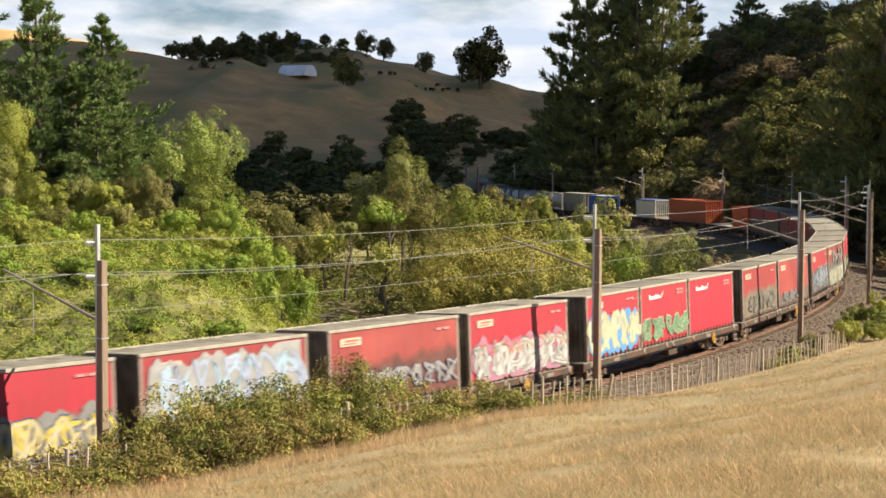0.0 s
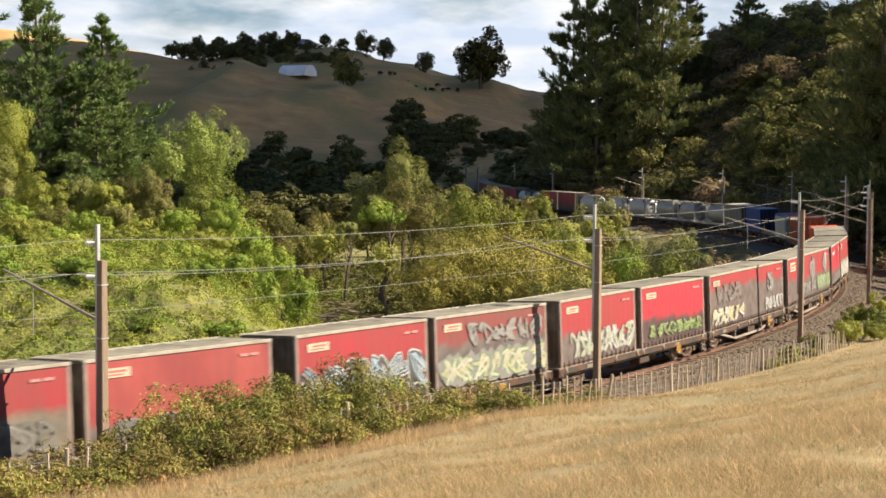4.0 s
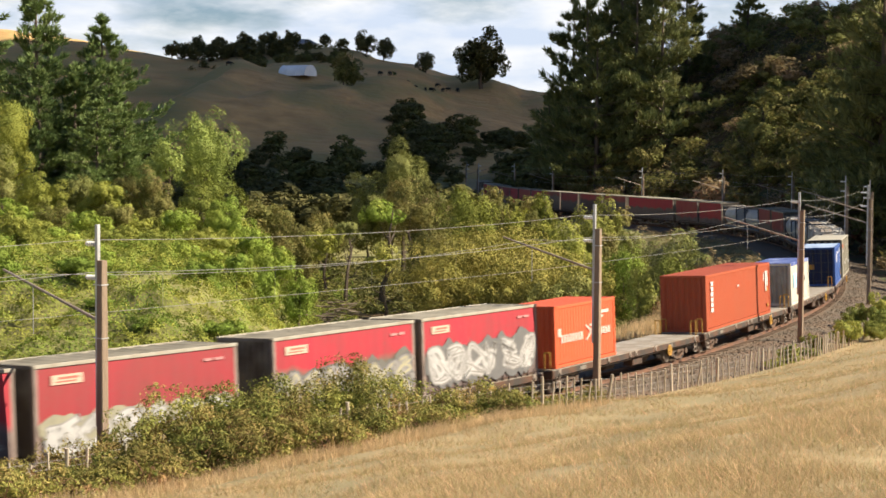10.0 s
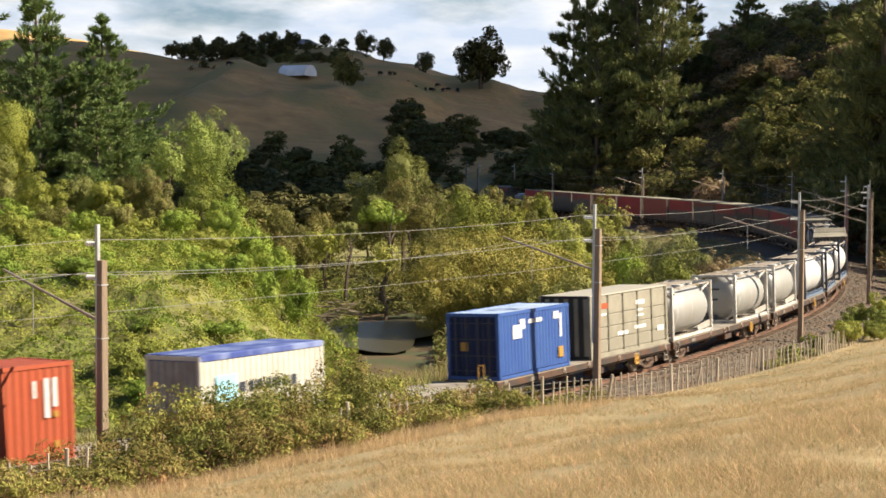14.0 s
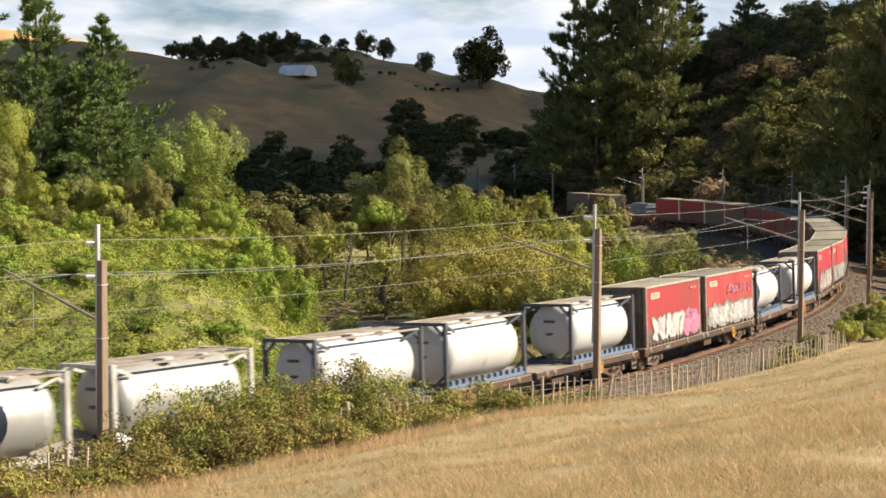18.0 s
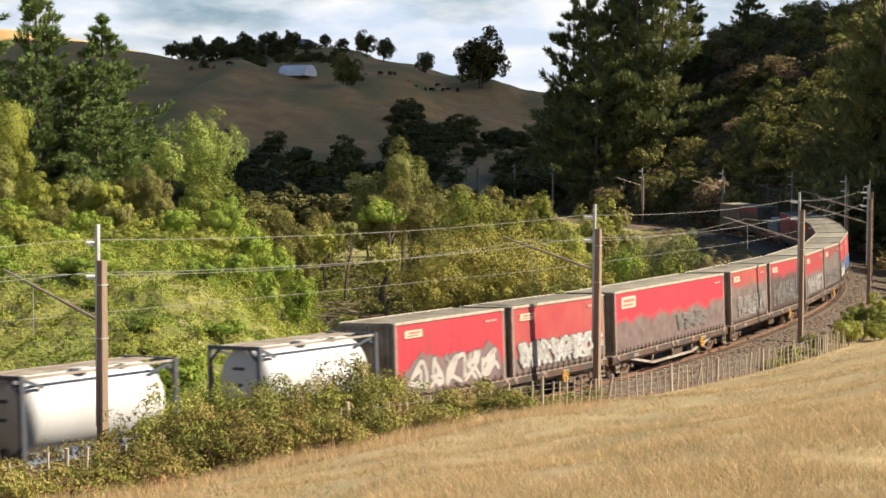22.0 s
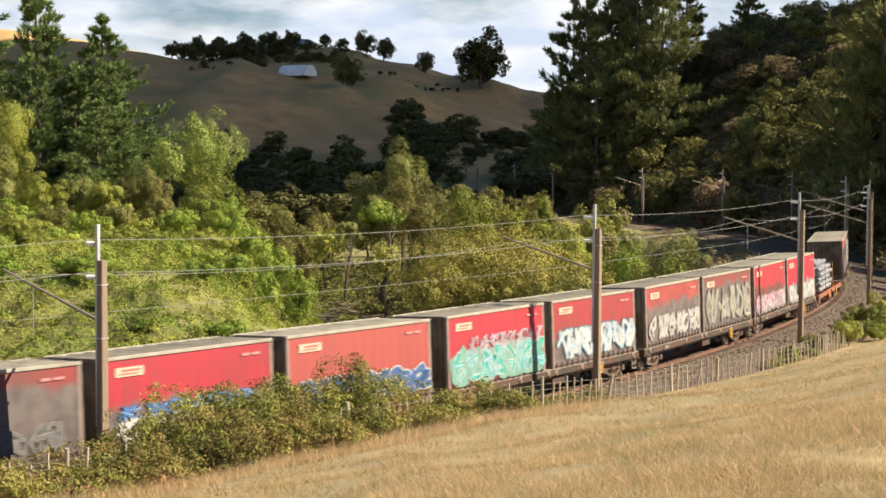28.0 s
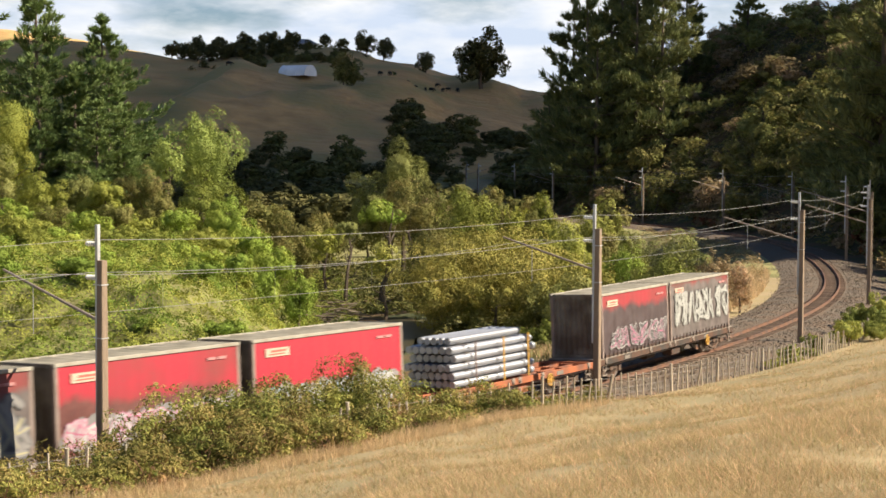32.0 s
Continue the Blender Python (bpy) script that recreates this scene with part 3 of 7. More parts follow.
# trees and vine covered mounds on the bank
SCRUBT, VINET, DARKT = "yellow green scrub tree on the sunlit bank", "tree smothered in bright green vines on the bank", "dark green leafy tree on the bank"
for k, (left, right, top, d, m_, lab) in enumerate((
        (-286, -246, 34, 166, M_SCRUB, SCRUBT), (-276, -244, 2, 158, M_OLIVE, SCRUBT), (-250, -224, -14, 156, M_SCRUB, SCRUBT), (-226, -206, -13, 158, M_OLIVE, SCRUBT), (-212, -186, -16, 155, M_SCRUB, SCRUBT), (-190, -164, -8, 158, M_BUSH, DARKT),
        (-178, -158, -22, 150, M_BUSH, DARKT), (-160, -126, -12, 153, M_SCRUB, VINET), (-140, -112, -22, 147, M_VINE, VINET), (-128, -103, -40, 138, M_VINE, VINET), (-112, -90, -54, 130, M_VINE, VINET), (-94, -76, -66, 123, M_VINE, VINET),
        (-240, -222, -30, 144, M_BUSH, DARKT), (-272, -246, -30, 144, M_VINE, VINET), (-222, -198, -34, 143, M_VINE, VINET), (-204, -184, -28, 146, M_BUSH, DARKT), (-188, -164, -36, 140, M_SCRUB, VINET), (-166, -144, -34, 141, M_VINE, VINET),
        (-150, -126, -42, 134, M_SCRUB, VINET), (-256, -232, -50, 132, M_SCRUB, VINET), (-236, -212, -52, 128, M_VINE, VINET), (-214, -190, -50, 130, M_SCRUB, VINET), (-190, -168, -54, 126, M_VINE, VINET), (-170, -148, -56, 124, M_VINE, VINET),
        (-150, -130, -58, 124, M_VINE, VINET), (-132, -112, -60, 122, M_VINE, VINET), (-290, -262, -46, 136, M_SCRUB, VINET), (-276, -254, -64, 120, M_VINE, VINET), (-114, -98, -72, 118, M_VINE, VINET))):
    leafy("bank_tree", lab, left, right, top, d, m_, 320 + k, 0.125, 9, 1.0, full=1.35)


def cover(name, label, x, y, lift, leaf, seed, material, category="bush", slope=None):
    """A blanket of low growth over the land: leaves lifted by lumps."""
    g = np.random.default_rng(seed)
    z = ground(x, y) + lift * g.uniform(0.55, 1.0, len(x))
    nrm = g.normal(scale=0.3, size=(len(x), 3))
    if slope is not None:
        nrm[:, 0] -= slope[0]
        nrm[:, 1] -= slope[1]
    nrm[:, 2] += 0.8
    tagged(new(name, quick_quads(name, leaf_quads(g, np.stack([x, y, z], -1), nrm, leaf), material, 3)), label, category, kind="stuff")


g = np.random.default_rng(17)
n = 300000
d = 80 * (200 / 80) ** g.random(n)
a = g.uniform(-0.285, -0.05, n)
x, y = a * d, d
q = spur_side(x, y)
w_ = beside(x, y)[1]
keep = (q > -2.5 + waves(x, y, 5, 18)) & (w_ < -11)
x, y = x[keep], y[keep]


def swell(x, y):
    return np.clip(0.55 + 0.6 * waves(x, y, 5.5, 19) + 0.6 * waves(x, y, 2.4, 20) + 0.2 * waves(x, y, 1.2, 16), 0.06, 1.6) * np.where((y < 95) & (x / y < -0.19), 0.45, 1.0)


lump = swell(x, y)
rise = np.stack([swell(x + 0.3, y) - swell(x - 0.3, y), swell(x, y + 0.3) - swell(x, y - 0.3)]) / 0.6
pick = waves(x, y, 8, 22) + g.normal(size=len(x)) * 0.5 > 0.1
cover("bank_vines", "bright green vines blanketing the steep bank", x[pick], y[pick], lump[pick], 0.115, 23, M_VINE, slope=rise[:, pick])
cover("bank_scrub", "yellow green scrub growth on the bank", x[~pick], y[~pick], lump[~pick], 0.115, 24, M_SCRUB, slope=rise[:, ~pick])
n = 150000
s_, w_ = g.uniform(104, 350, n), 5.8 + 75 * g.random(n)
x, y = along(s_, w_)
keep = (x / y > 0.02) & (x / y < 0.29)
x, y = x[keep], y[keep]
lump = np.clip(1.2 + 1.2 * waves(x, y, 7, 25) + 0.6 * waves(x, y, 3, 26), 0.1, 3.2)
pick = waves(x, y, 13, 27) + g.normal(size=len(x)) * 0.5 > 0.05
cover("bank_undergrowth", "dark undergrowth covering the wooded bank", x[~pick], y[~pick], lump[~pick], 0.42, 28, M_BUSH)
cover("bank_bracken", "brown bracken growing over the wooded bank", x[pick], y[pick], lump[pick], 0.36, 29, M_DUSTY)

# trees along the creek
DRK = (3.0, 5.6)
WILLOWT, CREEKT, OLIVE_T, SHADET = "rounded yellow green willow tree by the creek", "leafy green tree beside the creek", "tall olive brown leafy tree beside the creek", "dark green tree in the creek hollow"
leafy("willow_tree", WILLOWT, -17, 69, -43, 130, M_DOME, 361, 0.13, 48, 1.0, 0.2, 1.7)
for k, (left, right, top) in enumerate(((-16, 16, -66), (12, 52, -66), (44, 82, -60), (76, 104, -68))):
    leafy("willow_bush", "low willow bush spreading beside the creek", left, right, top, 125 - k, M_DOME, 364 + k, 0.13, 12, 1.0, 0.2, 1.3)
# the last three are hidden behind the willow, added to shade the hollow
for k, (left, right, top, d, m_, lab) in enumerate((
        (-53, -12, 4, 195, M_OLIVE, OLIVE_T), (-36, -14, -10, 188, M_BUSH, SHADET), (-26, 4, -18, 174, M_BUSH, SHADET), (-18, 2, -16, 176, M_DUSTY, OLIVE_T), (-47, -27, -27, 152, M_VINE, CREEKT), (-29, -5, -26, 158, M_BUSH, SHADET),
        (-82, -60, -44, 156, M_SCRUB, CREEKT), (-64, -50, -40, 150, M_OLIVE, CREEKT), (-45, -24, -55, 138, M_WILLOW, WILLOWT), (-4, 30, -22, 165, M_SCRUB, CREEKT), (32, 49, -27, 168, M_SCRUB, CREEKT), (53, 64, -21, 176, M_SCRUB, CREEKT),
        (78, 105, -28, 160, M_WILLOW, WILLOWT), (52, 84, -36, 150, M_SCRUB, CREEKT), (88, 104, -46, 140, M_BUSH, SHADET), (66, 86, -52, 138, M_SCRUB, CREEKT), (46, 60, -33, 160, M_BUSH, SHADET), (100, 120, -44, 148, M_OLIVE, OLIVE_T), (-104, -84, -37, 178, M_BUSH, SHADET), (-92, -70, -40, 170, M_BUSH, SHADET), (-97, -78, -48, 160, M_BUSH, SHADET), (-80, -60, -36, 190, M_BUSH, SHADET), (-17, 9, -45, 140, M_BUSH, SHADET), (-20, 2, -47, 147, M_BUSH, SHADET), (-14, 12, -41, 153, M_BUSH, SHADET))):
    leafy("creek_tree", lab, left, right, top, d, m_, 370 + k, 0.14, 11, 0.75 if k in (0, 9, 12) else 0.45 if k in (4, 5, 6, 7, 8) else 1.15, full=1.35)
for i in range(7):
    a, d = 0.028 + 0.0112 * i, 116 + 5 * ((i * 5) % 7) / 7
    crown_at((bush_a[i % 4], vine_a[i % 4], olive_t)[(0, 1, 0, 0, 2)[i % 5]], (2.0, 2.6), a, d, -1.9 + 0.9 * ((i * 3) % 5) / 5, 2.6, i * 60)
# low growth on the floor of the hollow
n = 110000
d, a = g.uniform(104, 205, n), g.uniform(-0.13, 0.12, n)
x, y = a * d, d
keep = (beside(x, y)[1] < -10) & (spur_side(x, y) < 8) & ((a > -0.005) | (d > 141))
x, y = x[keep], y[keep]
cover("hollow_undergrowth", "dark green undergrowth on the floor of the creek hollow", x, y, np.clip(0.7 + 0.9 * waves(x, y, 5, 34) + 0.4 * waves(x, y, 2, 35), 0.1, 2.0), 0.24, 36, M_BUSH)
# shaded bush in the valley behind them
g = np.random.default_rng(21)
n_done = 0
while n_done < 22:
    d, a = g.uniform(205, 290), g.uniform(-0.15, 0.10)
    x, y = a * d, d
    w_ = beside(x, y)[1][0]
    top = EYE[2] + (-20 - 22 * g.random()) * d / 1000
    if w_ > -9 or top < gz(x, y) + 1.0:
        continue
    crown_at(dark_a[g.integers(2)], DRK, a, d, top, g.uniform(3.6, 6.5), g.uniform(0, 360))
    n_done += 1
for i in range(40):
    x, y, _ = line(g.uniform(225, 400), -6.5 - 12 * g.random())
    k = g.uniform(0.3, 0.5)
    copy_thing(dark_a[g.integers(3)], at_ground(x, y, g.uniform(0, 360), k, k * 0.9, 0.2))

# wooded bank beyond the far part of the line
def spread(shape, x, y, k, kz, turn):
    """The leaves of a crown set down at a place on the land."""
    q = np.empty_like(shape)
    q[..., 0] = (shape[..., 0] * math.cos(turn) - shape[..., 1] * math.sin(turn)) * k + x
    q[..., 1] = (shape[..., 0] * math.sin(turn) + shape[..., 1] * math.cos(turn)) * k + y
    q[..., 2] = shape[..., 2] * kz + gz(x, y) - 0.3
    return q


g = np.random.default_rng(12)
crowns = [crown_faces(86 + i, (3.0, 3.0, 5.6), 12, 1500, 0.30, reach=(0.3, 0.64)) for i in range(3)]
wild = {0: [], 1: [], 2: []}
n_done = 0
while n_done < 380:
    s_ = g.uniform(112, 345)
    w_ = 8 + 84 * g.random() ** 1.05
    x, y, _ = line(s_, w_)
    a = x / y
    if not 0.03 < a < 0.33:
        continue
    k = g.uniform(0.7, 1.4)
    # sun on the upper bank is put into paler leaf kinds, shade into darker ones
    mix = (0.14, 0.14, 0.40, 0.32) if w_ > 22 and a < 0.27 else (0.40, 0.40, 0.10, 0.10)
    kind, kz, turn = g.choice(4, p=mix), k * g.uniform(0.6, 1.0) * (0.75 if w_ > 28 else 1.1), g.uniform(0, 6.28)
    n_done += 1
    if w_ > 42 or s_ > 270 or a > 0.27:
        wild[max(kind - 1, 0)].append(spread(crowns[n_done % 3], x, y, k, kz, turn))
        continue
    copy_thing(dark_a[kind], at_ground(x, y, math.degrees(turn), k, kz, 0.2))
for i, (nm, lab, m_) in enumerate((("hillside_bush", "dark green bush high on the hillside", M_BUSH), ("hillside_scrub", "olive scrub high on the hillside", M_OLIVE), ("hillside_manuka", "dusty brown scrub high on the hillside", M_DUSTY))):
    tagged(new(nm, quick_quads(nm, np.concatenate(wild[i]), m_, 3)), lab, "scrub", kind="stuff")
# pines far to the right stand out of view, added to shade the bank
plant(pine_b[0], ((0.104, 300, 1.45, 1.75), (0.262, 190, 1.3, 1.25), (0.178, 315, 0.8, 0.75), (0.33, 195, 1.3, 1.3), (0.36, 205, 1.4, 1.7), (0.305, 188, 1.3, 1.4), (0.258, 182, 1.35, 1.5), (0.345, 180, 1.3, 1.5), (0.36, 172, 1.3, 1.5), (0.289, 222, 1.0, 0.75), (0.283, 236, 1.0, 0.72), (0.302, 211, 1.1, 0.85)))
plant(pine_b[1], ((0.084, 296, 1.2, 1.6), (0.113, 292, 1.3, 1.6), (0.098, 312, 1.4, 1.75), (0.076, 305, 1.30, 1.55), (0.128, 290, 1.3, 1.45), (0.24, 205, 1.0, 0.9), (0.062, 330, 0.9, 0.9)))
# four unseen tall pines, added to shade the trees at the right edge
plant(pine_b[1], ((0.40, 178, 1.3, 1.85), (0.425, 188, 1.3, 1.9), (0.45, 186, 1.3, 1.8), (0.39, 196, 1.2, 1.6)))
plant(pine_b[2], ((0.142, 315, 1.1, 1.15), (0.090, 288, 1.35, 1.35), (0.278, 178, 1.3, 1.25), (0.252, 185, 1.0, 1.0), (0.116, 318, 1.3, 1.5), (0.30, 228, 1.0, 0.8)))

# extra tall bush trees, added to throw shade on the foot of the bank
for k in range(12):
    copy_thing(dark_a[k % 2], at_ground(49 + 1.1 * ((k * 7) % 12), 228 + 3.6 * k, 70 * k, 1.7, 1.35, 0.3))

# low bracken and undergrowth along the foot of the bank
bracken = [proto(tree("bracken_clump", "rust brown bracken clump beside the line", "bracken", 230 + i, (1.6, 1.6, 1.5), 9, 400, 0.28, (M_RUST, M_DUSTY)[i], 0.8, 0.05, 4)) for i in range(2)]
g = np.random.default_rng(15)
for i in range(80):
    s_, w_ = g.uniform(104, 300), 5.6 + 9 * g.random() ** 1.3
    x, y, _ = line(s_, w_)
    k = g.uniform(0.6, 1.3)
    copy_thing(bracken[int(g.random() < 0.55)], at_ground(x, y, g.uniform(0, 360), k, k * g.uniform(0.8, 1.4), 0.15))
for i in range(40):
    s_, w_ = g.uniform(84, 128), -7.5 - 8 * g.random()
    x, y, _ = line(s_, w_)
    k = g.uniform(0.35, 0.8)
    copy_thing(bracken[i % 2], at_ground(x, y, g.uniform(0, 360), k, k, 0.1))


g = np.random.default_rng(16)
n = 26000
s_, w_ = g.uniform(84, 215, n), -5.6 - 9 * g.random(n) ** 1.4
x, y = along(s_, w_)
keep = waves(x, y, 5, 37) + g.normal(size=n) * 0.5 > -0.25
x, y = x[keep], y[keep]
cover("curve_weeds", "dry brown weeds on the inside of the curve", x, y, np.clip(0.5 + 0.6 * waves(x, y, 4, 38), 0.1, 1.3), 0.16, 39, M_DUSTY, "weeds")


# far hill
def stand(src, x, y, k, kz, turn=0):
    return copy_thing(src, at_ground(x, y, turn, k, kz, 0.2))


stand(far_tree[0], 13.6, 626, 1.42, 1.25)
stand(far_tree[1], -7.1, 650, 0.55, 0.52, 40)
stand(far_tree[2], -24.5, 690, 0.60, 0.56, 80)
stand(far_tree[0], -32.0, 694, 0.62, 0.58, 120)
stand(far_tree[1], -42.0, 700, 0.40, 0.30, 10)
stand(far_tree[2], -49.5, 705, 0.38, 0.32, 60)
for i in range(3):
    stand(dark_a[i % 2], -31.5 + 1.2 * i, 534, 1.7, 2.1 - 0.2 * i, 120 * i)
for i in range(15):
    stand(far_tree[i % 3], -101 + 3.1 * i, 632 + 9 * (i % 3), 0.45 + 0.12 * (i % 2), 0.34 + 0.08 * ((i * 7) % 3), 50 * i)
stand(dark_a[0], -42.7, 445, 0.7, 0.5)


def far_woods():
    """The bush that fills the far valley and the hill top, too many trees to count: crowns joined into one."""
    g = np.random.default_rng(13)
    shapes = [crown_faces(90 + i, (3.0, 3.0, 5.6), 8, 760, 0.48) for i in range(4)]
    woods, scrub = [], []
    for i in range(520):
        d, a = g.uniform(255, 420), g.uniform(-0.20, 0.06)
        k = g.uniform(0.7, 1.4)
        if i < 120:
            d, a = g.uniform(400, 530), g.uniform(-0.03, 0.055)
        elif i < 215:
            d, a = g.uniform(315, 470), g.uniform(-0.012, 0.065)
        elif i < 310:
            d, a = g.uniform(575, 655), g.uniform(-0.122, -0.058)
            k *= 0.6
        elif i < 330:
            d, a = g.uniform(600, 680), g.uniform(-0.158, -0.022)
            k *= 0.5
        if i >= 330:
            k *= 1.25
        w_ = beside(a * d, d)[1][0]
        if abs(w_) < 5:
            continue
        if -15 < w_ < 0 and d < 480:
            k *= 0.5
        t, kz = g.uniform(0, 6.28), k * 0.9
        c = shapes[g.integers(4)]
        if k < 0.6:
            c = c[:300]
        q = np.empty_like(c)
        q[..., 0] = (c[..., 0] * math.cos(t) - c[..., 1] * math.sin(t)) * k * 1.4 + a * d
        q[..., 1] = (c[..., 0] * math.sin(t) + c[..., 1] * math.cos(t)) * k * 1.4 + d
        q[..., 2] = c[..., 2] * kz + gz(a * d, d) - 0.4
        (woods if g.random() < 0.6 else scrub).append(q)
    tagged(new("far_woods", quick_quads("far_woods", np.concatenate(woods), M_MACRO, 3)), "dark green bush filling the far valley", "woods", kind="stuff")
    tagged(new("far_scrub", quick_quads("far_scrub", np.concatenate(scrub), M_BUSH, 3)), "olive green scrub on the far slopes", "scrub", kind="stuff")


far_woods()


# ---------------------------------------------------------------- the train
def curtain_mat(name, red, fade, dirt, level, seed):
    """Tarpaulin curtain: red above, an uneven overpainted band up to the given height, dirt and vertical streaks."""
    m = bpy.data.materials.new(name)
    m.use_nodes = True
    n, l = m.node_tree.nodes, m.node_tree.links
    b = n["Principled BSDF"]
    b.inputs["Roughness"].default_value, b.inputs["Specular IOR Level"].default_value = 0.55, 0.3
    co = n.new("ShaderNodeTexCoord")
    sep = n.new("ShaderNodeSeparateXYZ")
    l.new(co.outputs["Object"], sep.inputs["Vector"])
    mp = n.new("ShaderNodeMapping")
    mp.inputs["Location"].default_value = (seed * 3.7, seed * 1.3, 0)
    l.new(co.outputs["Object"], mp.inputs["Vector"])

    def noise_node(scale, detail, stretch=None):
        q = n.new("ShaderNodeTexNoise")
        q.inputs["Scale"].default_value, q.inputs["Detail"].default_value = scale, detail
        v = mp.outputs["Vector"]
        if stretch:
            m2 = n.new("ShaderNodeMapping")
            m2.inputs["Scale"].default_value = stretch
            l.new(v, m2.inputs["Vector"])
            v = m2.outputs["Vector"]
        l.new(v, q.inputs["Vector"])
        return q.outputs["Fac"]

    def mix(fac, a, c):
        q = n.new("ShaderNodeMix")
        q.data_type = "RGBA"
        for sock, v in ((q.inputs["Factor"], fac), (q.inputs[6], a), (q.inputs[7], c)):
            if isinstance(v, tuple):
                sock.default_value = (*v, 1)
            elif isinstance(v, float):
                sock.default_value = v
            else:
                l.new(v, sock)
        return q.outputs[2]

    def ramp(fac, lo, hi, top=1.0):
        q = n.new("ShaderNodeMapRange")
        q.inputs["From Min"].default_value, q.inputs["From Max"].default_value, q.inputs["To Max"].default_value = lo, hi, top
        l.new(fac, q.inputs["Value"])
        return q.outputs["Result"]

    def calc(op, a, c):
        q = n.new("ShaderNodeMath")
        q.operation = op
        for sock, v in zip(q.inputs, (a, c)):
            if isinstance(v, float):
                sock.default_value = v
            else:
                l.new(v, sock)
        return q.outputs["Value"]

    col = mix(ramp(noise_node(0.55, 4), 0.35, 0.68), red, fade)
    streak = ramp(noise_node(2.2, 4, (1, 1, 0.12)), 0.45, 0.75, 0.35)
    col = mix(streak, col, tuple(c * 0.45 + 0.03 for c in red))
    if level > 0:
        edge = calc("ADD", sep.outputs["Z"], calc("MULTIPLY", noise_node(0.8, 4, (1, 1, 0.7)), -1.2))
        fac = ramp(edge, level - 0.42, level - 0.72, 0.93)
        col = mix(fac, col, mix(ramp(noise_node(1.8, 4), 0.35, 0.65), dirt, tuple(c * 0.6 for c in dirt)))
    col = mix(ramp(noise_node(7.0, 5), 0.52, 0.8, 0.22), col, (0.10, 0.08, 0.07))
    l.new(col, b.inputs["Base Color"])
    bp = n.new("ShaderNodeBump")
    bp.inputs["Strength"].default_value, bp.inputs["Distance"].default_value = 0.25, 0.05
    l.new(noise_node(1.6, 3, (1, 1, 0.25)), bp.inputs["Height"])
    l.new(bp.outputs["Normal"], b.inputs["Normal"])
    return m


BRIGHT, MID, DULL = (0.39, 0.025, 0.042), (0.305, 0.032, 0.04), (0.24, 0.043, 0.041)
SALMON, BROWN = (0.325, 0.068, 0.058), (0.145, 0.063, 0.052)
GREY, DARK, OLIVE = (0.14, 0.125, 0.115), (0.065, 0.06, 0.06), (0.17, 0.155, 0.115)
M_ROOF = mat("container_roof", (0.27, 0.245, 0.19), 0.85, vary=0.25, scale=3, second=(0.17, 0.155, 0.115), second_scale=0.7, objects=0.2)
M_RIM = plain("roof_edge_rail", (0.36, 0.335, 0.275), 0.6, 0.2, second=(0.25, 0.2, 0.15))
M_END = mat("container_end", (0.20, 0.175, 0.14), 0.8, vary=0.3, scale=3, second=(0.10, 0.08, 0.06), second_scale=0.8, objects=0.3)
M_POSTS = plain("corner_post", (0.26, 0.20, 0.17), 0.7, second=(0.13, 0.09, 0.07))
M_STRAP = plain("curtain_strap", (0.11, 0.075, 0.065), 0.8)
M_SIGN = plain("cream_sign", (0.52, 0.38, 0.29), 0.6, second=(0.45, 0.30, 0.22))
M_INK = plain("sign_ink", (0.36, 0.12, 0.09), 0.7)
M_FRAME = mat("wagon_frame", (0.048, 0.04, 0.034), 0.85, vary=0.35, scale=4, second=(0.10, 0.05, 0.03), second_scale=1.0)
M_DECK = mat("wagon_deck", (0.30, 0.27, 0.23), 0.85, vary=0.25, scale=3, second=(0.19, 0.15, 0.11), second_scale=0.9)
M_TRUSS = plain("pale_truss_steel", (0.30, 0.26, 0.22), 0.7, second=(0.17, 0.12, 0.09))
M_GALVPLATE = plain("worn_grey_plate", (0.22, 0.20, 0.17), 0.7, second=(0.12, 0.09, 0.07))
M_BOGIE = mat("bogie_steel", (0.075, 0.06, 0.05), 0.8, vary=0.35, scale=6, second=(0.12, 0.07, 0.045), second_scale=1.5)
M_TREAD = plain("wheel_tread", (0.33, 0.29, 0.26), 0.4, 0.8)
M_YELLOW = plain("yellow_paint", (0.36, 0.20, 0.035), 0.55, second=(0.4, 0.22, 0.05))
M_RUSTWAGON = mat("rusty_orange_frame", (0.35, 0.11, 0.045), 0.8, vary=0.3, scale=4, second=(0.16, 0.07, 0.045), second_scale=1.0)


def make_mesh(fill, material, name, bevel=0.0, smooth=False):
    bm = bmesh.new()
    fill(bm)
    return to_mesh(name, bm, material, bevel, smooth)


def f_wheel(bm):
    bm_rod(bm, (0, -0.065, 0), (0, 0.065, 0), 0.42, 0.42, 20)
    bm_rod(bm, (0, 0.065, 0), (0, 0.10, 0), 0.13, 0.11, 12)
    bm_rod(bm, (0, -0.095, 0), (0, -0.065, 0), 0.45, 0.45, 20)


ME_WHEEL = make_mesh(f_wheel, M_TREAD, "wheel")
ME_AXLE = make_mesh(lambda bm: bm_rod(bm, (0, -0.75, 0), (0, 0.75, 0), 0.07, 0.07, 10), M_BOGIE, "axle")


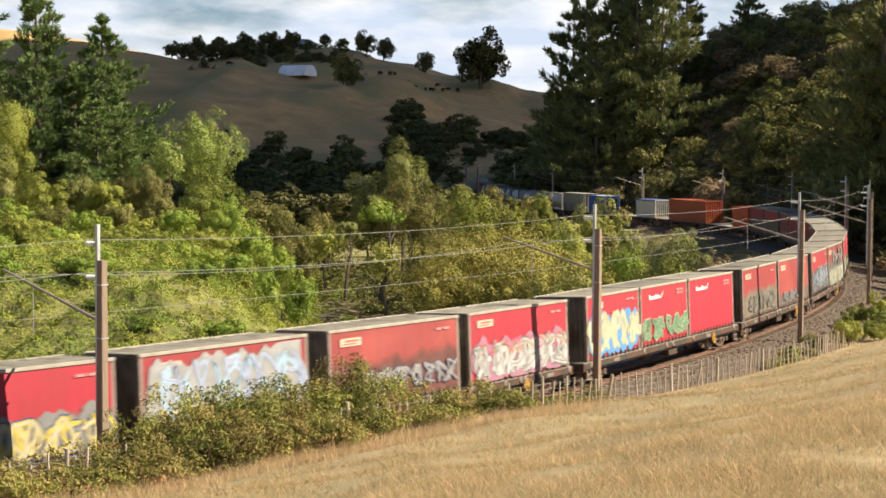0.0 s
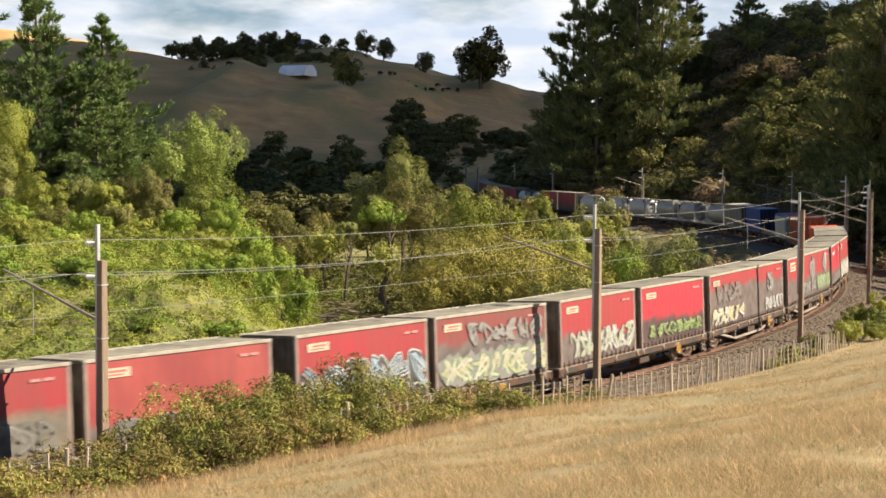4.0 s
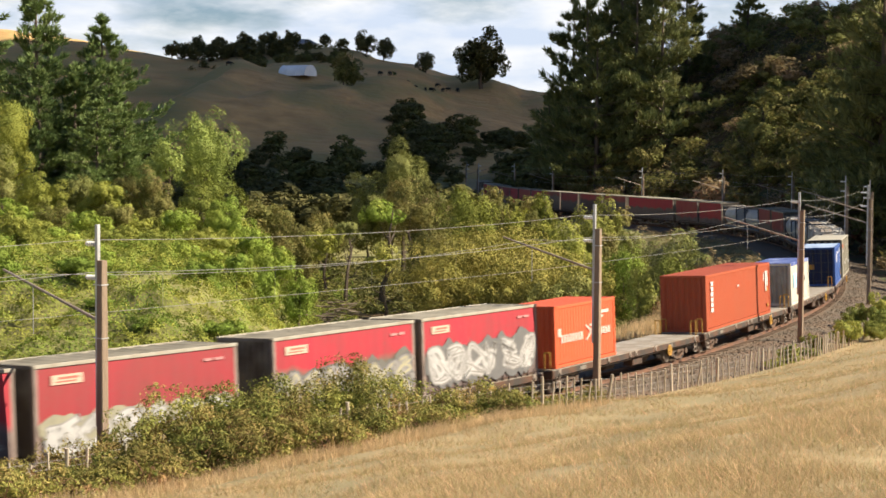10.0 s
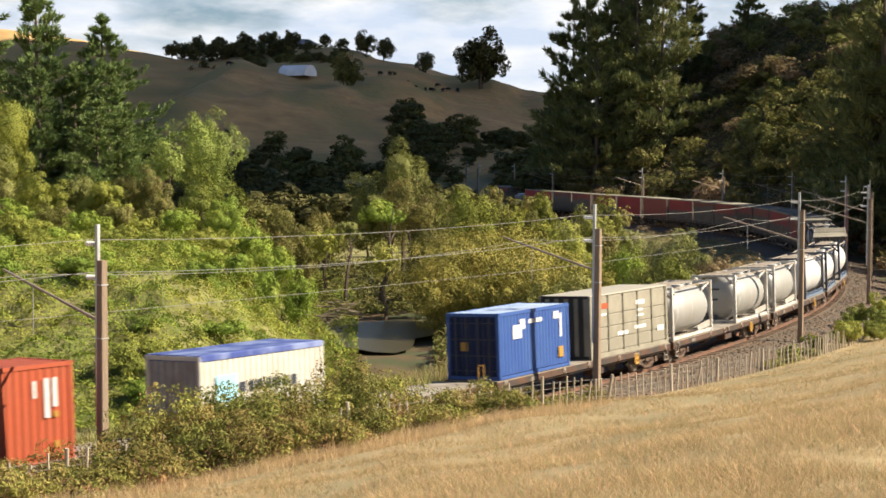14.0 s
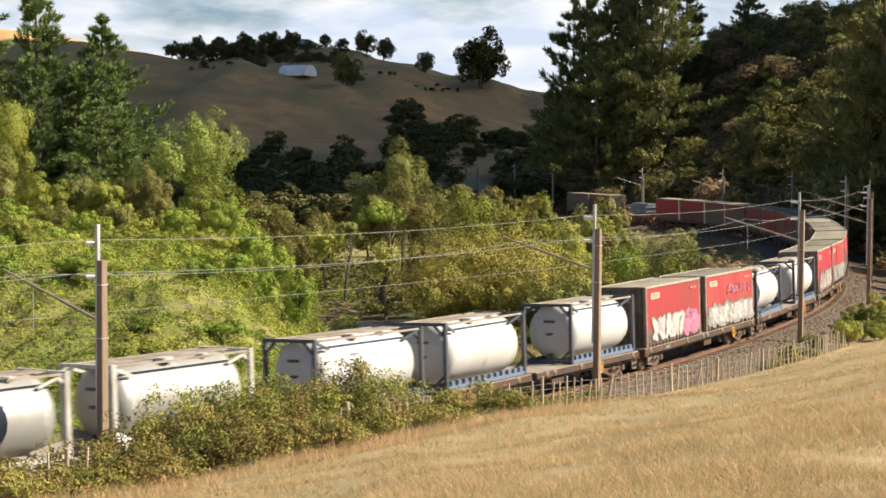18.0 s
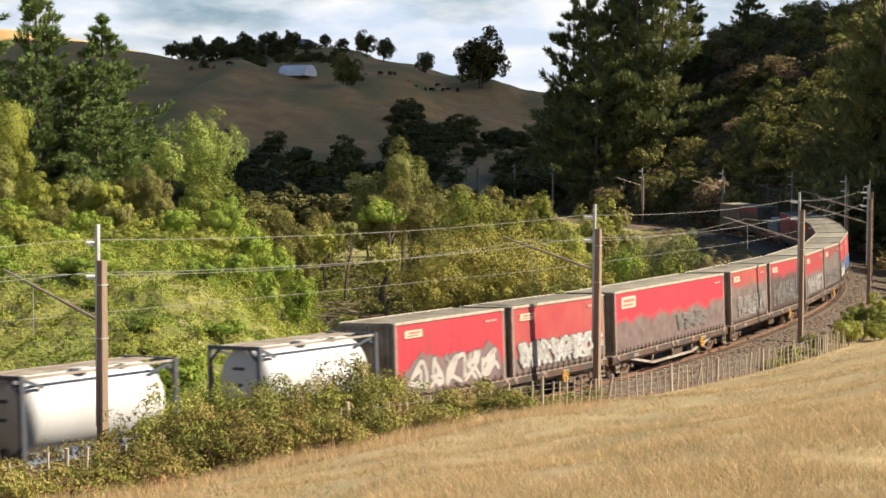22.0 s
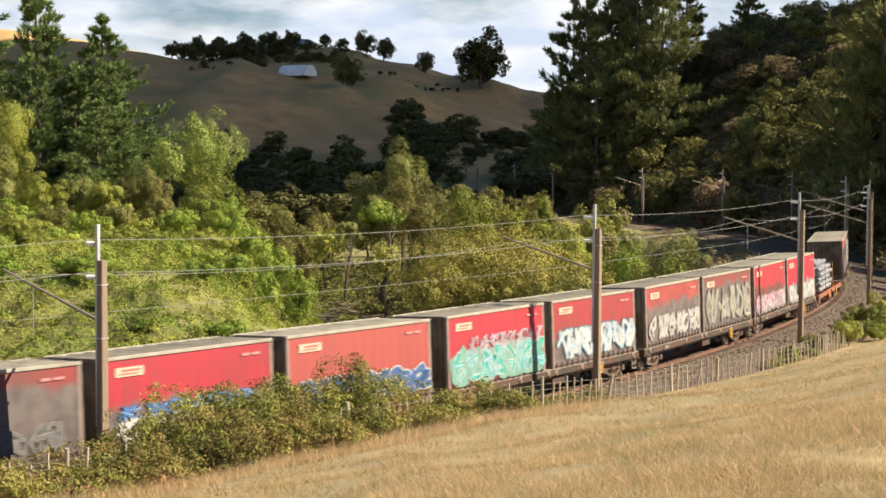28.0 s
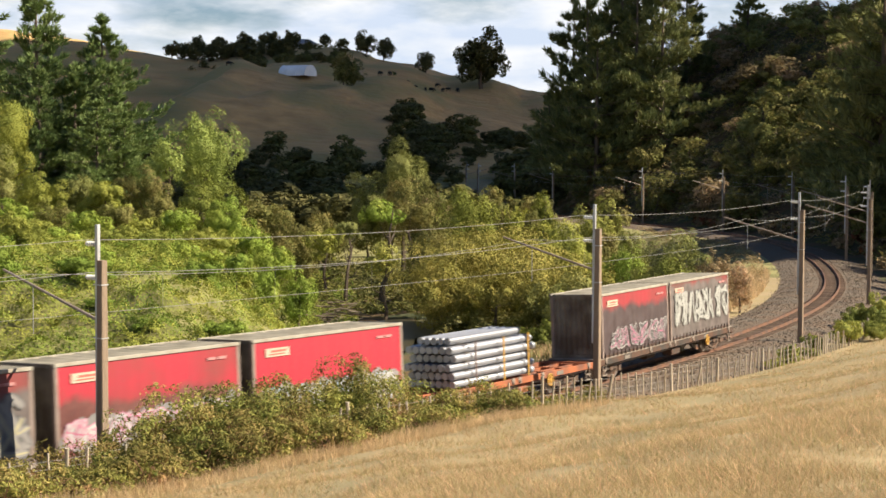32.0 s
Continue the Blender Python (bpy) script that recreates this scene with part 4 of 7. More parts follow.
def f_side(bm):
    bm_beam(bm, (-0.95, 0, 0.0), (-0.45, 0, 0.10), 0.12, 0.17)
    bm_beam(bm, (0.95, 0, 0.0), (0.45, 0, 0.10), 0.12, 0.17)
    bm_beam(bm, (-0.5, 0, 0.10), (0.5, 0, 0.10), 0.13, 0.14)
    bm_beam(bm, (-0.75, 0, -0.02), (-0.30, 0, -0.24), 0.11, 0.12)
    bm_beam(bm, (0.75, 0, -0.02), (0.30, 0, -0.24), 0.11, 0.12)
    bm_beam(bm, (-0.35, 0, -0.26), (0.35, 0, -0.26), 0.13, 0.12)
    for x in (-0.16, 0, 0.16):
        bm_rod(bm, (x, 0.0, -0.2), (x, 0.0, 0.05), 0.06, 0.06, 8)
    for x in (-0.9, 0.9):
        bm_box(bm, x - 0.13, x + 0.13, -0.08, 0.12, -0.12, 0.13)


ME_SIDE = make_mesh(f_side, M_BOGIE, "side_frame")
ME_BOLSTER = make_mesh(lambda bm: bm_box(bm, -0.2, 0.2, -0.95, 0.95, 0.0, 0.2), M_BOGIE, "bolster", 0.02)


def add_bogie(wagon, x):
    b = child("bogie", ME_BOLSTER, wagon, m=pose(x, 0, 0.42))
    for sd in (-1, 1):
        child("side_frame", ME_SIDE, b, m=pose(0, sd * 0.84, 0.03, 0, 0, 0 if sd > 0 else 180))
        for ax in (-0.9, 0.9):
            child("wheel", ME_WHEEL, b, m=pose(ax, sd * 0.60, 0.03, 0, 0, 0 if sd > 0 else 180))
    for ax in (-0.9, 0.9):
        child("axle", ME_AXLE, b, m=pose(ax, 0, 0.03))


def wagon_meshes(L, truss, material):
    """Meshes of a wagon of that length: name, mesh and places."""
    out = [("side_sill", make_mesh(lambda bm: bm_box(bm, -L / 2, L / 2, -0.06, 0.06, 0.80, 1.06), material, "side_sill", 0.015), [pose(0, -1.18, 0), pose(0, 1.18, 0)]),
           ("centre_sill", make_mesh(lambda bm: bm_box(bm, -L / 2 + 0.2, L / 2 - 0.2, -0.09, 0.09, 0.62, 0.98), material, "centre_sill", 0.015), [pose(0, -0.35, 0), pose(0, 0.35, 0)]),
           ("headstock", make_mesh(lambda bm: bm_box(bm, -0.09, 0.09, -1.24, 1.24, 0.72, 1.055), material, "headstock", 0.02), [pose(-L / 2 + 0.09, 0, 0), pose(L / 2 - 0.09, 0, 0)]),
           ("brake_box", make_mesh(lambda bm: bm_box(bm, -1.5, -0.4, 0.55, 1.05, 0.38, 0.78), material, "brake_box", 0.03), [Matrix.Identity(4), pose(4.1, -1.6, 0.02)]),
           ("air_tank", make_mesh(lambda bm: bm_rod(bm, (0.6, 0.4, 0.55), (1.6, 0.4, 0.55), 0.2, 0.2, 12), material, "air_tank"), [Matrix.Identity(4)])]
    n = int(L / 1.6)
    out.append(("cross_member", make_mesh(lambda bm: bm_box(bm, -0.06, 0.06, -1.1, 1.1, 0.84, 1.0), material, "cross_member"), [pose(-L / 2 + 0.4 + (L - 0.8) * i / n, 0, 0) for i in range(n + 1)]))
    def f_step(bm):
        for x in (-0.17, 0.17):
            bm_box(bm, x - 0.02, x + 0.02, -0.03, 0.03, 0.32, 0.84)
        for z in (0.34, 0.56):
            bm_box(bm, -0.19, 0.19, -0.05, 0.05, z, z + 0.03)
    out.append(("foot_step", make_mesh(f_step, M_TRUSS, "foot_step"), [pose(x, y, 0) for x in (-L / 2 + 0.55, L / 2 - 0.55) for y in (-1.2, 1.2)]))
    out.append(("brake_pipe", make_mesh(lambda bm: bm_rod(bm, (-L / 2 + 0.3, 1.0, 0.70), (L / 2 - 0.3, 1.0, 0.70), 0.03, 0.03, 6), M_TRUSS, "brake_pipe"), [Matrix.Identity(4)]))
    out.append(("twist_lock", make_mesh(lambda bm: (bm_box(bm, -0.11, 0.11, 1.2, 1.27, 0.9, 1.08), bm_box(bm, -0.04, 0.04, 1.24, 1.30, 0.84, 1.0)), M_TRUSS, "twist_lock"), [pose(L * f, 0, 0) for f in (-0.46, -0.16, -0.02, 0.02, 0.16, 0.46)]))
    out.append(("sill_plate", make_mesh(lambda bm: bm_box(bm, -0.28, 0.28, 1.235, 1.25, 0.84, 1.0), M_GALVPLATE, "sill_plate"), [pose(L * 0.32, 0, 0), pose(-L * 0.27, 0, 0)]))
    if truss:
        def f_truss(bm):
            bm_beam(bm, (-L * 0.36, 0, 0.82), (-L * 0.17, 0, 0.34), 0.09, 0.11)
            bm_beam(bm, (-L * 0.17, 0, 0.34), (L * 0.17, 0, 0.34), 0.09, 0.11)
            bm_beam(bm, (L * 0.17, 0, 0.34), (L * 0.36, 0, 0.82), 0.09, 0.11)
            for x in (-L * 0.17, 0, L * 0.17):
                bm_beam(bm, (x, 0, 0.34), (x, 0, 0.82), 0.08, 0.08)
        out.append(("truss_bar", make_mesh(f_truss, M_TRUSS, "truss_bar"), [pose(0, -1.1, 0), pose(0, 1.1, 0)]))
    return out


def f_coupler(bm):
    bm_box(bm, -0.45, 0.25, -0.1, 0.1, 0.72, 0.92)
    bm_box(bm, 0.2, 0.42, -0.17, 0.17, 0.66, 0.98)


ME_COUPLER = make_mesh(f_coupler, M_BOGIE, "coupler", 0.02)


def f_brakewheel(bm):
    for i in range(16):
        a, b = 6.2832 * i / 16, 6.2832 * (i + 1) / 16
        bm_rod(bm, (0.24 * math.cos(a), 0, 0.24 * math.sin(a)), (0.24 * math.cos(b), 0, 0.24 * math.sin(b)), 0.035, 0.035, 6)
    for i in range(5):
        a = 6.2832 * i / 5
        bm_rod(bm, (0, 0, 0), (0.24 * math.cos(a), 0, 0.24 * math.sin(a)), 0.03, 0.03, 6)
    bm_rod(bm, (0, -0.1, 0), (0, 0.03, 0), 0.08, 0.08, 10)
    bm_rod(bm, (0, -0.03, 0), (0, 0.0, 0), 0.26, 0.26, 16)


ME_BRAKEWHEEL = make_mesh(f_brakewheel, M_YELLOW, "hand_brake_wheel")


def f_stake(bm):
    for x in (-0.0,):
        bm_rod(bm, (x, -0.13, 0), (x, -0.13, 0.75), 0.028, 0.028, 6)
        bm_rod(bm, (x, 0.13, 0), (x, 0.13, 0.75), 0.028, 0.028, 6)
        bm_rod(bm, (x, -0.13, 0.75), (x, 0.13, 0.75), 0.028, 0.028, 6)


ME_STAKE = make_mesh(f_stake, M_YELLOW, "handrail")
WAGON_CACHE = {}
MOVERS = []


def wagon(s0, s1, truss=False, deck=True, material=None, label="dark grey rusty flat container wagon on two bogies", stakes=False):
    """A flat wagon between s0 and s1 (its stretch of the line at the clip's start)."""
    L = round((s1 - s0) * 5) / 5
    key = (L, truss, material.name if material else "")
    if key not in WAGON_CACHE:
        w_ = (L - 0.1) / 9
        panel = make_mesh(lambda bm: bm_box(bm, -w_ / 2 + 0.015, w_ / 2 - 0.015, -1.22, 1.22, 1.06, 1.105), M_DECK, "deck_panel")
        WAGON_CACHE[key] = wagon_meshes(L, truss, material or M_FRAME), (panel, w_)
    meshes, (panel, w_) = WAGON_CACHE[key]
    ob = thing("container_wagon", label, "wagon", "wagons of the train")
    for nm, me, places in meshes:
        for m_ in places:
            child(nm, me, ob, m=m_)
    if deck:
        for i in range(9):
            child("deck_panel", panel, ob, m=pose(-L / 2 + 0.05 + w_ * (i + 0.5), 0, 0))
    for e in (-1, 1):
        add_bogie(ob, e * (L / 2 - 2.0))
        child("coupler", ME_COUPLER, ob, m=pose(e * (L / 2 + 0.05), 0, 0, 0, 0, 0 if e > 0 else 180))
        if stakes:
            for y in (-0.95, 0.95):
                child("handrail", ME_STAKE, ob, "yellow handrail", m=pose(e * (L / 2 - 0.12), y, 1.06))
    child("hand_brake_wheel", ME_BRAKEWHEEL, ob, "round yellow hand brake wheel", m=pose(-L / 2 + 3.9, 1.26, 0.72))
    MOVERS.append((ob, s0, s1, Matrix.Identity(4)))
    return ob, s0, s1


def ride(ob, wg, s_mid, z=1.115):
    """Let a load ride on a wagon with its middle at s_mid."""
    _, s0, s1 = wg
    MOVERS.append((ob, s0, s1, pose((s0 + s1) / 2 - s_mid, 0, z)))


def f_ends(L, W, H, ribs=9):
    def fill(bm):
        n = ribs * 4
        ys, ds = [], []
        for i in range(n + 1):
            ys.append(-W / 2 + 0.08 + (W - 0.16) * i / n)
            ds.append((0, 0, 0.08, 0.08)[i % 4])
        for i in range(n):
            a = [bm.verts.new((x, y, z)) for x, y, z in ((L / 2 - ds[i], ys[i], 0.14), (L / 2 - ds[i + 1], ys[i + 1], 0.14), (L / 2 - ds[i + 1], ys[i + 1], H - 0.1), (L / 2 - ds[i], ys[i], H - 0.1))]
            bm.faces.new(a)
        bm_box(bm, L / 2 - 0.09, L / 2 + 0.01, -W / 2 + 0.1, W / 2 - 0.1, 0.0, 0.15)
        bm_box(bm, L / 2 - 0.09, L / 2 + 0.01, -W / 2 + 0.1, W / 2 - 0.1, H - 0.12, H - 0.005)
    return fill


M_MARK = plain("pale_stencil", (0.42, 0.20, 0.19), 0.7)
CURTAIN_CACHE = {}


def curtain_parts(L, H, W=2.46):
    key = (round(L, 1), H)
    if key in CURTAIN_CACHE:
        return CURTAIN_CACHE[key]

    def f_base(bm):
        bm_box(bm, -L / 2, L / 2, -W / 2 + 0.02, W / 2 - 0.02, 0.0, 0.16)

    def f_curtain(bm):
        nx, nz = int(L / 0.16), 6
        rows = []
        for k in range(nz + 1):
            z = 0.10 + (H - 0.20) * k / nz
            f = math.sin(math.pi * k / nz)
            rows.append([bm.verts.new((-L / 2 + 0.12 + (L - 0.24) * i / nx, W / 2 - 0.012 + 0.005 * math.sin(i * 1.9 + 0.4 * k) * (0.35 + f) + 0.02 * f, z)) for i in range(nx + 1)])
        for k in range(nz):
            for i in range(nx):
                bm.faces.new((rows[k][i], rows[k][i + 1], rows[k + 1][i + 1], rows[k + 1][i]))

    def f_roof(bm):
        n = int(L / 0.6)
        prev = None
        for i in range(n * 4 + 1):
            x = -L / 2 + L * i / (n * 4)
            z = H - 0.035 + (0.0, 0.03, 0.03, 0.0)[i % 4]
            row = [bm.verts.new((x, -W / 2, H - 0.11)), bm.verts.new((x, -W / 2, H - 0.035)), bm.verts.new((x, -W / 2 + 0.06, z)), bm.verts.new((x, W / 2 - 0.06, z)), bm.verts.new((x, W / 2, H - 0.035)), bm.verts.new((x, W / 2, H - 0.11))]
            if prev:
                for j in range(5):
                    bm.faces.new((prev[j], prev[j + 1], row[j + 1], row[j]))
            prev = row

    def f_rim(bm):
        bm_box(bm, -L / 2 - 0.01, L / 2 + 0.01, -0.03, 0.03, H - 0.10, H + 0.012)

    def f_posts(bm):
        bm_box(bm, -0.065, 0.065, -0.07, 0.07, 0, H - 0.09)

    def f_straps(bm):
        bm_box(bm, -0.02, 0.02, 0.0, 0.03, 0.02, 0.22)
        bm_box(bm, -0.04, 0.04, 0.0, 0.05, 0.0, 0.07)

    out = dict(base=make_mesh(f_base, M_FRAME, "base_frame"), curtain=f_curtain, roof=make_mesh(f_roof, M_ROOF, "roof"), rim=make_mesh(f_rim, M_RIM, "roof_rail", 0.01), L=L,
               posts=make_mesh(f_posts, M_POSTS, "corner_post"), straps=make_mesh(f_straps, M_STRAP, "strap"), end=make_mesh(f_ends(L, W, H), M_END, "end_wall"))
    CURTAIN_CACHE[key] = out
    return out


def curtain_box(L, H, material, label, sign=True, spray=(), logo=False, bright_sign=False, name="curtain_container"):
    """A curtain-sided container, its camera side towards +y."""
    W = 2.46
    ob = thing(name, label, "container", "containers on the train")
    p = curtain_parts(L, H)
    child("base_frame", p["base"], ob)
    child("curtain", make_mesh(p["curtain"], material, "curtain", smooth=True), ob)
    child("curtain", make_mesh(p["curtain"], material, "curtain", smooth=True), ob, m=pose(0, 0, 0, 0, 0, 180))
    child("roof", p["roof"], ob, "weathered grey ribbed roof")
    for y in (-W / 2, W / 2):
        child("roof_rail", p["rim"], ob, m=pose(0, y, 0))
        for x in (-L / 2 + 0.06, L / 2 - 0.06):
            child("corner_post", p["posts"], ob, m=pose(x, math.copysign(abs(y) - 0.06, y), 0))
    n = int(L / 0.46)
    for i in range(n):
        child("strap", p["straps"], ob, m=pose(-L / 2 + 0.3 + (L - 0.6) * i / (n - 1), W / 2, 0))
    child("end_wall", p["end"], ob, "dark corrugated end wall")
    child("end_wall", p["end"], ob, "dark corrugated end wall", m=pose(0, 0, 0, 0, 0, 180))
    y = W / 2 + 0.032
    if sign:
        bm = bmesh.new()
        a, b, c, d = (L / 2 - 2.4, L / 2 - 0.75, H - 0.82, H - 0.30) if bright_sign else (L / 2 - 1.75, L / 2 - 0.6, H - 0.62, H - 0.34)
        bm_box(bm, a, b, y - 0.05, y, c, d)
        part("sign", bm, M_SIGN, ob, "cream sign panel")
        bm = bmesh.new()
        h = (d - c)
        bm_box(bm, a + 0.15, b - 0.25, y, y + 0.003, c + h * 0.52, c + h * 0.78)
        bm_box(bm, a + 0.25, b - 0.15, y, y + 0.003, c + h * 0.2, c + h * 0.36)
        part("sign_lettering", bm, M_INK, ob)
    bm = bmesh.new()
    for z in ((H - 0.44, H - 0.60) if logo else (H - 0.46,)):
        for k in range(2):
            bm_box(bm, -L / 2 + 0.62 + 0.46 * k, -L / 2 + 1.0 + 0.46 * k, y - 0.03, y, z, z + 0.085)
    part("stencil", bm, M_MARK, ob, "small pale stencilled marks")
    if logo:
        bm = bmesh.new()
        x = L / 2 - 1.0
        for i in range(7):
            bm_box(bm, x - 0.20 * (i + 1) + 0.03, x - 0.20 * i, y - 0.004, y, H - 0.66, H - 0.66 + (0.22 if i in (0, 4) else 0.15))
        bm_beam(bm, (x - 1.45, y, H - 0.66), (x - 1.75, y, H - 0.38), 0.006, 0.07)
        part("logo_shape", bm, M_WHITEPAINT, ob)
    return ob


M_WHITEPAINT = plain("white_paint", (0.66, 0.65, 0.63), 0.6, second=(0.6, 0.58, 0.55))

# wagons of the train by their stretch of the line at the clip's start
CURT = {}


def curt(red, fade, dirt, level):
    key = (red, fade, dirt, level)
    if key not in CURT:
        CURT[key] = curtain_mat("curtain_%d" % len(CURT), red, fade, dirt, level, len(CURT) + 1)
    return CURT[key]


def load_curtain(wg, s0, s1, red, fade, dirt, level, label, **kw):
    L = round(s1 - s0, 1)
    ob = curtain_box(L, kw.pop("H", 2.83), curt(red, fade, dirt, level), label, **kw)
    ride(ob, wg, (s0 + s1) / 2)
    return ob


EDGE = "red curtain sided container with "
R = {}
w = wagon(5.6, 22.2)
R["z"] = load_curtain(w, 6.0, 13.7, MID, DULL, GREY, 1.3, EDGE + "grey lower half")
R["a"] = load_curtain(w, 14.3, 22.0, BRIGHT, MID, GREY, 1.25, EDGE + "yellow and grey sprayed lower half")
w = wagon(22.6, 39.5)
R["b"] = load_curtain(w, 22.9, 30.6, DULL, MID, GREY, 0, EDGE + "pale blue and white spray painting")
R["c"] = load_curtain(w, 31.7, 39.3, SALMON, DULL, BROWN, 1.55, "faded salmon curtain sided container with sprayed brown band")
w = wagon(39.7, 48.2)
R["d"] = load_curtain(w, 40.0, 47.8, BRIGHT, MID, GREY, 0, EDGE + "pink and white spray painting below")
w = wagon(49.0, 68.9)
R["e"] = load_curtain(w, 49.4, 55.3, BRIGHT, MID, GREY, 0, EDGE + "blue and pale yellow spray painting")
R["f"] = load_curtain(w, 55.5, 61.5, BRIGHT, MID, GREY, 0, EDGE + "green spray painting and white logo", logo=True, sign=False)
R["g"] = load_curtain(w, 61.7, 68.2, BRIGHT, BRIGHT, GREY, 0, "clean bright red curtain sided container with white logo", logo=True, sign=False)
w = wagon(69.5, 86.3)
R["h"] = load_curtain(w, 69.9, 77.6, DULL, MID, OLIVE, 1.45, EDGE + "olive grey sprayed lower half")
R["i"] = load_curtain(w, 78.1, 85.9, DULL, SALMON, GREY, 0.8, "faded red curtain sided container with a grey patch below")
w = wagon(86.7, 103.5)
R["j"] = load_curtain(w, 87.0, 94.6, MID, DULL, DARK, 1.5, EDGE + "black and white spray painting")
R["k"] = load_curtain(w, 95.1, 103.1, DULL, BROWN, GREY, 1.7, "brownish red curtain sided container sprayed white and grey")
w = wagon(103.9, 121.0)
R["l"] = load_curtain(w, 104.2, 112.0, MID, DULL, GREY, 1.1, EDGE + "white spray painting below")
R["m"] = load_curtain(w, 112.7, 120.6, BRIGHT, MID, DARK, 1.2, EDGE + "dark band and green spray marks")
w = wagon(121.2, 136.4, True)
R["n"] = load_curtain(w, 121.5, 135.9, MID, DULL, GREY, 2.0, "long red and grey curtain sided container with white spray painting")
w = wagon(136.8, 152.0, True)
R["o"] = load_curtain(w, 137.1, 151.6, MID, DULL, GREY, 1.35, "long red curtain sided container with pale and green spray painting", bright_sign=True)
w = wagon(152.2, 169.3)
R["p"] = load_curtain(w, 152.6, 160.1, BRIGHT, MID, GREY, 1.0, EDGE + "thin grey band below", logo=True, sign=False)
R["q"] = load_curtain(w, 160.8, 168.8, MID, DULL, GREY, 0.6, EDGE + "white spray painting below")
w = wagon(170.0, 187.2)
R["r"] = load_curtain(w, 170.4, 178.3, MID, BRIGHT, OLIVE, 1.6, EDGE + "olive band and white sprayed letters")
R["s"] = load_curtain(w, 178.8, 186.8, MID, BRIGHT, GREY, 1.5, EDGE + "grey band and white sprayed letters")
w_ham = wagon(187.9, 204.3, stakes=True)
w_tri = wagon(205.0, 221.4, stakes=True)
w_mae = wagon(222.1, 238.5, stakes=True)
w_blu = wagon(239.0, 255.8)
w_t1 = wagon(256.1, 272.7)
w_t3 = wagon(273.4, 289.3)
w_t5 = wagon(290.0, 306.8)
w = wagon(307.4, 324.2)
R["u1"] = load_curtain(w, 307.7, 315.2, MID, DULL, GREY, 0.7, EDGE + "white and pink sprayed letters")
R["u2"] = load_curtain(w, 316.1, 323.9, MID, SALMON, GREY, 1.2, EDGE + "white sprayed letters on grey")
w_v = wagon(324.6, 340.6)
w = wagon(341.0, 357.6)
R["x1"] = load_curtain(w, 341.3, 348.9, BRIGHT, MID, GREY, 0.7, EDGE + "white spray marks near the bottom")
R["x2"] = load_curtain(w, 349.5, 357.3, MID, SALMON, GREY, 0.6, EDGE + "white spray painting below")
w = wagon(358.0, 373.2, True)
R["x3"] = load_curtain(w, 358.4, 372.8, BRIGHT, BRIGHT, GREY, 1.45, "long bright red curtain sided container with ragged grey band", bright_sign=True)
w = wagon(373.6, 390.6)
R["y1"] = load_curtain(w, 373.9, 381.5, SALMON, DULL, GREY, 1.9, "faded red curtain sided container with grey band and white outlines")
R["y2"] = load_curtain(w, 382.2, 390.2, MID, DULL, DARK, 1.9, EDGE + "dark grey band and white scribbles")
w = wagon(390.8, 407.1)
R["z1"] = load_curtain(w, 391.1, 398.7, DULL, MID, GREY, 1.5, EDGE + "grey band and white spray painting")
R["z2"] = load_curtain(w, 399.3, 406.8, DULL, BROWN, GREY, 2.1, "brownish grey curtain sided container with red top edge")
w = wagon(407.2, 423.8)
R["aa"] = load_curtain(w, 407.4, 414.9, MID, BRIGHT, GREY, 1.3, EDGE + "white and blue spray painting on grey")
R["ab"] = load_curtain(w, 415.6, 423.5, SALMON, SALMON, BROWN, 0.5, "salmon curtain sided container with blue and white spray painting")
w = wagon(424.2, 440.9)
R["ac"] = load_curtain(w, 424.5, 432.0, BRIGHT, MID, GREY, 0, EDGE + "teal green and white spray painting")
R["ad"] = load_curtain(w, 432.7, 440.5, DULL, MID, GREY, 1.2, EDGE + "white and blue spray painting")
w = wagon(441.4, 457.8)
R["ae"] = load_curtain(w, 441.7, 449.2, DULL, SALMON, GREY, 1.9, EDGE + "grey band and pale sprayed letters")
R["af"] = load_curtain(w, 449.7, 457.5, BROWN, DULL, GREY, 2.2, "grey brown curtain sided container with pale sprayed letters")
w = wagon(458.0, 474.6)
R["ag"] = load_curtain(w, 458.2, 465.8, BRIGHT, DULL, BROWN, 1.6, EDGE + "brown band and pink spray painting")
R["ah"] = load_curtain(w, 466.4, 474.2, BRIGHT, BRIGHT, GREY, 0.6, EDGE + "white spray marks near the bottom")
w_pipe = wagon(475.4, 488.6, deck=False, material=M_RUSTWAGON, label="rusty orange open frame wagon carrying pipes")
w = wagon(489.0, 506.4)
R["ai"] = load_curtain(w, 489.4, 497.3, DULL, MID, DARK, 2.1, EDGE + "dark lower part and white sprayed letters")
R["aj"] = load_curtain(w, 497.6, 505.9, BROWN, DULL, GREY, 2.5, "dark red grey curtain sided container with large white sprayed letters")


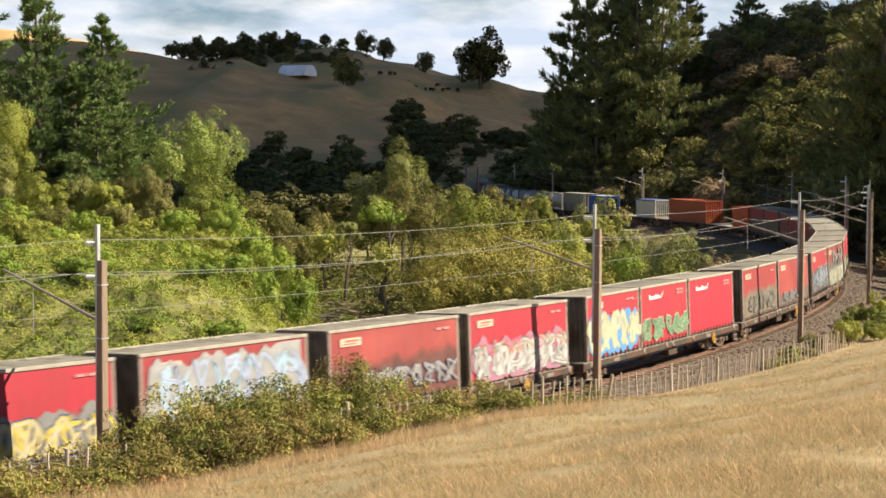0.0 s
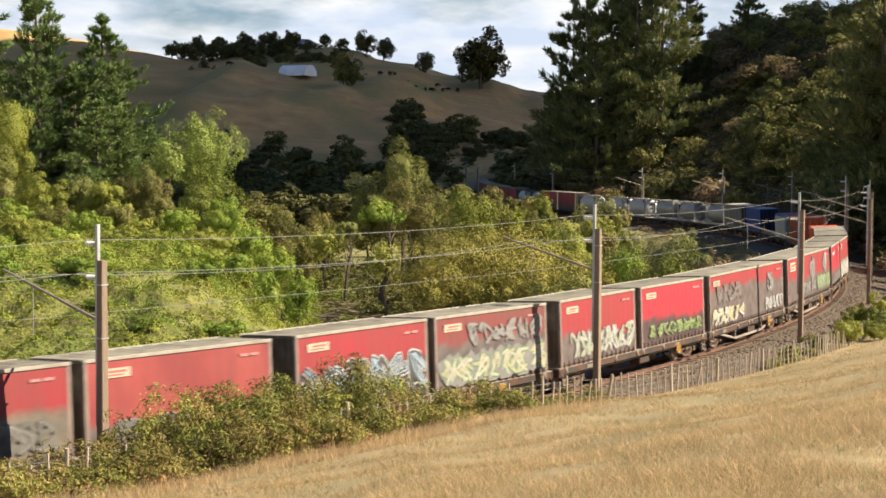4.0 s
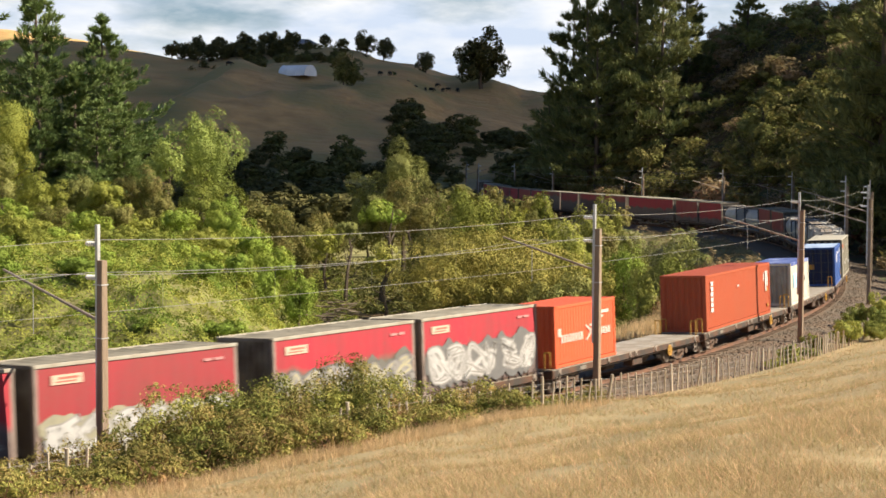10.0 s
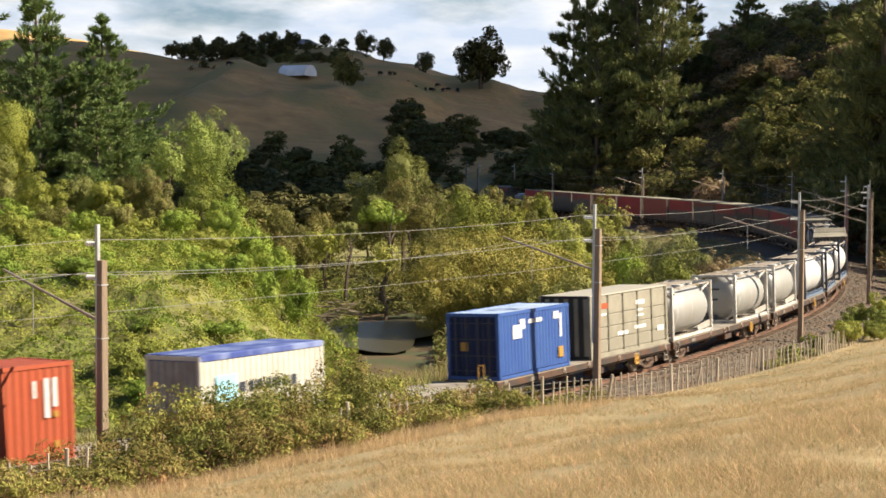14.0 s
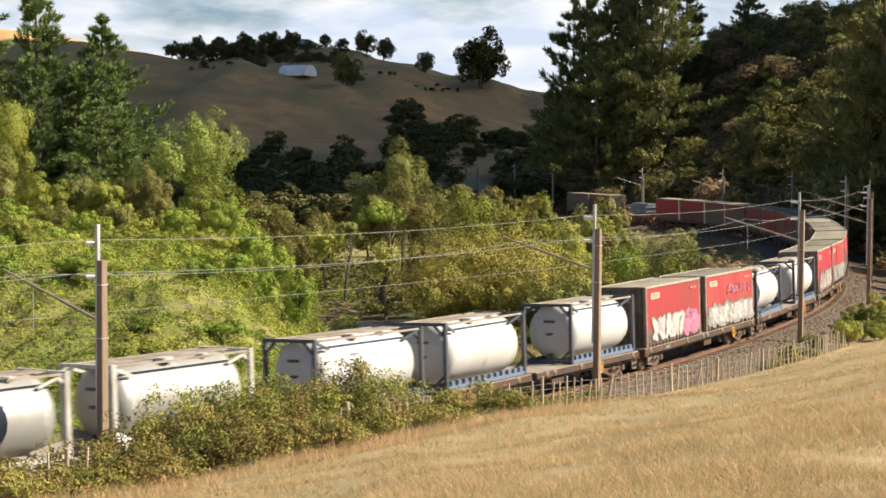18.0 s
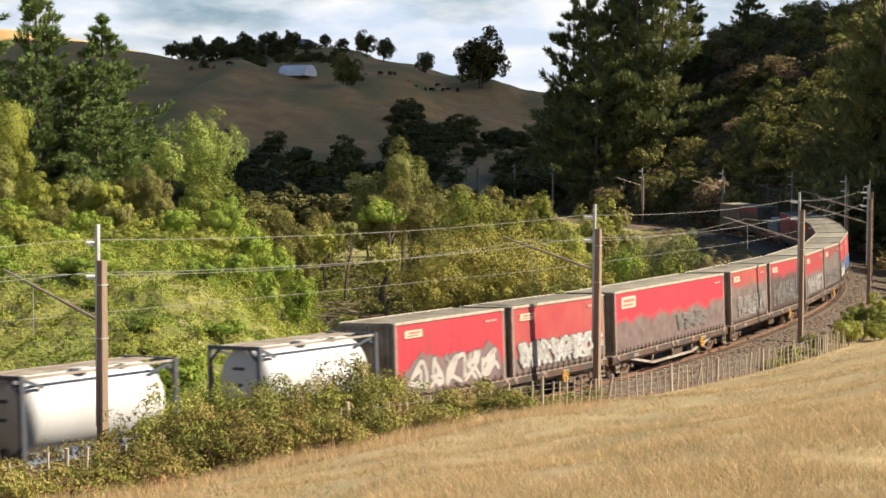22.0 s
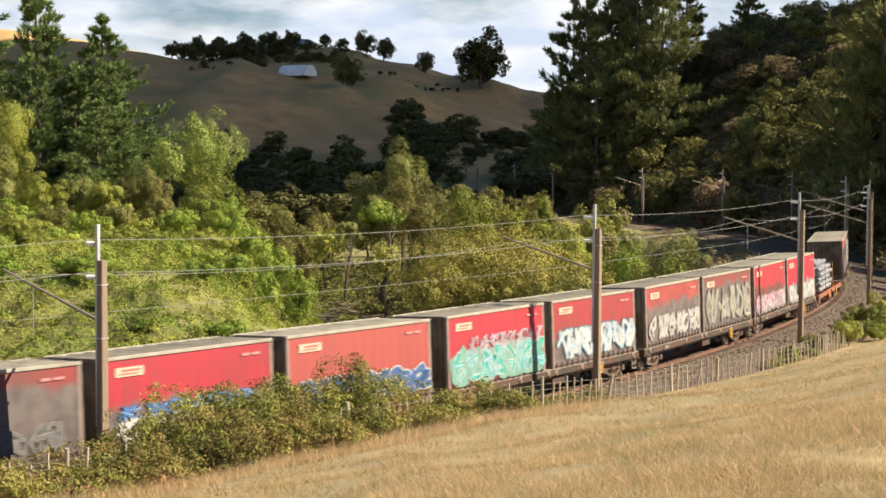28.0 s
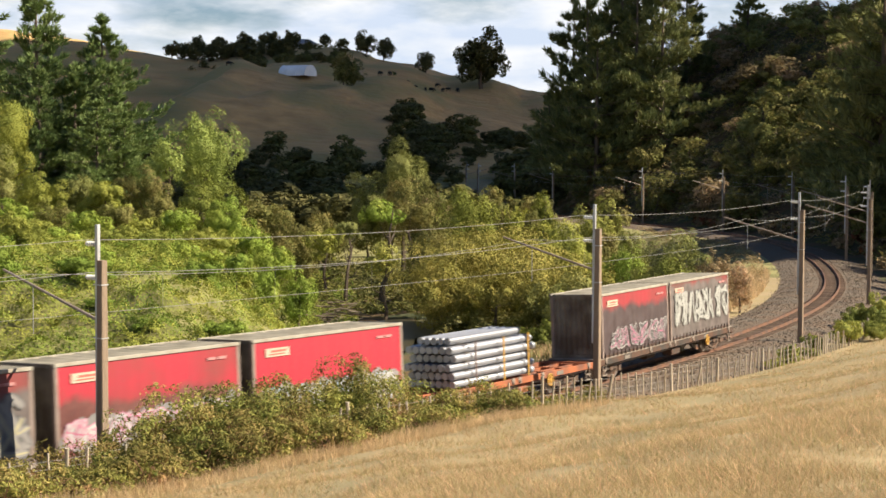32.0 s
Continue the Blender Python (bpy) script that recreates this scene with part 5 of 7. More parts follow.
# steel containers
def corrugated(L, H, W, material, label, roof=None, end=None, open_top=False, name="shipping_container"):
    ob = thing(name, label, "container", "containers on the train")

    def f_side(bm):
        n = int(L / 0.07)
        for i in range(n):
            x0, x1 = -L / 2 + 0.14 + (L - 0.28) * i / n, -L / 2 + 0.14 + (L - 0.28) * (i + 1) / n
            d0, d1 = ((0, 0.035), (0.035, 0.035), (0.035, 0), (0, 0))[i % 4]
            bm.faces.new([bm.verts.new(p) for p in ((x0, W / 2 - 0.015 - d0, 0.16), (x1, W / 2 - 0.015 - d1, 0.16), (x1, W / 2 - 0.015 - d1, H - 0.1), (x0, W / 2 - 0.015 - d0, H - 0.1))])

    def f_rail(bm):
        bm_box(bm, -L / 2 + 0.1, L / 2 - 0.1, -0.05, 0.05, -0.06, 0.06)

    def f_bar(bm):
        bm_box(bm, -0.05, 0.05, -W / 2 + 0.1, W / 2 - 0.1, -0.065, 0.065)

    def f_post(bm):
        bm_box(bm, -0.08, 0.08, -0.08, 0.08, 0.02, H - 0.02)
        bm_box(bm, -0.09, 0.09, -0.085, 0.085, 0.0, 0.13)
        bm_box(bm, -0.09, 0.09, -0.085, 0.085, H - 0.12, H + 0.002)

    def f_roof(bm):
        n = int(L / 0.12)
        for i in range(n):
            x0, x1 = -L / 2 + 0.1 + (L - 0.2) * i / n, -L / 2 + 0.1 + (L - 0.2) * (i + 1) / n
            d0, d1 = ((0, 0.02), (0.02, 0.02), (0.02, 0), (0, 0))[i % 4]
            bm.faces.new([bm.verts.new(p) for p in ((x0, -W / 2 + 0.06, H - 0.03 + d0), (x1, -W / 2 + 0.06, H - 0.03 + d1), (x1, W / 2 - 0.06, H - 0.03 + d1), (x0, W / 2 - 0.06, H - 0.03 + d0))])

    side = make_mesh(f_side, material, "side_wall")
    child("side_wall", side, ob)
    child("side_wall", side, ob, m=pose(0, 0, 0, 0, 0, 180))
    rail_me, bar_me = make_mesh(f_rail, material, "side_rail"), make_mesh(f_bar, material, "end_rail")
    for z in (0.075, H - 0.07):
        for e in (-1, 1):
            child("side_rail", rail_me, ob, m=pose(0, e * (W / 2 - 0.05), z))
            child("end_rail", bar_me, ob, m=pose(e * (L / 2 - 0.05), 0, z))
    post = make_mesh(f_post, material, "corner_post", 0.012)
    for x in (-L / 2 + 0.09, L / 2 - 0.09):
        for y in (-W / 2 + 0.085, W / 2 - 0.085):
            child("corner_post", post, ob, m=pose(x, y, 0))
    if open_top:
        def f_tarp(bm):
            bm_box(bm, -L / 2 + 0.03, L / 2 - 0.03, -W / 2 - 0.005, W / 2 + 0.005, H - 0.19, H + 0.03)
        child("tarpaulin", make_mesh(f_tarp, roof, "tarpaulin", 0.03), ob, "blue tarpaulin cover tied over the top")
    else:
        child("roof", make_mesh(f_roof, roof or material, "roof"), ob)
    e = make_mesh(f_ends(L - 0.06, W, H, 7), end or material, "end_wall")
    child("end_wall", e, ob)
    child("end_wall", e, ob, m=pose(0, 0, 0, 0, 0, 180))
    return ob


def bars(parent, name, material, rects, y, label=""):
    """Flat marks on the camera side: rows of (x0, x1, z0, z1)."""
    bm = bmesh.new()
    for x0, x1, z0, z1 in rects:
        bm_box(bm, x0, x1, y - 0.004, y + 0.002, z0, z1)
    return part(name, bm, material, parent, label)


M_ORANGE = plain("orange_steel", (0.36, 0.075, 0.032), 0.5, second=(0.32, 0.08, 0.038), amount=0.5, bump=0.05)
M_HAM = plain("bright_orange_red_steel", (0.60, 0.105, 0.042), 0.5, second=(0.58, 0.11, 0.05), amount=0.5)
M_BEIGE = plain("cream_steel", (0.54, 0.52, 0.45), 0.55, second=(0.45, 0.38, 0.28), amount=0.4)
M_GREYEND = plain("grey_end", (0.34, 0.35, 0.33), 0.6, second=(0.22, 0.19, 0.15))
M_TARP = plain("blue_tarpaulin", (0.05, 0.075, 0.26), 0.5, second=(0.35, 0.42, 0.60), amount=0.5)
M_BLUE = plain("blue_steel", (0.035, 0.085, 0.28), 0.5, second=(0.05, 0.11, 0.30), amount=0.5)
M_LIGHTBLUE = plain("faded_blue_roof", (0.42, 0.52, 0.68), 0.6, second=(0.25, 0.35, 0.55))
M_DARKBLUE = plain("dark_blue_doors", (0.012, 0.022, 0.07), 0.55)
M_SKYBLUE = plain("sky_blue_mark", (0.33, 0.66, 0.82), 0.6)
M_BLACKPAINT = plain("black_marking", (0.03, 0.035, 0.05), 0.6)
M_TAUPE = plain("taupe_grey_steel", (0.27, 0.25, 0.195), 0.65, second=(0.17, 0.155, 0.12), amount=0.5)
M_TAUPEROOF = plain("taupe_roof", (0.36, 0.34, 0.28), 0.8)
M_DARKEND = plain("dark_end", (0.035, 0.033, 0.03), 0.7)
M_SILVER = plain("brushed_tank_cladding", (0.36, 0.355, 0.34), 0.45, 0.35, second=(0.31, 0.30, 0.27), amount=0.5, stretch=(1, 1, 0.4))
M_WHITETANK = plain("white_tank_paint", (0.49, 0.488, 0.485), 0.45, second=(0.39, 0.375, 0.34), amount=0.35)
M_GREYFRAME = plain("pale_frame_paint", (0.52, 0.51, 0.48), 0.6, second=(0.33, 0.27, 0.2))
M_NAVY = plain("dark_navy_frame", (0.06, 0.075, 0.10), 0.6, second=(0.09, 0.07, 0.06))
M_STEELBLUE = plain("pale_blue_walkway", (0.12, 0.16, 0.23), 0.6)

Y0 = 1.236
ham = corrugated(6.06, 2.62, 2.44, M_HAM, "bright orange red steel container with white lettering marks")
M_FADEWHITE = plain("faded_white_paint", (0.60, 0.44, 0.38), 0.6)
bars(ham, "white_markings", M_FADEWHITE, [(2.3 - 0.27 * i, 2.47 - 0.27 * i, 1.02, 1.36) for i in range(8)] + [(-2.4 + 0.27 * i, -2.22 + 0.27 * i, 1.08, 1.40) for i in range(4)] + [(2.5, 2.75, 1.3, 1.65), (-2.3, -0.9, 2.0, 2.14), (-1.7, -1.1, 1.82, 1.93)], Y0)
bm = bmesh.new()
for a, b in (((0.05, 1.60), (-0.55, 1.25)), ((-0.35, 1.58), (-1.15, 1.50)), ((-0.55, 1.25), (-1.0, 1.48)), ((0.05, 0.95), (-0.65, 1.40))):
    bm_beam(bm, (a[0], Y0, a[1]), (b[0], Y0, b[1]), 0.006, 0.10)
part("white_emblem", bm, M_FADEWHITE, ham)
ride(ham, w_ham, 191.3)
tri = corrugated(12.19, 2.88, 2.44, M_ORANGE, "long rust orange high steel container")
bars(tri, "white_markings", M_WHITEPAINT, [(4.95, 5.30, 2.30 - 0.27 * i, 2.50 - 0.27 * i) for i in range(6)] + [(-5.2, -5.05, 1.3, 2.45), (-5.48, -5.34, 1.6, 2.45), (-4.75, -4.65, 1.9, 2.4), (0.3, 0.42, 1.9, 2.05)], Y0)
bars(tri, "yellow_markings", M_YELLOW, [(-5.52, -5.35, 1.30, 1.48), (-5.52, -5.35, 0.42, 0.62)], Y0)
ride(tri, w_tri, 211.6)
mae = corrugated(6.06, 2.52, 2.44, M_BEIGE, "cream open top container with blue tarpaulin", roof=M_TARP, end=M_GREYEND, open_top=True)
bars(mae, "sky_blue_emblem", M_SKYBLUE, [(1.35, 2.3, 1.0, 1.85)], Y0)
bars(mae, "dark_markings", M_BLACKPAINT, [(0.95 - 0.42 * i, 1.2 - 0.42 * i, 1.22, 1.55) for i in range(7)], Y0)
ride(mae, w_mae, 225.6)
blu = corrugated(6.06, 2.66, 2.44, M_BLUE, "deep blue steel container with white emblem", roof=M_LIGHTBLUE, end=M_DARKBLUE)
bars(blu, "white_markings", M_WHITEPAINT, [(1.2, 1.9, 1.55, 2.1), (0.9, 1.3, 1.9, 2.3)] + [(-0.55 + 0.24 * i, -0.38 + 0.24 * i, 2.08, 2.26) for i in range(5)] + [(-2.05, -1.6, 2.1, 2.4), (-2.3, -2.15, 1.3, 2.3)], Y0)
bars(blu, "yellow_label", M_YELLOW, [(-2.4, -2.0, 0.45, 0.9)], Y0)
bm = bmesh.new()
for y in (-0.75, -0.28, 0.28, 0.75):
    bm_rod(bm, (3.06, y, 0.12), (3.06, y, 2.5), 0.025, 0.025, 6)
for z in (0.35, 0.95, 1.6, 2.25):
    bm_box(bm, 3.03, 3.05, -1.1, 1.1, z, z + 0.03)
part("door_bars", bm, M_NAVY, blu)
bm = bmesh.new()
bm_box(bm, 3.04, 3.055, -0.55, -0.2, 1.15, 1.5)
part("yellow_door_label", bm, M_YELLOW, blu)
ride(blu, w_blu, 242.3)


def wall_container(L, H, label):
    """A steel box wagon body with a panelled side of framed doors."""
    W = 2.5
    ob = thing("panelled_container", label, "container", "containers on the train")
    def f_body(bm):
        bm_box(bm, -L / 2 + 0.05, L / 2 - 0.05, -W / 2 + 0.05, W / 2 - 0.05, 0.05, H - 0.05)
    child("body", make_mesh(f_body, [M_TAUPE], "body"), ob)
    cols = 5
    def f_panel(bm):
        w_ = (L - 0.5) / cols
        for z0, z1 in ((0.25, 0.75), (0.8, 1.3), (1.35, 1.85), (1.9, H - 0.15)):
            bm_box(bm, -w_ / 2 + 0.08, w_ / 2 - 0.08, W / 2 - 0.05, W / 2 - 0.01, z0, z1)
        bm_box(bm, -w_ / 2 - 0.03, -w_ / 2 + 0.03, W / 2 - 0.05, W / 2 + 0.03, 0.1, H - 0.05)
    pm = make_mesh(f_panel, M_TAUPE, "side_panel", 0.012)
    for sd in (0, 180):
        for i in range(cols):
            child("side_panel", pm, ob, m=pose(0, 0, 0, 0, 0, sd) @ pose(-L / 2 + 0.25 + (L - 0.5) * (i + 0.5) / cols, 0, 0))
    child("roof", make_mesh(lambda bm: bm_box(bm, -L / 2, L / 2, -W / 2, W / 2, H - 0.08, H), M_TAUPEROOF, "roof", 0.02), ob)
    def f_fr(bm):
        for x in (-L / 2 + 0.07, L / 2 - 0.07):
            for y in (-W / 2 + 0.07, W / 2 - 0.07):
                bm_box(bm, x - 0.07, x + 0.07, y - 0.075, y + 0.075, 0, H - 0.08)
        for y in (-W / 2 + 0.05, W / 2 - 0.05):
            bm_box(bm, -L / 2, L / 2, y - 0.06, y + 0.06, 0, 0.2)
    child("frame", make_mesh(f_fr, M_TAUPE, "frame"), ob)
    for sd in (0, 180):
        child("end_wall", make_mesh(f_ends(L, W, H, 5), M_DARKEND, "end_wall"), ob, "dark end wall", m=pose(0, 0, 0, 0, 0, sd))
    bars(ob, "white_labels", M_WHITEPAINT, [(-1.5, -0.6, 2.1, 2.3), (-1.3, -0.7, 1.8, 1.9), (-1.4, -0.7, 1.55, 1.65), (0.3, 1.4, 0.85, 1.02), (-1.6, -0.4, 1.0, 1.15), (-3.6, -2.9, 0.7, 0.95), (2.5, 3.2, 1.85, 1.95)], W / 2 + 0.004)
    bars(ob, "orange_label", M_ORANGE, [(2.3, 3.6, 2.15, 2.4)], W / 2 + 0.004)
    return ob


gry = wall_container(8.2, 2.8, "taupe grey panelled steel container with dark end")
ride(gry, w_blu, 251.4)


def tank(label, shell, frame, silver):
    """A 20 ft tank container: barrel in a frame with walkway on top."""
    L, W, H = 6.06, 2.44, 2.59
    ob = thing("tank_container", label, "tank container", "tank containers on the train")
    def f_barrel(bm):
        n, prof = 28, [(-2.78, 0.0), (-2.76, 0.62), (-2.66, 0.97), (-2.48, 1.15), (-2.30, 1.20), (2.30, 1.20), (2.48, 1.15), (2.66, 0.97), (2.76, 0.62), (2.78, 0.0)]
        rows = []
        for x, r in prof[1:-1]:
            rows.append([bm.verts.new((x, r * math.cos(6.2832 * i / n), 1.33 + r * math.sin(6.2832 * i / n))) for i in range(n)])
        for k in range(len(rows) - 1):
            for i in range(n):
                bm.faces.new((rows[k][i], rows[k][(i + 1) % n], rows[k + 1][(i + 1) % n], rows[k + 1][i]))
        bm.faces.new(rows[0][::-1])
        bm.faces.new(rows[-1])
    child("barrel", make_mesh(f_barrel, shell, "barrel", smooth=True), ob)
    def f_band(bm):
        n = 28
        rows = [[bm.verts.new((x, 1.208 * math.cos(6.2832 * i / n), 1.33 + 1.208 * math.sin(6.2832 * i / n))) for i in range(n)] for x in (-0.03, 0.03)]
        for i in range(n):
            bm.faces.new((rows[0][i], rows[0][(i + 1) % n], rows[1][(i + 1) % n], rows[1][i]))
    bd = make_mesh(f_band, M_GREYFRAME, "band")
    for x in (-2.2, 0.0, 2.2):
        child("band", bd, ob, m=pose(x, 0, 0))
    def f_end(bm):
        x = L / 2 - 0.07
        for y in (-W / 2 + 0.07, W / 2 - 0.07):
            bm_box(bm, x - 0.07, x + 0.07, y - 0.07, y + 0.07, 0, H)
        for z in (0.08, H - 0.07):
            bm_box(bm, x - 0.06, x + 0.06, -W / 2 + 0.1, W / 2 - 0.1, z - 0.06, z + 0.06)
        for sy in (-1, 1):
            bm_beam(bm, (x, sy * 1.13, H - 0.55), (x, sy * 0.62, H - 0.08), 0.09, 0.09)
            bm_beam(bm, (x, sy * 1.13, 0.6), (x, sy * 0.55, 0.1), 0.09, 0.09)
            bm_beam(bm, (x - 0.05, sy * 1.12, H - 0.1), (x - 0.9, sy * 1.0, H - 0.42), 0.07, 0.09)
            if silver:
                bm_beam(bm, (x - 0.05, sy * 1.12, 0.45), (x - 1.0, sy * 0.75, 0.18), 0.08, 0.28)
    en = make_mesh(f_end, frame, "end_frame")
    child("end_frame", en, ob)
    child("end_frame", en, ob, m=pose(0, 0, 0, 0, 0, 180))
    def f_sill(bm):
        for y in (-W / 2 + 0.08, W / 2 - 0.08):
            bm_box(bm, -L / 2 + 0.12, L / 2 - 0.12, y - 0.06, y + 0.06, 0.02, 0.16)
        if not silver:
            for i in range(12):
                bm_box(bm, -L / 2 + 0.3 + i * 0.47, -L / 2 + 0.5 + i * 0.47, W / 2 - 0.16, W / 2 - 0.02, 0.16, 0.34)
    child("sill", make_mesh(f_sill, frame if silver else M_STEELBLUE, "sill"), ob)
    def f_walk(bm):
        for y in (-0.62, -0.30, 0.02):
            bm_box(bm, -L / 2 + 0.15, L / 2 - 0.15, y, y + 0.24, H - 0.07, H - 0.03)
        for i in range(8):
            x = -L / 2 + 0.4 + i * 0.75
            bm_box(bm, x, x + 0.06, -0.65, 0.30, H - 0.12, H - 0.07)
        bm_box(bm, -L / 2 + 0.1, L / 2 - 0.1, W / 2 - 0.13, W / 2 - 0.06, H - 0.12, H - 0.05)
        bm_box(bm, -L / 2 + 0.1, L / 2 - 0.1, -W / 2 + 0.06, -W / 2 + 0.13, H - 0.12, H - 0.05)
    child("walkway", make_mesh(f_walk, M_DECK, "walkway"), ob, "weathered walkway planks on top")
    child("hatch", make_mesh(lambda bm: bm_rod(bm, (0.3, 0.55, H - 0.16), (0.3, 0.55, H - 0.02), 0.28, 0.26, 14), M_GREYFRAME, "hatch"), ob)
    child("valve_cover", make_mesh(lambda bm: bm_rod(bm, (-1.4, 0.55, H - 0.14), (-1.4, 0.55, H - 0.04), 0.16, 0.16, 10), M_GREYFRAME, "valve_cover"), ob)
    bm = bmesh.new()
    for x0, x1, z0, z1 in ((-2.0, -1.4, 1.55, 1.72), (0.9, 1.5, 1.3, 1.5)):
        r = 1.155
        for zz in (0,):
            ya, yb = math.sqrt(r * r - (z0 - 1.33) ** 2), math.sqrt(r * r - (z1 - 1.33) ** 2)
            bm.faces.new([bm.verts.new(p) for p in ((x0, ya, z0), (x1, ya, z0), (x1, yb, z1), (x0, yb, z1))])
    part("labels", bm, M_STEELBLUE if not silver else M_WHITEPAINT, ob)
    bm = bmesh.new()
    r = 1.155
    bm.faces.new([bm.verts.new(p) for p in ((-2.1, math.sqrt(r * r - 0.16), 0.93), (-1.6, math.sqrt(r * r - 0.16), 0.93), (-1.6, math.sqrt(r * r - 0.04), 1.13), (-2.1, math.sqrt(r * r - 0.04), 1.13))])
    part("yellow_label", bm, M_YELLOW, ob)
    bm = bmesh.new()
    bm_box(bm, 2.76, 2.82, -0.25, 0.25, 1.75, 1.85)
    bm_box(bm, 2.76, 2.82, -0.15, 0.15, 1.2, 1.3)
    bm_rod(bm, (2.7, 0, 0.3), (2.9, 0, 0.3), 0.12, 0.12, 8)
    part("end_fittings", bm, M_NAVY, ob)
    return ob


SILVER_LABEL = "silver grey tank container in a pale frame"
WHITE_LABEL = "white tank container in a dark navy frame"
for wg, mid, silver in ((w_t1, 259.2, 1), (w_t1, 269.3, 1), (w_t3, 276.9, 1), (w_t3, 286.0, 0), (w_t5, 293.4, 0), (w_t5, 303.4, 0), (w_v, 327.7, 0), (w_v, 337.4, 0)):
    ride(tank(SILVER_LABEL if silver else WHITE_LABEL, M_SILVER if silver else M_WHITETANK, M_GREYFRAME if silver else M_NAVY, silver), wg, mid)

# pipes
M_PIPE = mat("galvanised_pipe", (0.34, 0.35, 0.38), 0.4, 0.5, vary=0.15, scale=5, objects=0.2)
bundle = thing("pipe_bundle", "bundle of galvanised steel pipes strapped on the wagon", "pipes")
for row in range(6):
    for k in range(7):
        off = 0.0 if row % 2 == 0 else 0.14
        p_len = 6.0 if row < 5 else 5.2
        bm = bmesh.new()
        bm_rod(bm, (-p_len / 2, 0, 0), (p_len / 2, 0, 0), 0.15, 0.15, 12)
        if row == 5 and (k in (0, 6)):
            bm.free()
            continue
        part("pipe", bm, M_PIPE, bundle, m=pose(0.15 * (row % 3), -0.98 + 0.31 * k + off * 0.6, 0.17 + 0.33 * row), smooth=False)
for x in (-2.2, -0.3, 1.8):
    bm = bmesh.new()
    for y in (-1.2, 1.24):
        bm_box(bm, x - 0.05, x + 0.05, y - 0.01, y + 0.01, 0.0, 1.75)
    part("strap", bm, M_YELLOW if x < 0 else M_STRAP, bundle)
for row in range(6):
    for x in (-2.5, 2.2):
        bm = bmesh.new()
        bm_box(bm, x - 0.05, x + 0.05, -1.15, 1.15, 0.0 + 0.33 * row, 0.03 + 0.33 * row)
        part("spacer", bm, M_DECK, bundle)
ride(bundle, w_pipe, 480.8, 1.075)


# ---------------------------------------------------------------- line side
M_ARM = plain("weathered_arm_tube", (0.34, 0.28, 0.23), 0.6, 0.2, second=(0.22, 0.16, 0.12))


def mast(s, w=3.2, h=8.6):
    """A catenary mast: squared post, steel channel, arm over the line, insulators."""
    x, y, hd = line(s, w)
    z = min(gz(x, y), -0.35)
    ob = thing("catenary_mast", "weathered grey brown catenary mast with a steel arm", "mast", "masts along the line",
               m=Matrix.Translation((x, y, z)) @ Matrix.Rotation(hd + (math.pi if w < 0 else 0.0), 4, "Z"))
    bm = bmesh.new()
    n = 6
    prev = None
    for i in range(n + 1):
        k = 0.14 - 0.03 * i / n
        zz = -0.4 + (h - 1.0 + 0.4) * i / n
        ring = [bm.verts.new((a * k, b * k, zz)) for a, b in ((-1, -0.8), (-0.8, -1), (0.8, -1), (1, -0.8), (1, 0.8), (0.8, 1), (-0.8, 1), (-1, 0.8))]
        if prev:
            for j in range(8):
                bm.faces.new((prev[j], prev[(j + 1) % 8], ring[(j + 1) % 8], ring[j]))
        prev = ring
    bm.faces.new(prev)
    part("post", bm, M_POLE, ob)
    bm = bmesh.new()
    bm_box(bm, -0.05, 0.05, 0.13, 0.24, 2.9, h)
    part("steel_channel", bm, M_GALV, ob, "galvanised steel channel")
    bm = bmesh.new()
    bm_rod(bm, (0, 0.15, 5.9), (0, 4.5, 7.12), 0.048, 0.04, 8)
    part("arm", bm, M_ARM, ob)
    bm = bmesh.new()
    bm_rod(bm, (0, 3.1, 6.72), (0, 3.1, 5.3), 0.012, 0.012, 6)
    part("drop_rod", bm, M_GALV, ob)
    for zz in (8.05, 7.1):
        bm = bmesh.new()
        for i in range(5):
            bm_rod(bm, (0, 0.26 + i * 0.085, zz), (0, 0.32 + i * 0.085, zz), 0.075, 0.06, 10)
        bm_rod(bm, (0, 0.2, zz), (0, 0.7, zz), 0.03, 0.03, 8)
        part("insulator", bm, M_INSUL, ob, "white porcelain insulator")
    for zz in (6.9, 5.4):
        bm = bmesh.new()
        bm_box(bm, -0.13, 0.13, -0.13, 0.24, zz, zz + 0.03)
        part("clamp", bm, M_GALV, ob)
    return ob


MASTS = (-8.0, 19.8, 46.5, 74.5, 101.0, 124.0, 150.0, 184.0, 210.0, 235.5, 275.0, 314.0)
for s in MASTS:
    mast(s)
for s in (316.0, 352.0):
    mast(s, -3.9)

# wires strung from mast to mast
wires = thing("overhead_line", "overhead contact line wires sagging between the masts", "overhead wires", kind="structure")


def wire(nm, w, z, sag, r):
    for a, b in zip(MASTS, MASTS[1:]):
        pa, pb = line(a, w), line(b, w)
        bm = bmesh.new()
        pts = []
        for i in range(9):
            t = i / 8
            pts.append(Vector((pa[0] + (pb[0] - pa[0]) * t, pa[1] + (pb[1] - pa[1]) * t, z - sag * 4 * t * (1 - t))))
        for p, q in zip(pts, pts[1:]):
            bm_rod(bm, p, q, r, r, 5)
        part(nm, bm, M_WIRE, wires)


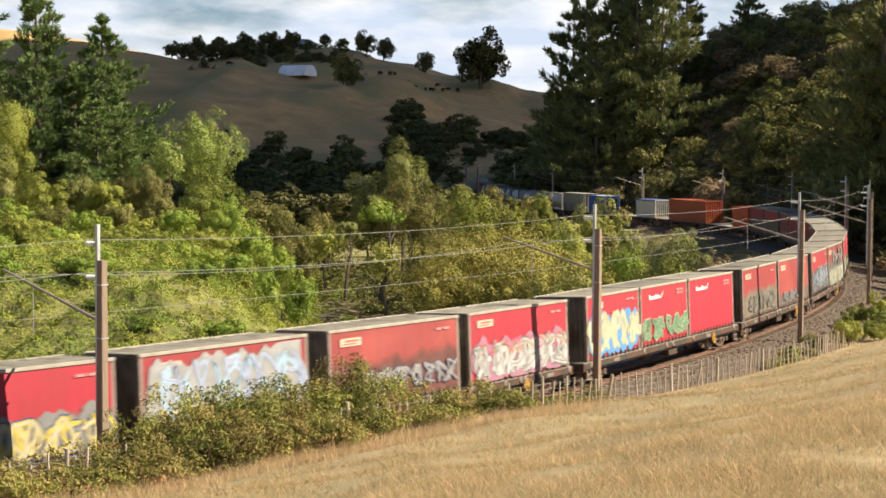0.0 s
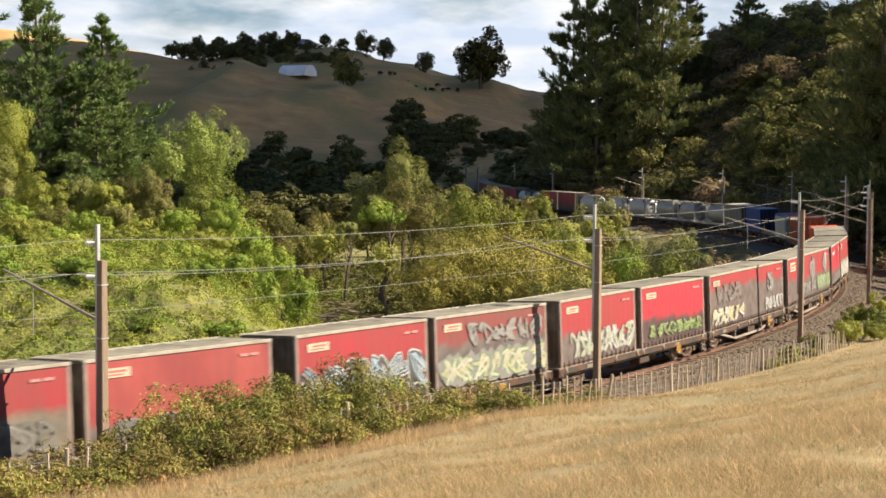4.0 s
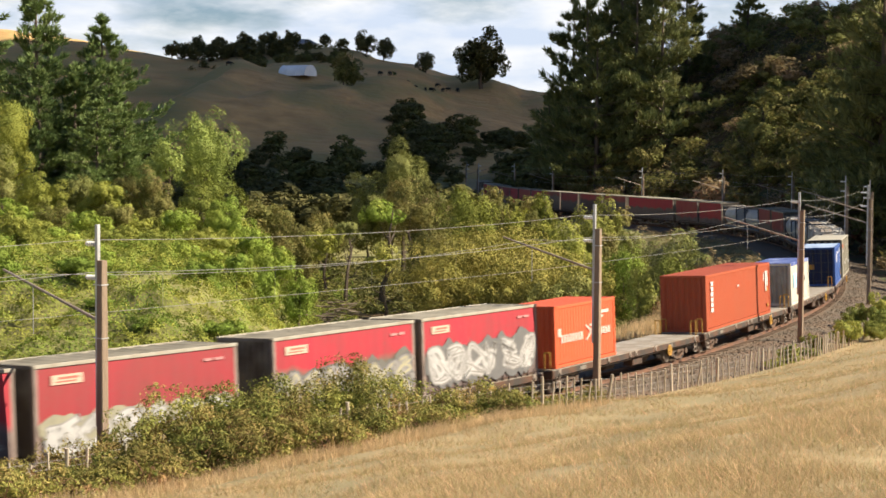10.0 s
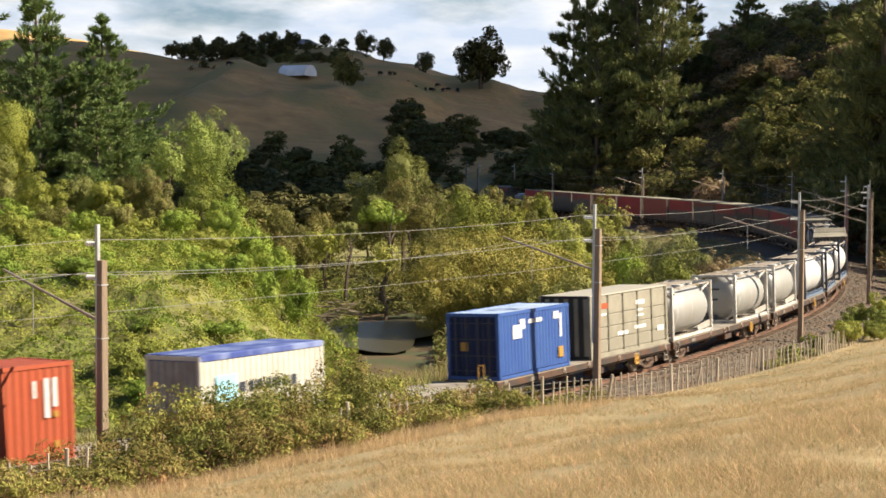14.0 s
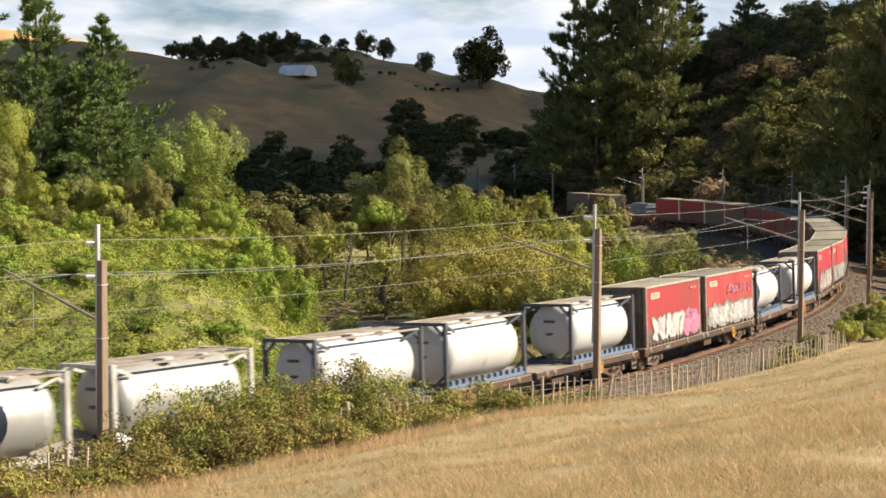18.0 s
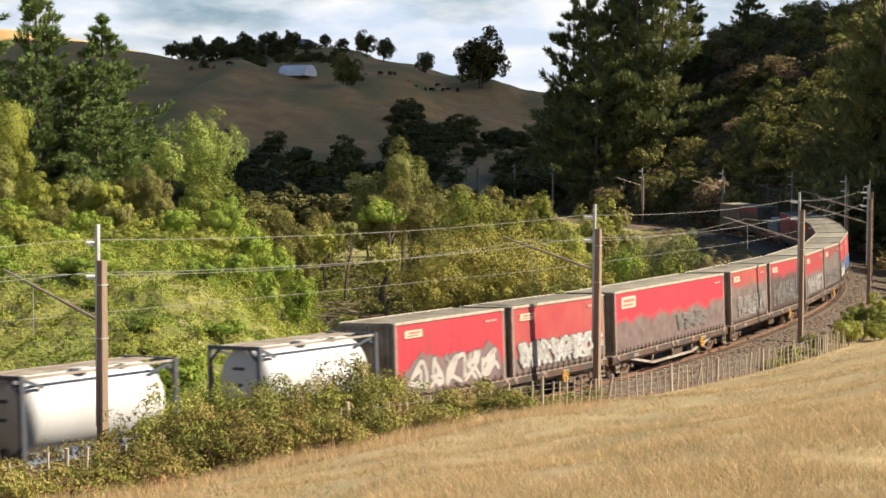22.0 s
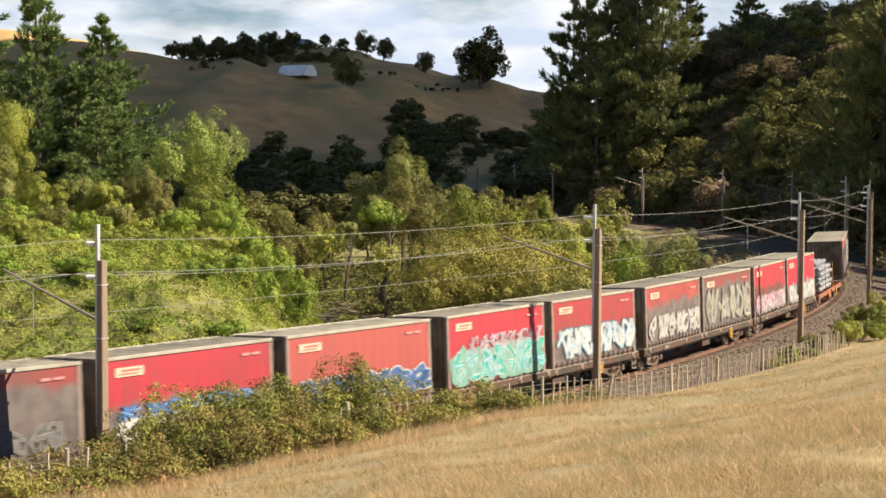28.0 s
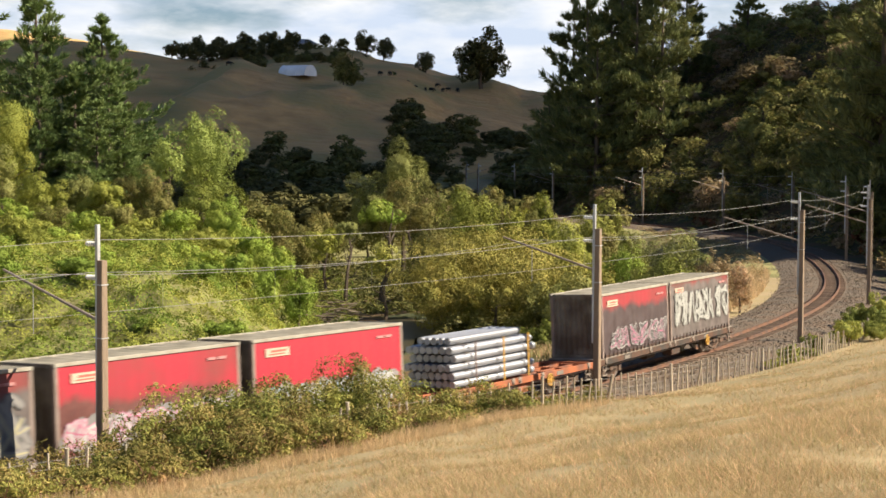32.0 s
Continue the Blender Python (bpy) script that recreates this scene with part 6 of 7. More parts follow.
wire("earth_wire", 2.55, 7.65, 0.25, 0.008)
wire("feeder_wire", 2.55, 6.72, 0.30, 0.008)
wire("catenary_wire", 0.0, 6.55, 0.45, 0.007)
wire("contact_wire", 0.1, 5.25, 0.03, 0.007)
for a, b in zip(MASTS[:7], MASTS[1:7]):
    pa, pb = line(a, 0.0), line(b, 0.0)
    for i in range(1, 5):
        t = i / 5
        bm = bmesh.new()
        x, y = pa[0] + (pb[0] - pa[0]) * t, pa[1] + (pb[1] - pa[1]) * t
        bm_rod(bm, (x, y, 5.25), (x, y, 6.55 - 0.45 * 4 * t * (1 - t)), 0.007, 0.007, 4)
        part("dropper", bm, M_WIRE, wires)

# fence
fence = thing("wire_fence", "wire fence with close weathered wooden posts", "fence")
post_me = [make_mesh(lambda bm: bm_rod(bm, (0, 0, -0.3), (0.01, 0, 1.0), 0.036, 0.032, 6), M_POST, "fence_post"),
           make_mesh(lambda bm: bm_rod(bm, (0, 0, -0.3), (0, 0.012, 1.08), 0.04, 0.034, 6), M_POST, "fence_post"),
           make_mesh(lambda bm: bm_rod(bm, (0, 0, -0.3), (0, 0, 1.2), 0.065, 0.06, 8), M_POST, "fence_post")]
g = np.random.default_rng(31)
FENCE_W = 6.2
i = 0
s = 6.0
tops = []
while s < 78:
    x, y, hd = line(s, FENCE_W + 0.08 * math.sin(s * 0.7))
    z = gz(x, y)
    big = i % 9 == 0
    child("fence_post", post_me[2 if big else i % 2], fence,
          m=Matrix.Translation((x, y, z)) @ Euler((g.normal() * 0.05, g.normal() * 0.06, g.uniform(0, 6))).to_matrix().to_4x4() @ Matrix.Diagonal((1, 1, g.uniform(0.86, 1.05), 1)))
    tops.append((x, y, z))
    s += 0.56 * g.uniform(0.85, 1.15)
    i += 1
for h in (0.25, 0.48, 0.70, 0.90):
    for p, q in zip(tops[::3], tops[3::3]):
        bm = bmesh.new()
        bm_rod(bm, (p[0], p[1], p[2] + h), (q[0], q[1], q[2] + h), 0.006, 0.006, 4)
        part("fence_wire", bm, M_WIRE, fence)

# bramble along the fence
M_CANE = mat("bramble_cane", (0.20, 0.10, 0.06), 0.8, vary=0.3, scale=6)


def bramble(seed, rad, high, leaves):
    ob = thing("bramble_bush", "tangled green brown bramble bush along the fence", "bramble", "brambles along the fence")
    g = np.random.default_rng(seed)
    bm = bmesh.new()
    for i in range(26):
        a, L = g.uniform(0, 6.28), rad * g.uniform(0.6, 1.1)
        p = Vector((g.normal() * 0.2 * rad, g.normal() * 0.2 * rad, 0))
        top = high * g.uniform(0.4, 0.78)
        q = p + Vector((math.cos(a) * L * 0.45, math.sin(a) * L * 0.45, top))
        e = p + Vector((math.cos(a) * L, math.sin(a) * L, top * g.uniform(0.45, 0.9)))
        bm_rod(bm, p, q, 0.009, 0.007, 4)
        bm_rod(bm, q, e, 0.007, 0.003, 4)
    tagged(part("cane_tangle", bm, M_CANE, ob, "reddish brown canes"), kind="stuff")
    co = crown_faces(seed, (rad * 1.12, rad * 1.12, high), int(16 + 4 * high), leaves, 0.072, 0.4, 0.0, 0.6, stray=0.7, reach=(0.2, 0.68))
    child("leaves", quick_quads("leaves", co, M_BRAMBLE, 3), ob)
    return ob


for i, (s, w, top, k) in enumerate(((12.8, 5.6, 2.3, 0.8), (15.0, 5.8, 2.5, 0.85), (17.0, 5.6, 2.85, 0.9), (19.0, 5.5, 3.05, 0.95), (20.6, 5.6, 3.4, 1.0), (22.2, 5.5, 3.6, 1.05), (23.8, 5.6, 3.65, 1.05),
                                (25.6, 4.9, 3.2, 1.0), (27.0, 4.95, 3.35, 0.8), (28.2, 4.9, 3.8, 0.95), (29.8, 4.9, 3.1, 0.95), (31.6, 4.85, 2.5, 0.9), (33.6, 4.8, 2.3, 0.9), (35.6, 5.2, 2.0, 0.85),
                                (37.8, 5.0, 1.5, 0.7), (16.0, 7.0, 2.75, 0.75), (18.4, 7.2, 2.9, 0.8), (20.4, 7.1, 3.1, 0.85), (22.4, 7.0, 3.1, 0.85), (24.6, 6.9, 2.8, 0.75), (26.6, 6.7, 2.7, 0.75), (28.8, 6.6, 2.5, 0.7), (13.6, 7.0, 2.6, 0.6), (40.5, 5.2, 1.3, 0.6), (15.0, 8.4, 2.75, 0.7), (17.2, 8.5, 2.85, 0.8), (19.4, 8.5, 2.95, 0.8), (21.6, 8.3, 2.85, 0.8), (23.8, 8.0, 2.6, 0.75), (26.0, 7.7, 2.4, 0.7), (34.4, 6.4, 1.9, 0.6), (31.0, 6.6, 2.1, 0.65), (42.8, 5.0, 1.1, 0.5))):
    x, y, _ = line(s, w)
    z = gz(x, y)
    if w > 6.5 and (s > 24.5 or s < 18.5):
        top = z + 0.45
    high = max(0.5, top - z + 0.42)
    bramble(500 + i, 1.55 * k, high, int(2500 * 1.55 * k * high)).matrix_basis = Matrix.Translation((x, y, z - 0.15))
for i in range(20):
    s, w = 10.5 + 1.15 * i, 7.9 + 1.5 * ((i * 5) % 7) / 7 - 0.035 * i
    x, y, _ = line(s, w)
    high = 0.9 + 0.15 * ((i * 3) % 4)
    bramble(540 + i, 0.95 + 0.09 * (i % 4), high, int(2600 * high)).matrix_basis = at_ground(x, y, i * 63, 1.0, 1.0, 0.1)
g = np.random.default_rng(33)
n = 90000
s_, w_ = g.uniform(10, 43, n), 4.9 + 4.6 * g.random(n)
x, y = along(s_, w_)
high = np.interp(s_, (10, 15, 22, 28, 33, 43), (0.5, 0.8, 1.15, 1.15, 0.8, 0.35)) * np.interp(w_, (4.9, 5.4, 6.1, 6.5, 9.5), (0.7, 1.25, 1.0, 0.42, 0.22))
high = high * np.clip(0.75 + 0.55 * waves(x, y, 2.6, 41) + 0.4 * waves(x, y, 0.9, 42), 0.08, 2)
keep = (w_ < 9.6 - 0.11 * (s_ - 10)) & (waves(x, y, 2.2, 43) + g.normal(size=n) * 0.5 > np.interp(w_, (6, 9), (-0.9, 0.3)))
cover("bramble_tangle", "low tangle of brambles spreading along the fence", x[keep], y[keep], high[keep] + np.interp(w_[keep], (4.9, 6.0), (0.9, 0.0)), 0.07, 44, M_BRAMBLE, "bramble")
# gorse bushes at the foot of the slope
gorse = [proto(tree("gorse_bush", "bright green gorse bush at the track side", "bush", 220 + i, (1.3, 1.3, 1.5), 10, 5200, 0.08, M_GORSE, 0.9, 0.05, 4)) for i in range(2)]
for i, (s, w, k, kz) in enumerate(((72.0, 4.5, 0.55, 1.0), (77.5, 4.8, 0.6, 0.7), (72.8, 6.3, 0.9, 1.4), (75.5, 5.6, 0.8, 1.3), (81.5, 5.3, 1.0, 1.7), (85.5, 5.6, 1.0, 1.7), (92.0, 5.6, 1.1, 1.7), (64.5, 5.2, 0.75, 0.9), (67.0, 5.6, 0.6, 0.6), (61.5, 5.6, 0.65, 0.45), (78.0, 6.4, 1.0, 1.05), (80.5, 7.0, 0.9, 0.9), (83.0, 6.2, 1.0, 1.1), (86.0, 6.6, 1.1, 1.2), (89.5, 6.4, 1.1, 1.1),
                                (93.0, 6.8, 1.2, 1.3), (97.0, 7.4, 1.3, 1.4), (76.0, 7.4, 0.8, 0.7), (87.5, 8.2, 0.9, 0.9), (101.0, 8.0, 1.3, 1.3), (92.0, 9.0, 1.0, 1.0))):
    x, y, _ = line(s, w)
    copy_thing(gorse[i % 2], at_ground(x, y, i * 50, k, kz, 0.1))


# ---------------------------------------------------------------- grass
def blades(name, label, x, y, z, high, wide, seed, material, lean=0.35):
    g = np.random.default_rng(seed)
    n = len(x)
    a = g.uniform(0, 6.2832, n)
    h = high * g.uniform(0.5, 1.25, n)
    b = g.uniform(0, 6.2832, n)
    k = h * g.uniform(0.05, lean, n)
    wd = wide * g.uniform(0.6, 1.4, n)
    p = np.stack([x, y, z - 0.03], -1)
    sd = np.stack([np.cos(a) * wd, np.sin(a) * wd, np.zeros(n)], -1)
    tip = np.stack([x + np.cos(b) * k, y + np.sin(b) * k, z + h], -1)
    tagged(new(name, quick_quads(name, np.stack([p - sd, p + sd, tip], 1), material, 3)), label, "grass", kind="stuff")


g = np.random.default_rng(51)
n = 470000
d = 9.0 * (95 / 9.0) ** (g.random(n) ** 1.1)
a = g.uniform(-0.285, 0.285, n)
x, y = a * d, d
s_, w_ = beside(x, y)
tuft = waves(x, y, 3.1, 52) + 0.6 * waves(x, y, 1.1, 53)
keep = (w_ > 6.3) & (s_ < 108) & (w_ < 48) & (tuft + g.normal(size=n) * 0.55 > -0.75)
x, y, d, tuft = x[keep], y[keep], d[keep], tuft[keep]
pick = g.random(len(x))
for nm, lab, sel, m_, hi in (("dry_grass", "tall dry straw coloured pasture grass", pick < 0.70, M_STRAW, 0.25), ("seed_heads", "reddish brown dry grass seed stalks", (pick >= 0.70) & (pick < 0.86), M_STALK, 0.34), ("green_grass", "short greenish grass between dry stalks", pick >= 0.86, M_WEED, 0.18)):
    blades(nm, lab, x[sel], y[sel], ground(x[sel], y[sel]), 0.36 * hi + 0.07 * tuft[sel] * ease(d[sel] / 40) + 0.02, 0.0014 + 0.00011 * d[sel], 54, m_, 2.6)
n = 70000
x, y = along(g.uniform(-15, 135, n), -5.2 - 15 * g.random(n) ** 1.3)
keep = waves(x, y, 4.0, 61) + g.normal(size=n) * 0.5 > -0.3
x, y = x[keep], y[keep]
half = (g.random(len(x)) < 0.6) & (beside(x, y)[0] < 62)
blades("verge_weeds", "rank yellow green weeds on the verge", x[half], y[half], ground(x[half], y[half]), 0.8, 0.03, 62, M_WEED, 0.7)
blades("verge_grass", "tall dry grass on the verge", x[~half], y[~half], ground(x[~half], y[~half]), 0.7, 0.02, 65, M_STRAW, 0.7)
x, y = along(g.uniform(-8, 32, 7000), 4.9 + 1.6 * g.random(7000))
blades("fence_weeds", "weeds growing along the fence", x, y, ground(x, y), 0.5, 0.03, 63, M_WEED, 0.6)
n = 45000
d, a = g.uniform(60, 100, n), g.uniform(-0.28, -0.12, n)
x, y = a * d, d
s_, w_ = beside(x, y)
keep = (w_ < -6) & (w_ > -20)
x, y = x[keep], y[keep]
blades("bank_grass", "yellow green grass below the bank", x, y, ground(x, y), 0.5, 0.022, 64, M_WEED, 0.7)
x, y = along(g.uniform(8, 34, 22000), 7.0 + 4.0 * g.random(22000))
blades("bramble_grass", "dry grass growing through the bramble edge", x, y, ground(x, y), 0.36, 0.006, 66, M_STRAW, 0.9)

# loose stones on the ballast
g = np.random.default_rng(71)
m = 20000
s_ = g.uniform(15, 150, m)
w_ = np.where(g.random(m) < 0.62, g.uniform(1.2, 5.0, m), -g.uniform(1.2, 6.2, m))
pt = np.stack(along(s_, w_), -1)
zz = np.interp(w_, (-6.6, -4.2, -2.7, -1.9, 1.9, 2.7, 5.2), (-0.72, -0.50, -0.24, -0.19, -0.19, -0.24, -0.66))
c = np.stack([pt[:, 0], pt[:, 1], zz], -1)
r = g.uniform(0.03, 0.075, m)[:, None]
u = g.normal(size=(m, 3))
u /= np.linalg.norm(u, axis=1)[:, None]
v = np.cross(u, g.normal(size=(m, 3)))
v /= np.linalg.norm(v, axis=1)[:, None]
t = np.cross(u, v)
pa, pb, pc, pd = c + u * r, c - u * r * 0.5 + v * r, c - u * r * 0.5 - v * r * 0.6 + t * r * 0.9, c - u * r * 0.4 - v * r * 0.5 - t * r
tri_ = np.concatenate([np.stack(q, 1) for q in ((pa, pb, pc), (pa, pc, pd), (pa, pd, pb), (pb, pd, pc))])
tagged(new("ballast_stones", quick_quads("ballast_stones", tri_, M_STONE, 3)), "loose grey brown ballast stones", "stones", kind="stuff")
# sleepers
sl = make_mesh(lambda bm: bm_box(bm, -0.11, 0.11, -1.05, 1.05, -0.30, -0.152), M_SLEEPER, "sleeper", 0.012)
s = 12.0
while s < 170:
    x, y, hd = line(s)
    child("sleeper", sl, rails, m=Matrix.Translation((x, y, 0)) @ Matrix.Rotation(hd, 4, "Z"))
    s += 0.7


# ---------------------------------------------------------------- spray painting on the curtains
PAINT = {}


def paint(rgb):
    if rgb not in PAINT:
        PAINT[rgb] = plain("spray_paint_%d" % len(PAINT), tuple(0.72 * c + 0.01 for c in rgb), 0.6, vary=0.2, second=tuple(c * 0.5 + 0.03 for c in rgb), amount=0.6, sscale=1.6, scale=5.0)
    return PAINT[rgb]


WHITE, CREAM, PINK, HOT, SKY, BLUE_, NAVY_ = (0.56, 0.55, 0.53), (0.50, 0.46, 0.28), (0.62, 0.22, 0.34), (0.55, 0.06, 0.20), (0.42, 0.58, 0.72), (0.06, 0.20, 0.55), (0.03, 0.06, 0.18)
TEAL, GREEN, LIME, YEL, ASH, STEEL, LILAC = (0.05, 0.42, 0.32), (0.08, 0.26, 0.10), (0.30, 0.40, 0.12), (0.66, 0.52, 0.08), (0.32, 0.30, 0.28), (0.16, 0.155, 0.15), (0.45, 0.38, 0.55)


def ribbon(bm, pts, width, y):
    """A flat band through points (x, z) in the plane y."""
    dense = []
    n = len(pts)
    for i in range(n - 1):
        p0, p1, p2, p3 = pts[max(i - 1, 0)], pts[i], pts[i + 1], pts[min(i + 2, n - 1)]
        for k in range(5):
            t = k / 5
            dense.append(tuple(0.5 * (2 * p1[j] + (p2[j] - p0[j]) * t + (2 * p0[j] - 5 * p1[j] + 4 * p2[j] - p3[j]) * t * t + (3 * p1[j] - p0[j] - 3 * p2[j] + p3[j]) * t ** 3) for j in (0, 1)))
    dense.append(pts[-1])
    prev = None
    for i, p in enumerate(dense):
        q = dense[min(i + 1, len(dense) - 1)]
        o = dense[max(i - 1, 0)]
        dx, dz = q[0] - o[0], q[1] - o[1]
        L = math.hypot(dx, dz) or 1
        k = width / 2 * (0.55 if i in (0, len(dense) - 1) else 1.0)
        row = [bm.verts.new((p[0] - dz / L * k, y, p[1] + dx / L * k)), bm.verts.new((p[0] + dz / L * k, y, p[1] - dx / L * k))]
        if prev:
            bm.faces.new((prev[0], row[0], row[1], prev[1]))
        prev = row


def blob(bm, x, z, rx, rz, y, g, n=14, z_lo=0.06, z_hi=9.0):
    a0 = g.uniform(0, 6)
    v = []
    for i in range(n):
        a = 6.2832 * i / n
        k = 1 + 0.14 * math.sin(3 * a + a0) + 0.10 * math.sin(5 * a - a0)
        v.append(bm.verts.new((x + math.cos(a) * rx * k, y, min(z_hi, max(z_lo, z + math.sin(a) * rz * k)))))
    bm.faces.new(v)


def spray(key, u0, u1, z0, z1, fill, outline, cloud=None, shine=None, letters=6, seed=0, thick=1.0, clouds=1.0):
    """Abstract sprayed shapes on the camera side of a container: from u0 to u1 of its length, z0 to z1 high."""
    ob = R[key]
    dims = [c for c in ob.children if c.name.startswith("base_frame")][0].data
    L = max(v.co.x for v in dims.vertices) * 2
    g = np.random.default_rng(seed + 900)
    xa, xb = L / 2 - u0 * L, L / 2 - u1 * L
    xa, xb = min(xa, L / 2 - 0.12), max(xb, -L / 2 + 0.12)
    y = 1.23 + 0.040
    cell = (xb - xa) / letters
    high = z1 - z0
    if cloud:
        bm = bmesh.new()
        for i in range(int(letters * 2.5)):
            f = (i + 0.5) / (letters * 2.5)
            rx = abs(cell) * 0.55 * clouds
            x = xa + (xb - xa) * f
            x = min(max(x, -L / 2 + 0.12 + rx), L / 2 - 0.12 - rx) if 2 * rx < L - 0.3 else x
            blob(bm, x, z0 + high * g.uniform(0.35, 0.62), rx, high * g.uniform(0.42, 0.62), y + 0.0004 * i, g, z_hi=2.68)
        part("spray_cloud", bm, paint(tuple(round(0.6 * c + 0.07, 3) for c in cloud)), ob)
    t = thick * min(abs(cell) * 0.26, high * 0.21)
    for i in range(letters):
        cx = xa + cell * (i + 0.5)
        w_ = abs(cell) * 0.56
        strokes = []
        for _ in range(int(g.integers(3, 6))):
            n = int(g.integers(3, 6))
            pts = [(cx + g.uniform(-w_, w_), z0 + high * g.uniform(0.1, 0.9)) for _ in range(n)]
            if g.random() < 0.6:
                pts = [(cx + g.uniform(-w_, w_) * 0.9, z0 + high * 0.08), (cx + g.uniform(-w_, w_), z0 + high * 0.5), (cx + g.uniform(-w_, w_) * 0.9, z0 + high * 0.92)] + pts[:1]
            strokes.append(pts)
        shape = ob
        for nm, rgb, k, dy in (("sprayed_shape", outline, 1.0, 0.006), ("spray_fill", fill, 0.6, 0.012), ("spray_shine", shine, 0.18, 0.018)):
            if rgb is None:
                continue
            bm = bmesh.new()
            for m_, pts in enumerate(strokes):
                if nm == "spray_shine" and m_ % 2:
                    continue
                ribbon(bm, pts, t * k, y + dy + 0.0002 * (m_ + 4 * (i % 2)))
            made = part(nm, bm, paint(rgb), shape)
            if shape is ob:
                shape = made


spray("a", 0.0, 0.98, 0.10, 1.35, YEL, NAVY_, ASH, WHITE, 6, 1)
spray("b", 0.08, 0.99, 0.12, 2.55, SKY, ASH, WHITE, LILAC, 5, 2, 0.7, 1.1)
spray("b", 0.10, 0.95, 0.2, 1.1, WHITE, PINK, None, YEL, 7, 3, 0.6)
spray("c", 0.22, 0.98, 0.35, 1.30, ASH, NAVY_, None, WHITE, 8, 4, 0.7)
spray("d", 0.04, 0.98, 0.12, 1.55, WHITE, STEEL, PINK, ASH, 6, 5, 1.3)
spray("d", 0.06, 0.96, 0.95, 1.60, HOT, PINK, None, YEL, 8, 6, 0.6)
spray("e", 0.02, 0.98, 0.20, 2.05, (0.56, 0.54, 0.36), (0.38, 0.42, 0.30), (0.06, 0.42, 0.95), None, 5, 7, 1.05)
spray("f", 0.03, 0.98, 0.25, 1.30, (0.14, 0.27, 0.14), (0.50, 0.49, 0.36), None, None, 6, 8, 1.1)
spray("h", 0.15, 0.95, 0.3, 1.3, OLIVE, STEEL, None, ASH, 6, 9, 0.8)
spray("i", 0.15, 0.85, 0.3, 0.9, STEEL, ASH, None, None, 4, 10, 1.2)
spray("j", 0.04, 0.97, 0.25, 1.75, (0.09, 0.085, 0.08), WHITE, None, SKY, 6, 11, 1.1)
spray("k", 0.03, 0.97, 0.12, 1.25, CREAM, GREEN, ASH, WHITE, 7, 12, 1.0)
spray("k", 0.25, 0.95, 1.45, 2.45, ASH, STEEL, None, None, 6, 13, 0.7)
spray("l", 0.12, 0.95, 0.2, 1.45, WHITE, ASH, None, LIME, 8, 14, 0.8)
spray("m", 0.10, 0.95, 0.3, 1.0, LIME, GREEN, None, CREAM, 8, 15, 0.6)
spray("n", 0.02, 0.42, 0.15, 1.05, WHITE, STEEL, None, YEL, 6, 16, 1.1)
spray("n", 0.08, 0.38, 1.2, 2.3, (0.24, 0.17, 0.15), STEEL, None, ASH, 4, 17, 0.8)
spray("n", 0.72, 0.98, 0.2, 1.0, WHITE, ASH, None, None, 5, 18, 0.7)
spray("n", 0.76, 0.84, 1.1, 2.4, ASH, STEEL, None, WHITE, 1, 19, 0.6)
spray("o", 0.24, 0.31, 1.45, 2.6, WHITE, ASH, ASH, GREEN, 1, 20, 0.6)
spray("o", 0.52, 0.60, 1.3, 2.6, ASH, STEEL, ASH, WHITE, 1, 21, 0.6)
spray("o", 0.84, 0.91, 1.4, 2.6, WHITE, ASH, ASH, GREEN, 1, 22, 0.6)
spray("o", 0.66, 0.99, 0.3, 1.25, LIME, GREEN, None, WHITE, 7, 23, 1.1)
spray("o", 0.32, 0.62, 0.35, 1.1, ASH, STEEL, None, WHITE, 6, 24, 0.9)
spray("q", 0.05, 0.95, 0.15, 1.25, WHITE, ASH, CREAM, None, 6, 25, 1.2)
spray("r", 0.03, 0.98, 0.2, 1.65, ASH, STEEL, OLIVE, CREAM, 6, 26, 1.2)
spray("s", 0.03, 0.97, 0.25, 1.7, WHITE, ASH, STEEL, ASH, 6, 27, 1.1)
spray("p", 0.10, 0.95, 0.25, 0.85, ASH, STEEL, None, None, 8, 28, 0.9)
spray("u1", 0.08, 0.68, 0.15, 1.35, WHITE, ASH, None, None, 5, 29, 1.3)
spray("u1", 0.68, 0.95, 0.2, 1.3, PINK, HOT, PINK, None, 2, 30, 1.2)
spray("u2", 0.03, 0.97, 0.2, 1.2, WHITE, (0.34, 0.30, 0.29), (0.40, 0.36, 0.35), None, 9, 31, 0.9)
spray("u2", 0.42, 0.92, 1.6, 2.2, PINK, SALMON, None, None, 6, 32, 0.4)
spray("x1", 0.10, 0.92, 0.15, 1.4, (0.50, 0.45, 0.41), (0.10, 0.085, 0.085), (0.22, 0.10, 0.10), None, 5, 33, 1.15)
spray("x2", 0.05, 0.97, 0.2, 1.35, WHITE, STEEL, None, ASH, 8, 35, 1.1)
spray("x3", 0.52, 0.80, 0.4, 1.25, GREY, ASH, None, None, 5, 36, 0.9)
spray("y1", 0.15, 0.92, 0.3, 1.35, (0.17, 0.15, 0.14), WHITE, None, None, 6, 37, 0.9)
spray("y2", 0.06, 0.96, 0.25, 1.6, (0.10, 0.095, 0.09), WHITE, None, None, 9, 38, 0.7)
spray("z1", 0.06, 0.96, 0.25, 1.3, ASH, WHITE, None, None, 6, 39, 0.8)
spray("z2", 0.1, 0.9, 0.3, 1.2, STEEL, ASH, None, None, 5, 40, 0.6)
spray("aa", 0.08, 0.92, 0.15, 0.95, WHITE, ASH, None, None, 6, 41, 1.3)
